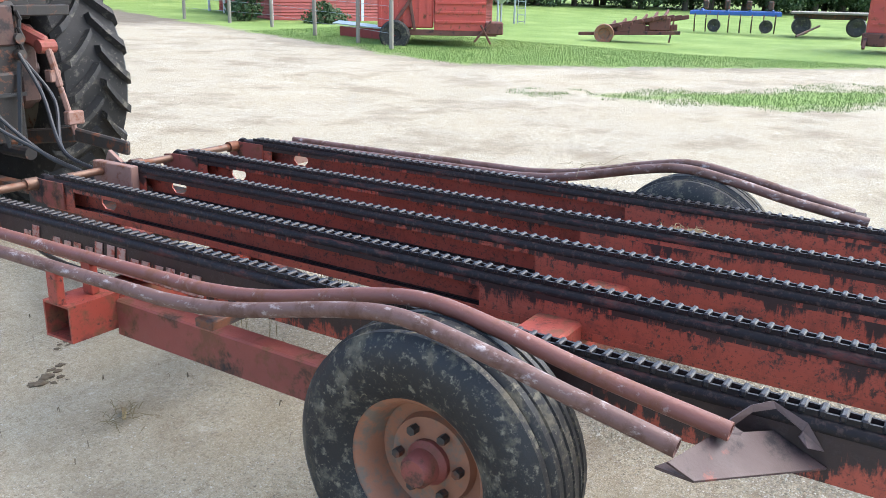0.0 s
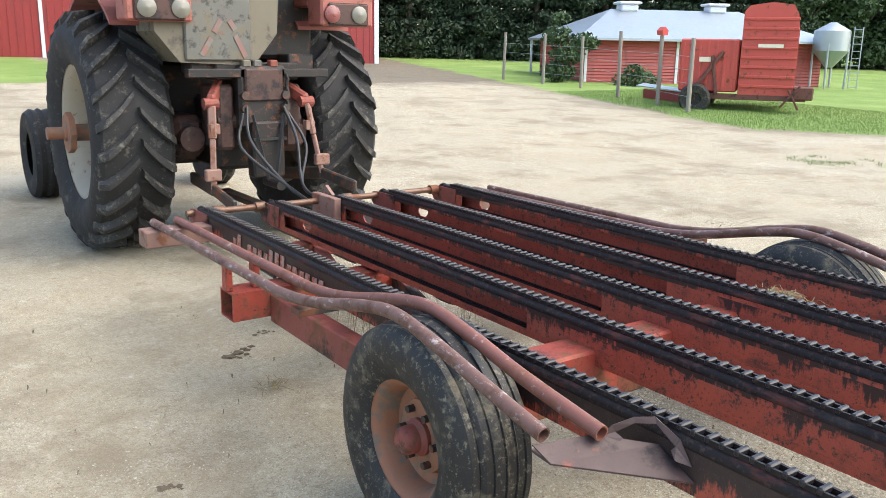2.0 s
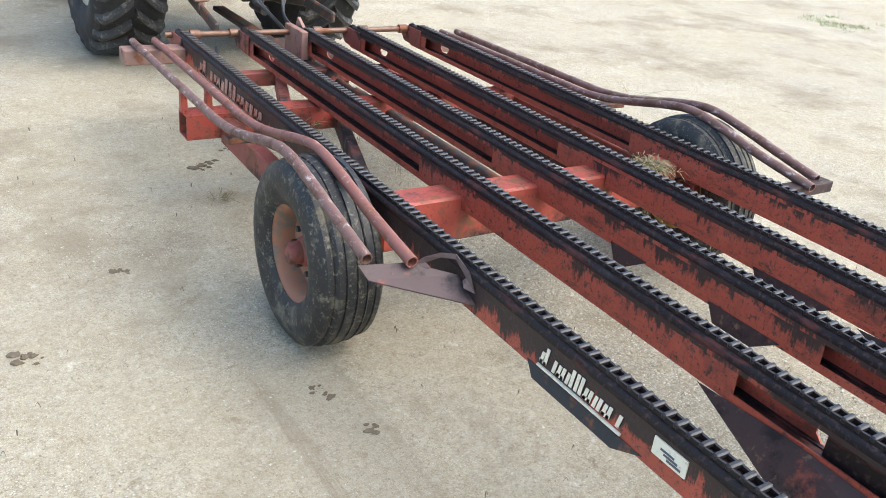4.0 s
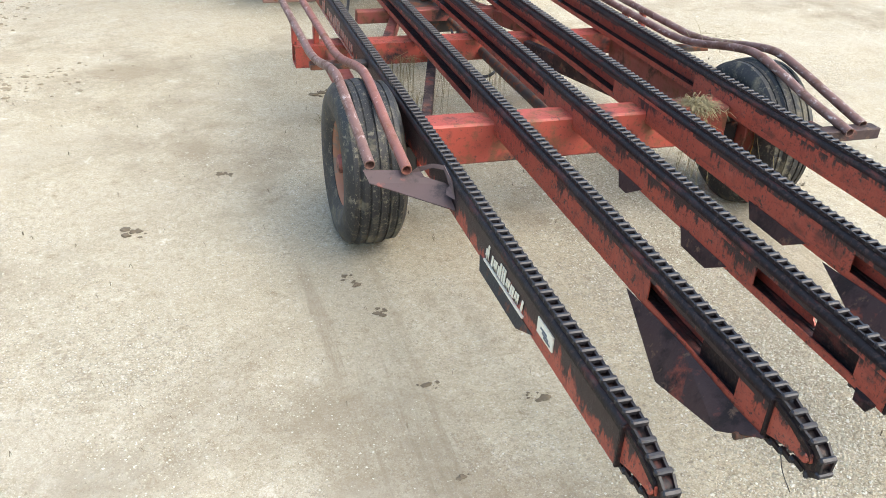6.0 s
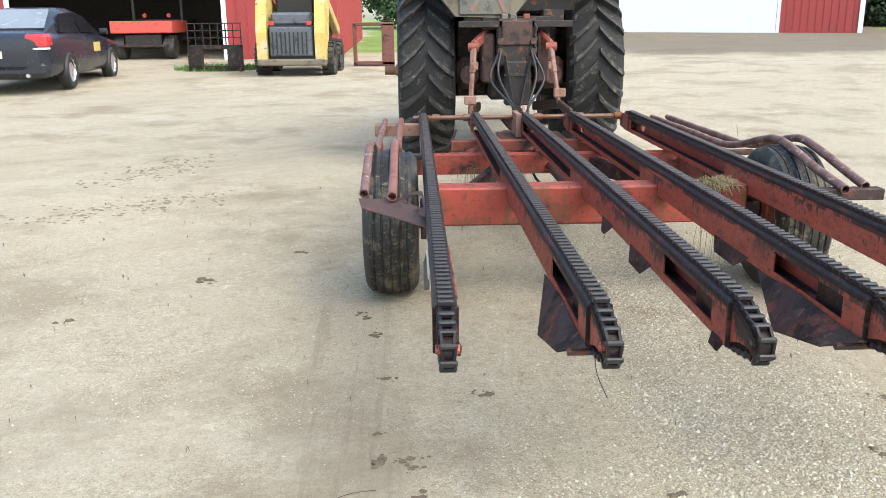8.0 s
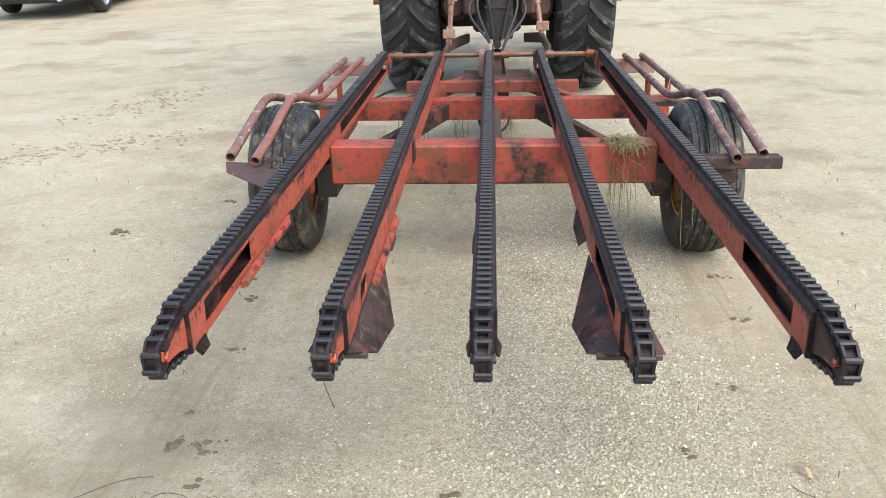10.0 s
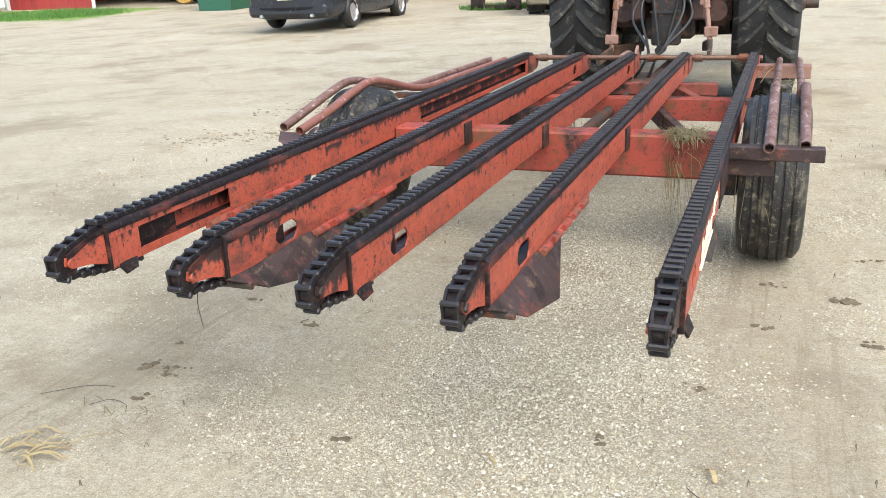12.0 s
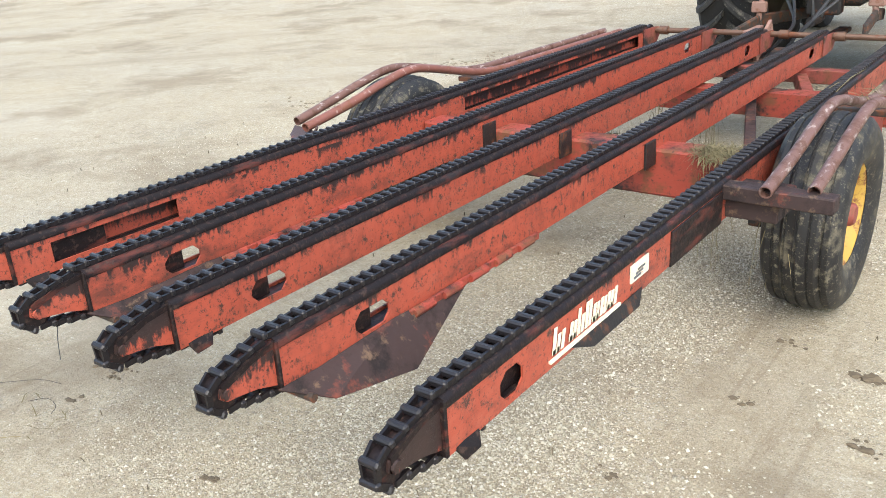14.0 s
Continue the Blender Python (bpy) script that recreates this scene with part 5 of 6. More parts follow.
POSTS = ((17.0, 24.1, 0), (16.9, 21.9, 0), (16.8, 20.0, 0), (15.2, 16.9, 0), (14.4, 14.8, 1), (13.6, 13.2, 0))
rp = random.Random(8)
for x, y, c in POSTS:
    post(x, y, 1.65 + rp.uniform(-0.08, 0.12), rp.uniform(-0.05, 0.05), c)
bm = B()
for (x0, y0, _), (x1, y1, _) in zip(POSTS, POSTS[1:]):
    for h in (0.35, 0.65, 0.95, 1.25):
        rod(bm, (x0, y0, height(x0, y0) + h), (x1, y1, height(x1, y1) + h), 0.004, None, 4)
solid("fence_wire", bm, M["tin"], "thin wire strung between wooden fence posts", "fence wire")
trough = thing("feed_rack", (16, 18, 0.2), "low tin-roofed red feed rack behind the fence", "feed rack")
bm = B()
beam(bm, (15.9, 16.6, 0.26), (15.6, 14.2, 0.22), 0.06, 0.40, 0.01)
part("side", bm, M["siding"], trough)
bm = B()
sheet(bm, [(15.8, 16.8, 0.52), (15.5, 14.2, 0.42), (15.8, 14.2, 0.46), (16.1, 16.8, 0.58)], 0.03)
part("lid", bm, M["tin"], trough, "pale tin lid")

# ---- hay stack wagon ----
WA, WB = (14.40, 14.2), (16.05, 11.75)
mw, LW = turned(WA, WB)
wagon = thing("stack_wagon", (15.2, 13, 0), "red hay stack wagon with a tall ribbed hood on the lawn", "wagon")
bm = B()
box(bm, 0.0, 1.35, 0.0, 2.3, 0.55, 1.78, 0.03, mw)
side_body = part("lower_body", bm, M["wagon"], wagon, "ribbed red wagon side")
for k in range(7):
    bm = B()
    box(bm, 0.05 + k * 0.19, 0.10 + k * 0.19, -0.03, 0.02, 0.58, 1.75, 0, mw)
    part("rib", bm, M["wagon"], side_body)
bm = B()
arc = [(1.38, 0.50), (2.62, 0.50)] + [(2.62 - 0.02 * k, 2.0 + 0.12 * k) for k in range(4)] + [(2.45, 2.56), (2.0, 2.62), (1.5, 2.55), (1.38, 2.40)]
prism(bm, [(a, b) for a, b in arc], -0.05, 2.4, "y")
bmesh.ops.transform(bm, matrix=mw, verts=bm.verts)
hood = part("hood", bm, M["wagon"], wagon, "tall ribbed red hood")
for k in range(8):
    bm = B()
    box(bm, 1.40, 2.60, -0.095, -0.04, 0.68 + 0.22 * k, 0.74 + 0.22 * k, 0.008, mw)
    part("rib", bm, M["wagon"], hood)
bm = B()
box(bm, 1.75, 2.3, -0.10, -0.088, 1.60, 1.68, 0, mw)
part("plate", bm, M["cream"], hood, "pale maker's plate")
bm = B()
box(bm, 0.45, 0.72, -0.05, -0.032, 1.25, 1.36, 0, mw)
part("plate", bm, M["cream"], side_body, "small pale warning plate")
bm = B()
box(bm, 0.1, 2.9, -0.05, 0.05, 0.38, 0.52, 0.01, mw)
beam(bm, mw @ Vector((0.3, -0.06, 0.5)), mw @ Vector((1.0, -0.06, 1.5)), 0.06, 0.08, 0.01)
beam(bm, mw @ Vector((0.9, -0.06, 0.5)), mw @ Vector((0.75, -0.06, 1.4)), 0.06, 0.08, 0.01)
box(bm, 2.6, 3.05, -0.1, 0.5, 0.42, 0.72, 0.03, mw)
beam(bm, mw @ Vector((2.35, -0.15, 0.25)), mw @ Vector((2.75, -0.15, 0.75)), 0.05, 0.05, 0.01)
beam(bm, mw @ Vector((2.75, -0.15, 0.2)), mw @ Vector((2.5, -0.15, 0.65)), 0.05, 0.05, 0.01)
part("frame", bm, M["rustmetal"], wagon, "rusty wagon frame and pickup")
for y in (-0.12, 2.2):
    bm = B()
    lathe(bm, [(0.16, -0.09), (0.32, -0.11), (0.37, -0.06), (0.37, 0.06), (0.32, 0.11), (0.16, 0.09), (0.14, 0.02), (0.02, 0.02)], 24, mw @ Matrix.Translation((0.42, y, 0.37)) @ Euler((0, 0, -math.pi / 2)).to_matrix().to_4x4())
    part("wheel", bm, M["rubber"], wagon, "black wagon wheel", True)

# ---- feed bin ----
fb = thing("feed_bin", (27.2, 18.0, 0), "grey galvanized feed bin on legs", "feed bin")
bm = B()
for r0_, r1_, z0, z1 in ((0.12, 0.62, 0.95, 1.55), (0.62, 0.62, 1.55, 2.25), (0.62, 0.10, 2.25, 2.55)):
    bmesh.ops.create_cone(bm, cap_ends=True, segments=24, radius1=r0_, radius2=r1_, depth=z1 - z0, matrix=Matrix.Translation((27.2, 18.0, (z0 + z1) / 2)))
part("hopper", bm, M["tin"], fb, "", True)
for k in range(4):
    bm = B()
    a = k * math.pi / 2 + 0.4
    rod(bm, (27.2 + 0.58 * math.cos(a), 18 + 0.58 * math.sin(a), 0.1), (27.2 + 0.6 * math.cos(a), 18 + 0.6 * math.sin(a), 1.8), 0.04, None, 8)
    part("leg", bm, M["tin"], fb)
bm = B()
for s in (-1, 1):
    rod(bm, (27.6, 17.25 + s * 0.16, 0.1), (27.6, 17.25 + s * 0.16, 2.4), 0.02, None, 6)
for k in range(9):
    rod(bm, (27.6, 17.09, 0.3 + 0.25 * k), (27.6, 17.41, 0.3 + 0.25 * k), 0.015, None, 6)
part("ladder", bm, M["tin"], fb, "steel ladder")

# ---- implements parked on the lawn ----
plough = thing("farm_implement", (22, 10.5, 0), "rusty folded farm implement on two wheels on the lawn", "farm implement")
mp, _ = turned((21.4, 11.6), (22.2, 9.1))
bm = B()
beam(bm, mp @ Vector((-0.4, 0, 0.28)), mp @ Vector((2.5, 0, 0.38)), 0.10, 0.10, 0.01)
for k in range(4):
    beam(bm, mp @ Vector((0.2 + 0.1 * k, 0.12 * k, 0.45)), mp @ Vector((2.1 + 0.2 * k, 0.12 * k, 0.82)), 0.08, 0.12, 0.01)
for k in range(6):
    beam(bm, mp @ Vector((0.5 + 0.3 * k, -0.1, 0.45 + 0.07 * k)), mp @ Vector((0.6 + 0.3 * k, 0.6, 0.62 + 0.07 * k)), 0.06, 0.10, 0.01)
beam(bm, mp @ Vector((2.2, 0, 0.1)), mp @ Vector((2.3, 0, 0.8)), 0.05, 0.05)
for k in range(3):
    beam(bm, mp @ Vector((0.1, 0.1 + 0.2 * k, 0.36)), mp @ Vector((2.4, 0.1 + 0.2 * k, 0.52)), 0.10, 0.16, 0.01)
box(bm, 0.7, 1.5, -0.05, 0.7, 0.35, 0.62, 0.03, mp)
box(bm, 1.6, 2.2, 0.0, 0.6, 0.42, 0.80, 0.03, mp)
part("frame", bm, M["rustmetal"], plough)
for x in (0.35,):
    bm = B()
    lathe(bm, [(0.18, -0.07), (0.27, -0.09), (0.29, 0.0), (0.27, 0.09), (0.18, 0.07), (0.15, 0.0), (0.01, 0.0)], 20, mp @ Matrix.Translation((x, -0.12, 0.30)) @ Euler((0, 0, -math.pi / 2)).to_matrix().to_4x4())
    part("wheel", bm, M["rim_rust"], plough, "small rusty wheel", True)

cult = thing("cultivator", (30.3, 9.8, 0), "blue cultivator with rows of tines on the lawn", "cultivator")
mc, _ = turned((29.9, 11.3), (30.6, 8.4))
bm = B()
for y in (0, 0.8, 1.5):
    box(bm, -0.1, 3.1, y - 0.06, y + 0.06, 0.72, 0.86, 0.01, mc)
for x in (0.3, 1.2, 2.0, 2.8):
    box(bm, x - 0.05, x + 0.05, 0, 1.5, 0.80, 0.92, 0.01, mc)
part("frame", bm, M["blue"], cult, "blue tubular frame")
for k in range(8):
    bm = B()
    x = 0.1 + 0.4 * k
    tube(bm, smooth_path([mc @ Vector((x, 0.0, 0.78)), mc @ Vector((x, -0.25, 0.6)), mc @ Vector((x, -0.1, 0.3)), mc @ Vector((x, 0.1, 0.12))], 4), 0.025, 6)
    part("tine", bm, M["iron"], cult)
for k in range(4):
    bm = B()
    box(bm, 0.35 + 0.75 * k, 0.55 + 0.75 * k, -0.1, 0.1, 0.92, 1.25, 0.04, mc)
    part("hopper", bm, M["iron"], cult)
for x in (0.8, 2.6):
    bm = B()
    lathe(bm, [(0.12, -0.07), (0.22, -0.08), (0.24, 0.0), (0.22, 0.08), (0.12, 0.07), (0.01, 0.02)], 18, mc @ Matrix.Translation((x, -0.2, 0.36)) @ Euler((0, 0, -math.pi / 2)).to_matrix().to_4x4())
    part("wheel", bm, M["rubber"], cult, "", True)

hay = thing("flat_wagon", (30.9, 6.8, 0), "flat hay wagon with a grey plank deck", "wagon")
mh, _ = turned((30.7, 7.9), (31.1, 5.6))
bm = B()
for k in range(10):
    box(bm, -0.1, 2.5, -0.1 + 0.25 * k, 0.13 + 0.25 * k, 0.84, 0.90, 0, mh)
part("deck", bm, M["plank"], hay)
bm = B()
box(bm, 0, 2.4, 0.2, 0.32, 0.66, 0.84, 0.01, mh)
beam(bm, mh @ Vector((0.9, -0.3, 0.45)), mh @ Vector((0.2, -1.6, 0.12)), 0.06, 0.06)
part("frame", bm, M["iron"], hay)
for x in (0.3, 2.1):
    bm = B()
    lathe(bm, [(0.12, -0.09), (0.30, -0.11), (0.34, 0.0), (0.30, 0.11), (0.12, 0.09), (0.01, 0.02)], 20, mh @ Matrix.Translation((x, 0.1, 0.42)) @ Euler((0, 0, -math.pi / 2)).to_matrix().to_4x4())
    part("wheel", bm, M["rubber"], hay, "", True)

baler = thing("red_machine", (23.8, 4.0, 0), "tall red farm machine with a rusty hitch", "farm machine")
bm = B()
box(bm, 23.3, 25.4, 2.6, 4.55, 0.5, 2.3, 0.06)
for k in range(5):
    box(bm, 23.26, 23.30, 2.7, 4.5, 0.75 + 0.3 * k, 0.80 + 0.3 * k)
part("body", bm, M["wagon"], baler)
bm = B()
box(bm, 23.1, 23.6, 4.0, 4.6, 0.2, 0.55, 0.03)
beam(bm, (23.2, 4.5, 0.5), (22.9, 4.5, 0.15), 0.08, 0.08)
rod(bm, (23.6, 2.9, 0.33), (23.6, 3.15, 0.33), 0.33, None, 20)
part("undercarriage", bm, M["rustmetal"], baler)

# ---- parked car ----
car = thing("car", (-7.3, 15.5, 0.17), "dark blue-grey four-door sedan parked on the gravel", "car")
CM = Matrix.Translation((-8.32, 15.88, 0.175)) @ Matrix.Rotation(radians(4), 4, "Z")


def car_section(y, hw, zb, zt, zs, n=36):
    """A soft ring: half-width hw, sill zb, top zt; zs shifts its widest line."""
    pts = []
    for k in range(n):
        a = 2 * math.pi * k / n + 0.01
        c, s_ = math.cos(a), math.sin(a)
        e = 0.42 if s_ > 0 else 0.34
        zm = zb + (zs - zb) * 0.55
        z = zm + (zt - zm if s_ > 0 else zm - zb) * math.copysign(abs(s_) ** e, s_)
        pts.append((-hw * math.copysign(abs(c) ** 0.30, c) * (1.0 - 0.06 * max(0.0, s_) ** 2), z))
    return pts, y


def loft(bm, sections, m):
    rings = [[bm.verts.new(m @ Vector((a, y, b))) for a, b in pts] for pts, y in sections]
    for a, b in zip(rings, rings[1:]):
        n = len(a)
        for i in range(n):
            bm.faces.new((a[i], a[(i + 1) % n], b[(i + 1) % n], b[i]))
    bm.faces.new(rings[0])
    bm.faces.new(rings[-1])


bm = B()
loft(bm, [car_section(-2.60, 0.60, 0.40, 0.80, 0.78), car_section(-2.585, 0.76, 0.34, 0.94, 0.90), car_section(-2.50, 0.84, 0.26, 1.00, 0.96), car_section(-2.3, 0.90, 0.22, 1.05, 0.98), car_section(-1.6, 0.92, 0.20, 1.04, 0.98),
          car_section(0.0, 0.93, 0.20, 1.00, 0.95), car_section(1.2, 0.92, 0.20, 0.96, 0.92), car_section(2.2, 0.86, 0.22, 0.84, 0.80), car_section(2.5, 0.70, 0.28, 0.70, 0.66)], CM)
body = part("body", bm, M["car"], car, "dark blue-grey car body", True)
def cabin_ring(y, wb, wt, zb, zt, n=12):
    """An arched cabin section: wide at the belt zb, narrow and rounded at the roof zt."""
    side = [(wb + (wt - wb) * k / 4, zb + (zt - 0.09 - zb) * k / 4) for k in range(5)] if zt - zb > 0.15 else [(wb, zb + (zt - zb) * k / 4) for k in range(5)]
    top = [(side[-1][0] * (1 - 0.35 * k / 3), side[-1][1] + (zt - side[-1][1]) * math.sin(math.pi / 2 * k / 3)) for k in (1, 2, 3)]
    half = side + top
    return [(-a, b) for a, b in half] + [(a, b) for a, b in reversed(half)], y


bm = B()
loft(bm, [cabin_ring(-1.95, 0.72, 0.72, 1.00, 1.03), cabin_ring(-1.5, 0.75, 0.64, 0.99, 1.25), cabin_ring(-1.05, 0.77, 0.60, 0.98, 1.43), cabin_ring(-0.5, 0.78, 0.60, 0.97, 1.475), cabin_ring(0.1, 0.78, 0.60, 0.96, 1.475),
          cabin_ring(0.5, 0.77, 0.60, 0.95, 1.42), cabin_ring(0.9, 0.76, 0.66, 0.94, 1.20), cabin_ring(1.35, 0.74, 0.74, 0.93, 0.96)], CM)
cabin = part("cabin", bm, M["car"], car, "dark rounded cabin roof and pillars", True)
bm = B()
sheet(bm, [CM @ Vector(p) for p in ((-0.66, -1.84, 1.10), (0.66, -1.84, 1.10), (0.54, -1.10, 1.43), (-0.54, -1.10, 1.43))], 0.012)
part("rear_window", bm, M["rear_glass"], cabin, "rear window with the sky's reflection in its pale colour")
for s in (-1, 1):
    for pane in ([(-1.38, 1.02), (-0.22, 1.00), (-0.22, 1.37), (-0.98, 1.35)], [(-0.12, 1.00), (1.02, 0.98), (0.50, 1.32), (-0.12, 1.37)]):
        bm = B()
        sheet(bm, [CM @ Vector((s * (0.79 - 0.17 * (z - 0.97) / 0.40 + 0.006), y, z)) for y, z in pane], 0.008)
        part("side_window", bm, M["glass"], cabin, "dark side window")
for s in (-1, 1):
    bm = B()
    box(bm, s * 0.72 - 0.19, s * 0.72 + 0.19, -2.585, -2.20, 0.76, 1.00, 0.05, CM)
    lamp = part("tail_light", bm, M["lamp_red"], car, "large red wrap-round tail light")
    bm = B()
    box(bm, s * 0.72 - 0.17, s * 0.72 + 0.17, -2.592, -2.24, 0.735, 0.775, 0.012, CM)
    part("lamp_strip", bm, M["white"], lamp, "white reversing lamp strip")
    bm = B()
    rod(bm, CM @ Vector((s * 0.55, -2.62, 0.30)), CM @ Vector((s * 0.55, -2.40, 0.30)), 0.035, None, 12)
    part("exhaust_tip", bm, M["alloy"], car)
    for y in (-1.42, 1.42):
        mw2 = CM @ Matrix.Translation((s * 0.85, y, 0.33)) @ (Matrix() if s > 0 else Euler((0, 0, math.pi)).to_matrix().to_4x4())
        bm = B()
        lathe(bm, [(0.20, -0.1), (0.31, -0.1), (0.335, -0.06), (0.335, 0.06), (0.31, 0.10), (0.22, 0.10), (0.21, 0.08)], 28, mw2)
        wheel = part("wheel", bm, M["black"], car, "black tyre", True)
        bm = B()
        lathe(bm, [(0.245, 0.100), (0.225, 0.092), (0.20, 0.060), (0.05, 0.085), (0.001, 0.09)], 10, mw2)
        part("rim", bm, M["alloy"], wheel, "silver alloy rim")
    bm = B()
    box(bm, s * 0.98 - 0.09, s * 0.98 + 0.09, 0.72, 0.82, 0.95, 1.07, 0.03, CM)
    part("mirror", bm, M["car"], car)
bm = B()
box(bm, -0.16, 0.16, -2.625, -2.58, 0.60, 0.72, 0, CM)
part("number_plate", bm, M["cream"], car, "pale number plate")
bm = B()
box(bm, -0.85, 0.85, -2.60, -2.40, 0.28, 0.52, 0.06, CM)
part("bumper", bm, M["car"], car, "dark rear bumper")
bm = B()
box(bm, 0.935, 0.942, 0.1, 0.55, 0.62, 0.80, 0, CM)
part("door_sign", bm, M["yellow"], car, "small yellow door sign")

# ---- skid steer loader ----
skid = thing("skid_steer", (-3.4, 17.2, 0.21), "yellow and cream skid steer loader on knobbly tyres", "loader")
SM = Matrix.Translation((-3.42, 17.55, 0.21)) @ Matrix.Rotation(radians(-3), 4, "Z")
bm = B()
box(bm, -0.52, 0.52, -0.85, 1.6, 0.30, 1.05, 0.05, SM)
part("body", bm, M["black"], skid, "dark steel body")
bm = B()
box(bm, -0.45, 0.45, -0.93, -0.80, 0.42, 1.02, 0.02, SM)
part("grille", bm, M["grey_paint"], skid, "dark rear grille door")
for k in range(9):
    bm = B()
    box(bm, -0.40 + 0.09 * k, -0.37 + 0.09 * k, -0.955, -0.93, 0.46, 0.92, 0, SM)
    part("slat", bm, M["black"], skid)
bm = B()
box(bm, -0.74, 0.74, -0.98, -0.78, 0.22, 0.36, 0.03, SM)
part("bumper", bm, M["tan"], skid, "worn cream bumper")
bm = B()
box(bm, -0.44, 0.44, -0.80, -0.30, 1.05, 1.32, 0.05, SM)
part("engine_cover", bm, M["grey_paint"], skid, "grey engine cover")
bm = B()
box(bm, -0.42, 0.42, -0.30, 0.9, 1.05, 2.0, 0.05, SM)
part("cab", bm, M["glass"], skid, "dark caged cab")
for s in (-1, 1):
    bm = B()
    prism(bm, [(-0.95, 0.34), (-0.55, 0.34), (-0.25, 1.2), (-0.1, 1.75), (-0.5, 1.85), (-0.85, 1.5), (-0.98, 0.9)], s * 0.62 - 0.11, s * 0.62 + 0.11, "x")
    beam(bm, (s * 0.62, -0.5, 1.72), (s * 0.62, 1.6, 0.9), 0.16, 0.2, 0.02)
    bmesh.ops.transform(bm, matrix=SM, verts=bm.verts)
    part("loader_arm", bm, M["yellow"] if s < 0 else M["yellow"], skid, "yellow lift arm tower")
    bm = B()
    box(bm, s * 0.40 - 0.06, s * 0.40 + 0.06, -0.975, -0.945, 1.06, 1.14, 0.01, SM)
    part("tail_light", bm, M["lamp_red"], skid)
    for y in (-0.35, 0.75):
        bm = B()
        mw2 = SM @ Matrix.Translation((s * 0.72, y, 0.36)) @ (Matrix() if s > 0 else Euler((0, 0, math.pi)).to_matrix().to_4x4())
        lathe(bm, [(0.18, -0.12), (0.33, -0.13), (0.36, -0.08), (0.36, 0.08), (0.33, 0.13), (0.20, 0.12), (0.17, 0.05), (0.01, 0.06)], 26, mw2)
        for k in range(18):
            a = k * 2 * math.pi / 18
            for sg in (-1, 1):
                box(bm, 0, 0.13, -0.025, 0.025, 0.345, 0.385, 0, mw2 @ Matrix.Rotation(a + sg * 0.08, 4, "X") @ Matrix.Diagonal((sg, 1, 1, 1)))
        part("wheel", bm, M["rubber"], skid, "dusty knobbly tyre", True)

# pallet fork frame on the ground
forks = thing("fork_frame", (-5.45, 18.3, 0.24), "black steel pallet fork frame standing on weeds", "fork frame")
FM = Matrix.Translation((-5.45, 18.3, 0.235)) @ Matrix.Rotation(radians(-8), 4, "Z")
bm = B()
for x0, x1, z0, z1 in ((-0.65, 0.65, 0.50, 0.60), (-0.65, 0.65, 0.05, 0.13), (-0.65, -0.55, 0.0, 0.6), (0.55, 0.65, 0.0, 0.6), (-0.55, -0.30, 0.05, 0.52), (0.30, 0.55, 0.05, 0.52)):
    box(bm, x0, x1, -0.05, 0.05, z0, z1, 0.008, FM)
for k in range(8):
    box(bm, -0.64 + 0.18 * k, -0.62 + 0.18 * k, -0.012, 0.012, 0.6, 1.08, 0, FM)
for z in (0.76, 0.92, 1.08):
    box(bm, -0.65, 0.65, -0.012, 0.012, z - 0.012, z + 0.012, 0, FM)
part("frame", bm, M["dark_iron"], forks)
frame2 = thing("bucket_frame", (-1.6, 19.6, 0.27), "rusty steel attachment frame beside the shed", "steel frame")
bm = B()
FM2 = Matrix.Translation((-1.85, 19.6, 0.27))
for x0, x1, z0, z1 in ((-0.5, 0.5, 0.95, 1.03), (-0.5, 0.5, 0.02, 0.10), (-0.5, -0.42, 0.0, 1.0), (0.2, 0.5, 0.0, 1.0)):
    box(bm, x0, x1, -0.2, 0.1, z0, z1, 0.01, FM2)
part("frame", bm, M["rustmetal"], frame2)

# red utility truck in the bay
truck = thing("utility_truck", (-8.4, 22.6, 0.33), "small red utility truck backed into the shed bay", "truck")
TM = Matrix.Translation((-8.35, 22.5, 0.33))
bm = B()
box(bm, -0.85, 0.85, -0.1, 1.6, 0.72, 1.05, 0.02, TM)
part("bed", bm, M["wagon"], truck, "red dump bed")
bm = B()
box(bm, -0.5, 0.5, 0.0, 2.4, 0.35, 0.7, 0.03, TM)
box(bm, -0.7, 0.7, -0.12, -0.02, 0.34, 0.42, 0.02, TM)
part("chassis", bm, M["dark_iron"], truck)
bm = B()
for x in (-0.7, 0.7):
    box(bm, x - 0.04, x + 0.04, 1.6, 1.7, 1.0, 2.0, 0.01, TM)
box(bm, -0.75, 0.75, 1.6, 2.9, 1.95, 2.05, 0.02, TM)
box(bm, -0.75, 0.75, 1.7, 3.2, 0.5, 1.1, 0.03, TM)
part("cab", bm, M["black"], truck)
for s in (-1, 1):
    bm = B()
    lathe(bm, [(0.12, -0.12), (0.30, -0.14), (0.34, 0.0), (0.30, 0.14), (0.12, 0.12), (0.01, 0.02)], 20, TM @ Matrix.Translation((s * 0.68, 0.3, 0.34)))
    part("wheel", bm, M["rubber"], truck, "", True)
    bm = B()
    rod(bm, TM @ Vector((s * 0.35, 1.55, 1.2)), TM @ Vector((s * 0.35, 1.50, 1.2)), 0.06, None, 10)
    part("lamp", bm, M["lamp_red"], truck)

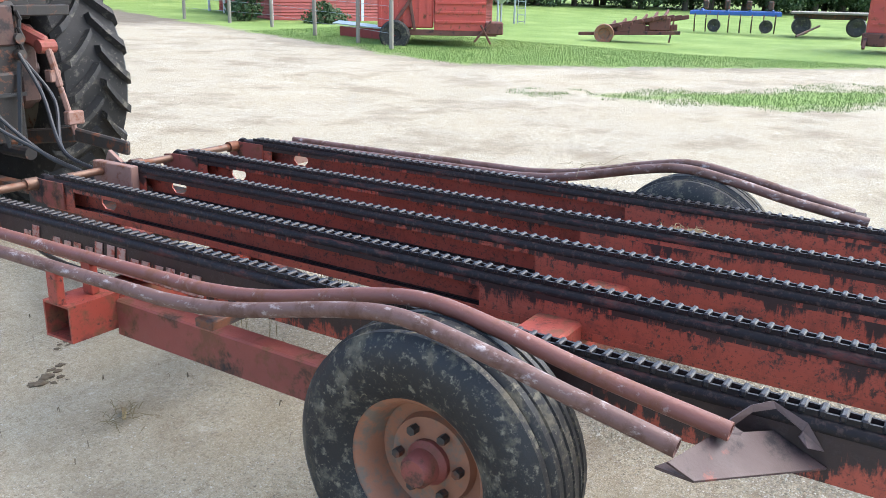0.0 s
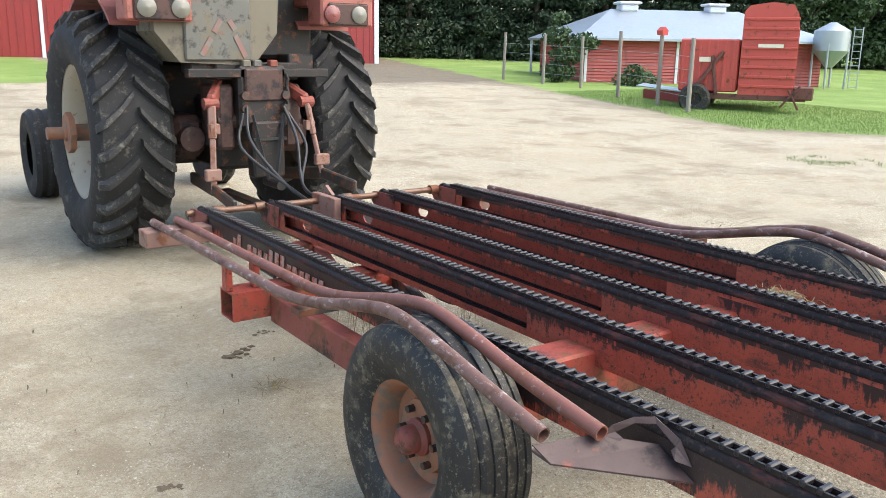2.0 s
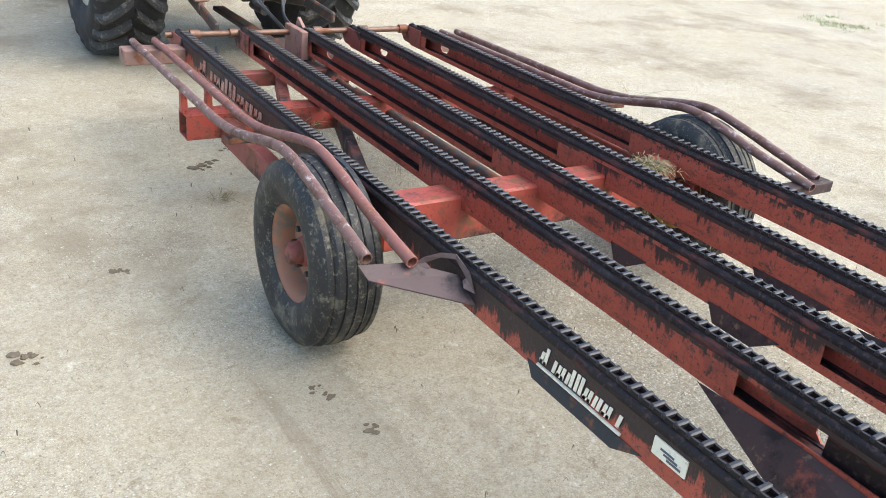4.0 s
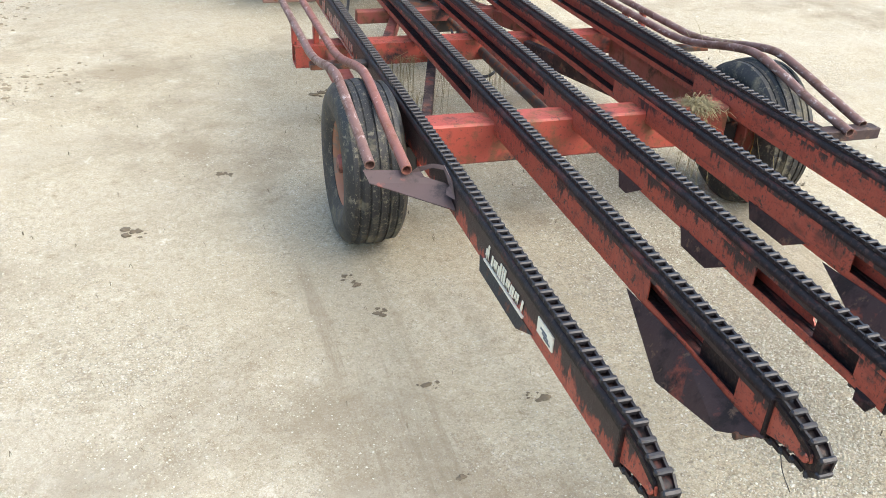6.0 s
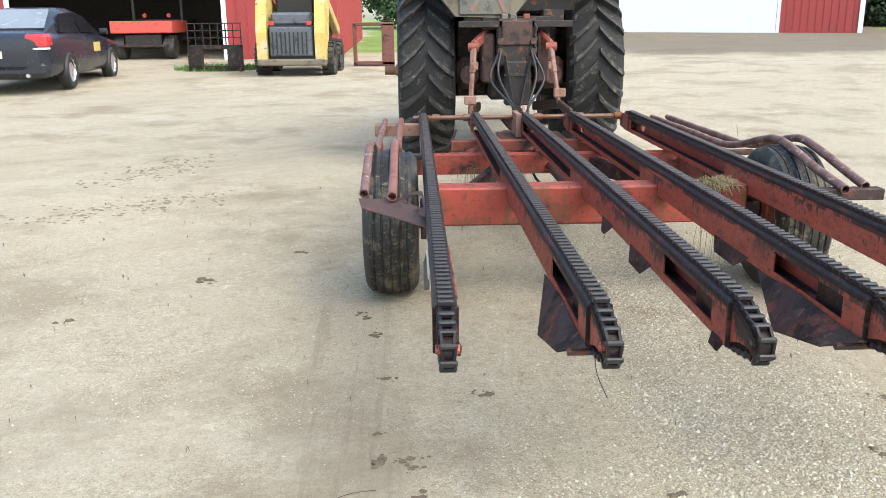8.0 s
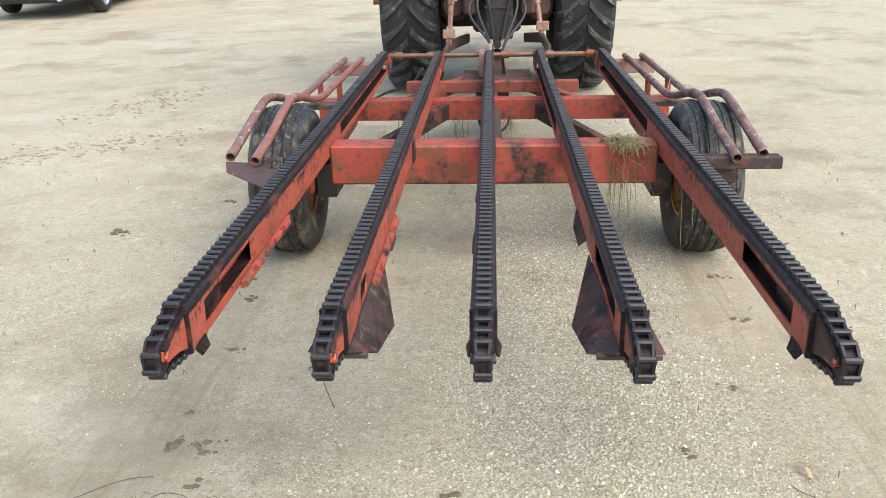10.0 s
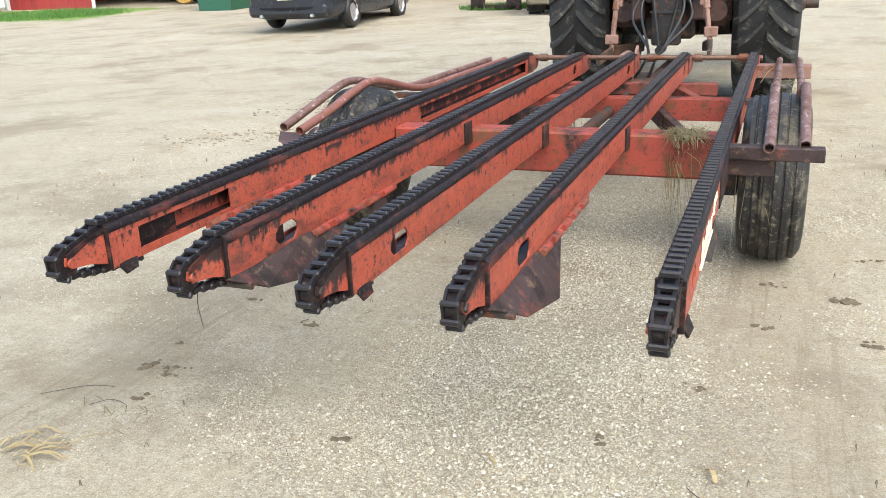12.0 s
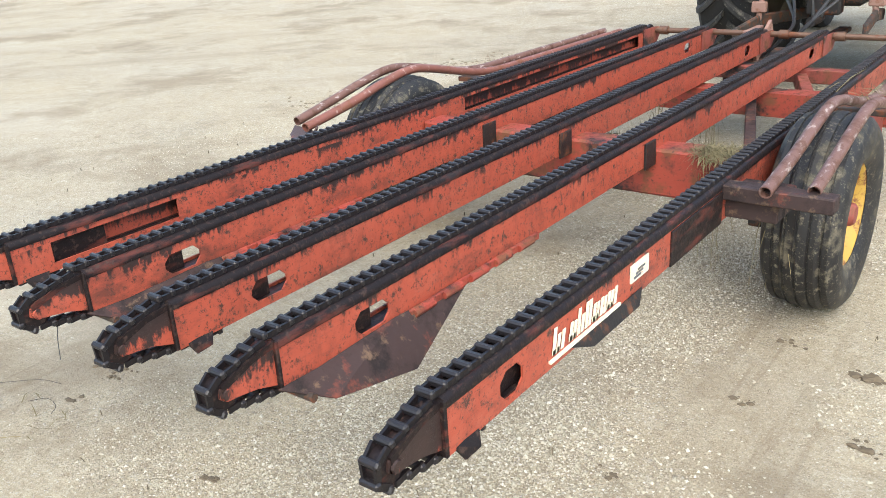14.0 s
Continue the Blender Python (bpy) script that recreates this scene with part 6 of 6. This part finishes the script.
# things at the far west bays
combine = thing("harvester", (-27.5, 21.5, 0.3), "yellow harvester parked beside the shed", "harvester")
bm = B()
box(bm, -30, -26.2, 20.6, 23, 1.0, 2.6, 0.08)
part("body", bm, M["yellow"], combine)
for x in (-29.2, -26.9):
    bm = B()
    lathe(bm, [(0.3, -0.2), (0.7, -0.22), (0.8, 0), (0.7, 0.22), (0.3, 0.2), (0.02, 0.05)], 24, Matrix.Translation((x, 20.6, 1.05)) @ Euler((0, 0, -math.pi / 2)).to_matrix().to_4x4())
    part("wheel", bm, M["rubber"], combine, "", True)
tote = thing("tote_tank", (-24.8, 20.8, 0.28), "white caged liquid tote tank", "tank")
bm = B()
box(bm, -25.3, -24.3, 20.4, 21.4, 0.42, 1.35, 0.06)
part("tank", bm, M["white"], tote)
bm = B()
for k in range(6):
    box(bm, -25.33 + 0.2 * k, -25.31 + 0.2 * k, 20.37, 20.385, 0.32, 1.4)
for k in range(5):
    box(bm, -25.33, -24.29, 20.37, 20.385, 0.36 + 0.25 * k, 0.38 + 0.25 * k)
part("cage", bm, M["tin"], tote)
bin_ = thing("green_bin", (-14.6, 20.6, 0.28), "dark green steel bin beside the shed door", "bin")
bm = B()
prism(bm, [(-15.2, 0.28), (-14.1, 0.28), (-13.95, 1.6), (-15.35, 1.6)], 20.0, 21.3)
part("body", bm, mat("dark_green_paint", (0.02, 0.10, 0.06), None, 4), bin_)
gear = thing("stored_implement", (-18.5, 24.5, 0.36), "dark stored implement with a yellow wheel in the bay", "farm implement")
bm = B()
for k in range(7):
    beam(bm, (-20.6 + 0.7 * k, 24.2, 0.5), (-20.3 + 0.7 * k, 24.5, 2.0), 0.08, 0.1)
box(bm, -21, -16, 24.2, 24.5, 0.8, 1.0, 0.02)
box(bm, -20.8, -18.8, 23.8, 25.5, 1.0, 1.9, 0.05)
part("frame", bm, M["rustmetal"], gear)
bm = B()
lathe(bm, [(0.02, 0.05), (0.33, 0.06), (0.36, -0.06), (0.48, -0.08), (0.5, 0.0), (0.48, 0.08), (0.36, 0.06)], 22, Matrix.Translation((-18.2, 23.3, 0.86)) @ Euler((0, 0, -math.pi / 2)).to_matrix().to_4x4())
part("wheel", bm, M["rim_yellow"], gear, "yellow wheel", True)


# ---- trees ----
def leaf_cloud(name, blobs, n, size, material, seed, flat=0.6):
    """Many small leaf faces scattered through overlapping clumps."""
    r = np.random.RandomState(seed)
    w = np.array([b[3] ** 2 for b in blobs])
    idx = r.choice(len(blobs), n, p=w / w.sum())
    c = np.array([b[:3] for b in blobs])[idx]
    rad = np.array([b[3] for b in blobs])[idx]
    d = r.normal(size=(n, 3))
    d /= np.linalg.norm(d, axis=1)[:, None]
    p = c + d * (rad * r.uniform(0.55, 1.08, n))[:, None] * np.array((1, 1, flat))
    u = r.normal(size=(n, 3))
    u /= np.linalg.norm(u, axis=1)[:, None]
    v = np.cross(u, d + r.normal(size=(n, 3)) * 0.5)
    v /= np.linalg.norm(v, axis=1)[:, None] + 1e-9
    s = (size * r.uniform(0.5, 1.5, n))[:, None]
    quad = np.stack([p - u * s, p + v * s * 0.55, p + u * s, p - v * s * 0.55], 1).reshape(-1, 3)
    f = np.arange(n * 4).reshape(-1, 4)
    return quads(name, quad.tolist(), f.tolist(), material)


def limb_mesh(r, height_, spread, n):
    bm = B()
    rod(bm, (0, 0, -0.2), (0.1, 0.05, height_ * 0.55), 0.028 * height_, 0.014 * height_, 8)
    for k in range(n):
        a = r.uniform(0, 6.28)
        z = height_ * r.uniform(0.25, 0.6)
        rod(bm, (0.05, 0.03, z), (spread * math.cos(a) * 0.7, spread * math.sin(a) * 0.7, z + height_ * r.uniform(0.1, 0.3)), 0.010 * height_, 0.003 * height_, 6)
    return mesh_of("trunk", bm, M["bark"])


def make_broadleaf(seed, h, n):
    r = random.Random(seed)
    t = thing("broadleaf_tree", (0, 0, 0), "full green broadleaf tree in the far tree line", "tree", "tree line")
    part("trunk", limb_mesh(r, h, h * 0.35, 7), None, t)
    blobs = []
    for k in range(30):
        a, q = r.uniform(0, 6.28), r.uniform(0.0, 0.40) * h
        z = h * r.uniform(0.10, 0.92)
        q *= 1.1 - abs(z / h - 0.5)
        blobs.append((q * math.cos(a), q * math.sin(a), z, h * r.uniform(0.09, 0.17)))
    part("crown", leaf_cloud("crown", blobs, n, 0.011 * h + 0.03, M["leaf"], seed, 0.8), None, t)
    return t


def make_conifer(seed, h, n):
    r = random.Random(seed)
    t = thing("spruce_tree", (0, 0, 0), "dark dense spruce in the windbreak", "tree", "windbreak spruces")
    bm = B()
    rod(bm, (0, 0, -0.2), (0, 0, h * 0.96), 0.018 * h, 0.004 * h, 8)
    blobs = []
    k = 0
    z = 0.06 * h
    while z < h * 0.98:
        rr = (1 - z / h) * h * 0.24 + 0.15
        for j in range(7):
            a = j * 0.9 + k * 0.5 + r.uniform(-0.3, 0.3)
            L = rr * r.uniform(0.6, 1.15)
            rod(bm, (0, 0, z + 0.1), (L * math.cos(a), L * math.sin(a), z - 0.14 * L), 0.03, 0.008, 5)
            for q in (0.5, 0.85):
                blobs.append((q * L * math.cos(a), q * L * math.sin(a), z - 0.14 * L * q, max(0.22, 0.30 * L)))
        z += h * 0.055
        k += 1
    part("trunk", mesh_of("trunk", bm, M["bark"]), None, t)
    part("crown", leaf_cloud("crown", blobs, n, 0.115, M["needle"], seed, 0.5), None, t)
    return t


conifers = [make_conifer(11, 12.5, 9500), make_conifer(12, 10.5, 8500)]
broad = [make_broadleaf(21, 9, 9500), make_broadleaf(22, 7.5, 9000), make_broadleaf(23, 8.5, 9000)]
rt = random.Random(5)


def scatter_tree(protos, x, y, used):
    k = rt.randrange(len(protos))
    m = Matrix.Translation((x, y, height(x, y) - 0.1)) @ Matrix.Rotation(rt.uniform(0, 6.28), 4, "Z")
    if k not in used:
        used.add(k)
        protos[k].matrix_basis = m
        return protos[k]
    return copy_thing(protos[k], m)


uc, ub = set(), set()
for k in range(17):
    f = k / 16
    scatter_tree(conifers, 22.0 + 20 * f + rt.uniform(-0.8, 0.8), 46.0 - 14.5 * f + rt.uniform(-1, 1), uc)
for k in range(12):
    f = k / 11
    scatter_tree(conifers, 25.0 + 22 * f + rt.uniform(-1, 1), 51.0 - 15 * f + rt.uniform(-1.5, 1.5), uc)
for k in range(26):
    f = k / 25
    scatter_tree(broad, 46 + 34 * f + rt.uniform(-2, 2), 33.0 - 37 * f + rt.uniform(-2, 2), ub)
for k in range(22):
    f = k / 21
    scatter_tree(broad, 52 + 36 * f + rt.uniform(-2, 2), 36.0 - 42 * f + rt.uniform(-2, 2), ub)
for k in range(7):
    scatter_tree(broad, -1.5 + 1.0 * k + rt.uniform(-1, 1), 44 + rt.uniform(0, 8), ub)
bush = thing("bush", (18.6, 21.2, 0.3), "leafy green bush beside the low shed", "bush")
part("leaves", leaf_cloud("leaves", [(18.4, 22.4, 1.3, 0.6), (18.3, 22.8, 1.9, 0.55), (18.8, 22.0, 1.7, 0.5), (18.2, 22.6, 0.7, 0.6), (18.5, 22.9, 2.5, 0.35)], 2600, 0.07, M["leaf"], 41), None, bush)
shrub = thing("shrub", (19.5, 20.2, 0), "round green shrub against the red shed wall", "shrub")
part("leaves", leaf_cloud("leaves", [(19.6, 20.6, 0.4, 0.55), (20.1, 20.3, 0.45, 0.5), (19.8, 20.5, 0.75, 0.4)], 1500, 0.06, M["leaf"], 42), None, shrub)


# ---- yard litter ----
def in_lawn(x, y):
    a = (x - 11.8) * 0.948 - (y - 10.5) * 0.315
    b = (x - 11.8) * 0.748 + (y - 10.5) * 0.664
    c = min((x - 9.2) * 0.97 + (y - 5.0) * 0.24, -(x - 10.0) * 0.66 - (y - 6.3) * 0.75, 0.25 * x + y - 5.2)
    w = noise.noise(Vector((x * 0.9, y * 0.9, 0.0))) * 0.9 + noise.noise(Vector((x * 3.1, y * 3.1, 4.0))) * 0.5
    return max(min(a, b), c + w)


def blades(name, test, area, n, hmax, material, label, seed):
    r = np.random.RandomState(seed)
    vs, fs = [], []
    x0, x1, y0, y1 = area
    while len(fs) < n:
        x, y = r.uniform(x0, x1), r.uniform(y0, y1)
        if test(x, y) < r.uniform(-0.12, 0.35):
            continue
        z = height(x, y)
        a = r.uniform(0, 6.283)
        h = hmax * r.uniform(0.4, 1.1)
        dx, dy = 0.11 * h * math.cos(a), 0.11 * h * math.sin(a)
        lx, ly = h * 0.5 * r.normal(), h * 0.5 * r.normal()
        k = len(vs)
        vs += [(x - dx, y - dy, z - 0.01), (x + dx, y + dy, z - 0.01), (x + lx, y + ly, z + h)]
        fs.append((k, k + 1, k + 2))
    return tagged(new(name, quads(name, vs, fs, material)), label, "grass", "", "stuff")


blades("lawn_grass", in_lawn, (8.5, 19, -1, 19), 90000, 0.045, M["grass_blade"], "short green lawn grass along the gravel edge", 61)
blades("weeds", lambda x, y: 0.9 - math.hypot((x + 5.5) / 1.1, (y - 18.9) / 0.8), (-8, -3, 17, 21), 2600, 0.13, M["weed"], "green weeds round the fork frame", 62)
blades("weeds", lambda x, y: 1.0 - math.hypot((x + 20.5) / 2.6, (y - 19.4) / 2.0), (-24, -17, 16, 22), 4000, 0.16, M["weed"], "green weeds beside the shed wall", 63)


def stones(name, n, area, size, seed, keep, label, material):
    """Loose angular chips half sunk in the yard."""
    r = np.random.RandomState(seed)
    base = np.array([(1, 0.1, 0), (0.1, 1, 0.1), (-1, 0.15, 0), (0, -1, -0.1), (0.25, 0.2, 1), (0, 0, -1)], float)
    tri = np.array([(0, 1, 4), (1, 2, 4), (2, 3, 4), (3, 0, 4), (1, 0, 5), (2, 1, 5), (3, 2, 5), (0, 3, 5)])
    spots = []
    while len(spots) < n:
        x, y = r.uniform(area[0], area[1]), r.uniform(area[2], area[3])
        if r.uniform() < keep(x, y):
            spots.append((x, y))
    spots = np.array(spots)
    q = np.minimum(size * np.exp(r.normal(size=n) * 0.38), size * 2.2)
    v = base[None] * r.uniform(0.75, 1.2, (n, len(base), 1)) * np.stack([q * r.uniform(0.9, 1.4, n), q, q * r.uniform(0.6, 1.0, n)], 1)[:, None]
    a = r.uniform(0, 6.28, n)[:, None]
    v = np.stack([v[..., 0] * np.cos(a) - v[..., 1] * np.sin(a) + spots[:, :1], v[..., 0] * np.sin(a) + v[..., 1] * np.cos(a) + spots[:, 1:], v[..., 2] + 0.15 * q[:, None]], -1)
    f = tri[None] + len(base) * np.arange(n)[:, None, None]
    me = bpy.data.meshes.new(name)
    me.vertices.add(n * len(base))
    me.vertices.foreach_set("co", v.reshape(-1))
    me.loops.add(f.size)
    me.loops.foreach_set("vertex_index", f.reshape(-1))
    me.polygons.add(n * len(tri))
    me.polygons.foreach_set("loop_start", np.arange(0, f.size, 3))
    me.polygons.foreach_set("use_smooth", np.zeros(n * len(tri), bool))
    me.update()
    me.validate()
    me.materials.append(material)
    return tagged(new(name, me), label, "gravel", "", "stuff")


def patchy(x, y):
    q = noise.noise(Vector((x * 0.8, y * 0.8, 3.0))) * 0.6 + noise.noise(Vector((x * 2.6, y * 2.6, 7.0))) * 0.35
    lane = math.exp(-((x - 0.35) / 0.6) ** 2) * (1.0 if -2 < y < 3.5 else 0.3)
    return max(0.02, min(1.0, 0.02 + 1.6 * q + 0.45 * lane))


stones("gravel", 92000, (-3.6, 2.8, -1.5, 4.8), 0.0024, 71, patchy, "loose pale limestone chips over the yard", M["stone"])
stones("coarse_gravel", 30000, (-0.6, 1.8, -1.2, 3.2), 0.0038, 72, patchy, "coarse pale limestone gravel behind the trailer", M["stone"])


def clods(name, spots, label, seed, n=22, size=0.032, wide=0.75, material=None):
    r = np.random.RandomState(seed)
    bm = B()
    for x, y, s in spots:
        for _ in range(n):
            px, py = x + r.normal() * s * wide, y + r.normal() * s * 0.75 * wide
            q = s * size * math.exp(r.uniform(-0.6, 2.2))
            g = bmesh.ops.create_icosphere(bm, subdivisions=2, radius=1.0)
            k = r.uniform(0, 50)
            tall = r.uniform(0.35, 0.7)
            for v in g["verts"]:
                j = 1.0 + 0.75 * noise.noise(v.co * 1.9 + Vector((k, 0, 0)))
                v.co = Vector((px + v.co.x * q * 1.4 * j, py + v.co.y * q * j, v.co.z * q * tall * j + 0.002))
    return solid(name, bm, material or M["mud"], label, "mud", "stuff")


clods("mud_clods", [(-0.99, 0.53, 0.05), (-0.91, 0.47, 0.06), (-1.0, 1.16, 0.035), (-1.05, 0.70, 0.03), (-1.16, 1.92, 0.05), (-1.08, 1.66, 0.03), (-0.89, 4.22, 0.09), (-2.03, 2.55, 0.05), (-0.64, 4.47, 0.04), (1.335, 1.81, 0.055), (1.03, 1.46, 0.03), (0.84, 0.894, 0.03), (1.45, 2.33, 0.045), (-0.656, 1.0, 0.05), (1.39, 1.40, 0.04), (-0.88, 0.30, 0.03), (-0.13, 0.26, 0.03), (1.05, 1.92, 0.03), (0.62, 0.5, 0.03), (-1.6, 3.1, 0.04), (-2.6, 1.9, 0.04)], "dark clods of mud dropped on the gravel", 81, 13, 0.042, 0.62)
clods("dried_mud", [(-3.62 + 0.13 * (k % 3) + 0.04 * k, 5.6 + 0.15 * k, 0.06) for k in range(9)] + [(-3.6 + 0.12 * k, 4.1 + 0.09 * k + 0.1 * (k % 2), 0.06) for k in range(9)], "brown dried mud crumbs scattered in streaks on the yard", 82, 40, 0.028, 3.2, M["dry_mud"])
strands("straw_wisps", [(-0.95, 3.71, 0.02), (-0.93, 3.74, 0.02), (-0.98, 0.22, 0.012), (-0.80, 0.16, 0.012)], 40, 0.06, 0.05, M["hay"], "dry straw wisps on the gravel", 0.05, 6)
strands("corn_leaf_litter", [(-0.95, 3.71, 0.03), (-1.15, -0.35, 0.02), (-1.05, -0.38, 0.02), (1.9, 1.2, 0.01)], 60, 0.09, 0.1, M["hay"], "yellow corn leaf litter on the gravel", 0.05, 7)
bm = B()
tube(bm, smooth_path([(-0.43, 0.10, 0.53), (-0.425, 0.08, 0.48), (-0.40, 0.06, 0.42)], 4), 0.0013, 6)
solid("twine", bm, M["hose"], "dark twine hanging from a rail tail", "twine")


# dry leaves and twigs on the gravel
def leaf_strip(bm, x, y, a, length, w, curl):
    rows = []
    for k in range(5):
        t = k / 4
        c = Vector((x + math.cos(a + curl * t) * length * t, y + math.sin(a + curl * t) * length * t, 0.006 + 0.02 * math.sin(math.pi * t)))
        d = Vector((-math.sin(a + curl * t), math.cos(a + curl * t), 0.25)) * w * (1.0 - 0.8 * abs(t - 0.4))
        rows.append((bm.verts.new(c - d), bm.verts.new(c + d)))
    for p, q in zip(rows, rows[1:]):
        bm.faces.new((p[0], p[1], q[1], q[0]))


rl = random.Random(17)
bm = B()
for _ in range(22):
    leaf_strip(bm, rl.gauss(-1.0, 0.05), rl.gauss(-0.09, 0.045), rl.uniform(0.2, 1.1), rl.uniform(0.04, 0.13), rl.uniform(0.002, 0.005), rl.uniform(-0.6, 0.6))
leaf_strip(bm, 0.94, 0.37, 1.7, 0.06, 0.008, 0.4)
leaf_strip(bm, 0.36, 0.28, 2.6, 0.07, 0.006, 0.4)
leaf_strip(bm, -0.94, 3.70, 0.7, 0.12, 0.008, 0.5)
solid("dry_corn_leaves", bm, M["corn_leaf"], "torn yellow corn leaves lying on the gravel", "leaf litter", "stuff")
for pts in ([(-1.02, 0.20, 0.006), (-0.97, 0.245, 0.01), (-0.90, 0.235, 0.008), (-0.87, 0.20, 0.006)], [(0.87, 0.33, 0.006), (0.89, 0.30, 0.008), (0.92, 0.28, 0.006)], [(-1.24, 0.21, 0.006), (-1.12, 0.30, 0.01), (-1.03, 0.33, 0.006)]):
    bm = B()
    tube(bm, smooth_path(pts, 4), 0.0013, 6)
    solid("twig", bm, M["bark"], "thin dark twig lying on the gravel", "twig", "", "twigs on the yard")
rs = np.random.RandomState(91)
bits = B()
for _ in range(420):
    x, y = rs.uniform(-3.6, 2.6), rs.uniform(-1.3, 5.2)
    a, L = rs.uniform(0, 6.28), rs.uniform(0.006, 0.022)
    leaf_strip(bits, x, y, a, L, rs.uniform(0.001, 0.0025), rs.uniform(-0.8, 0.8))
solid("dark_crumbs", bits, M["mud"], "small dark crumbs of bark and dung on the yard", "litter", "stuff")
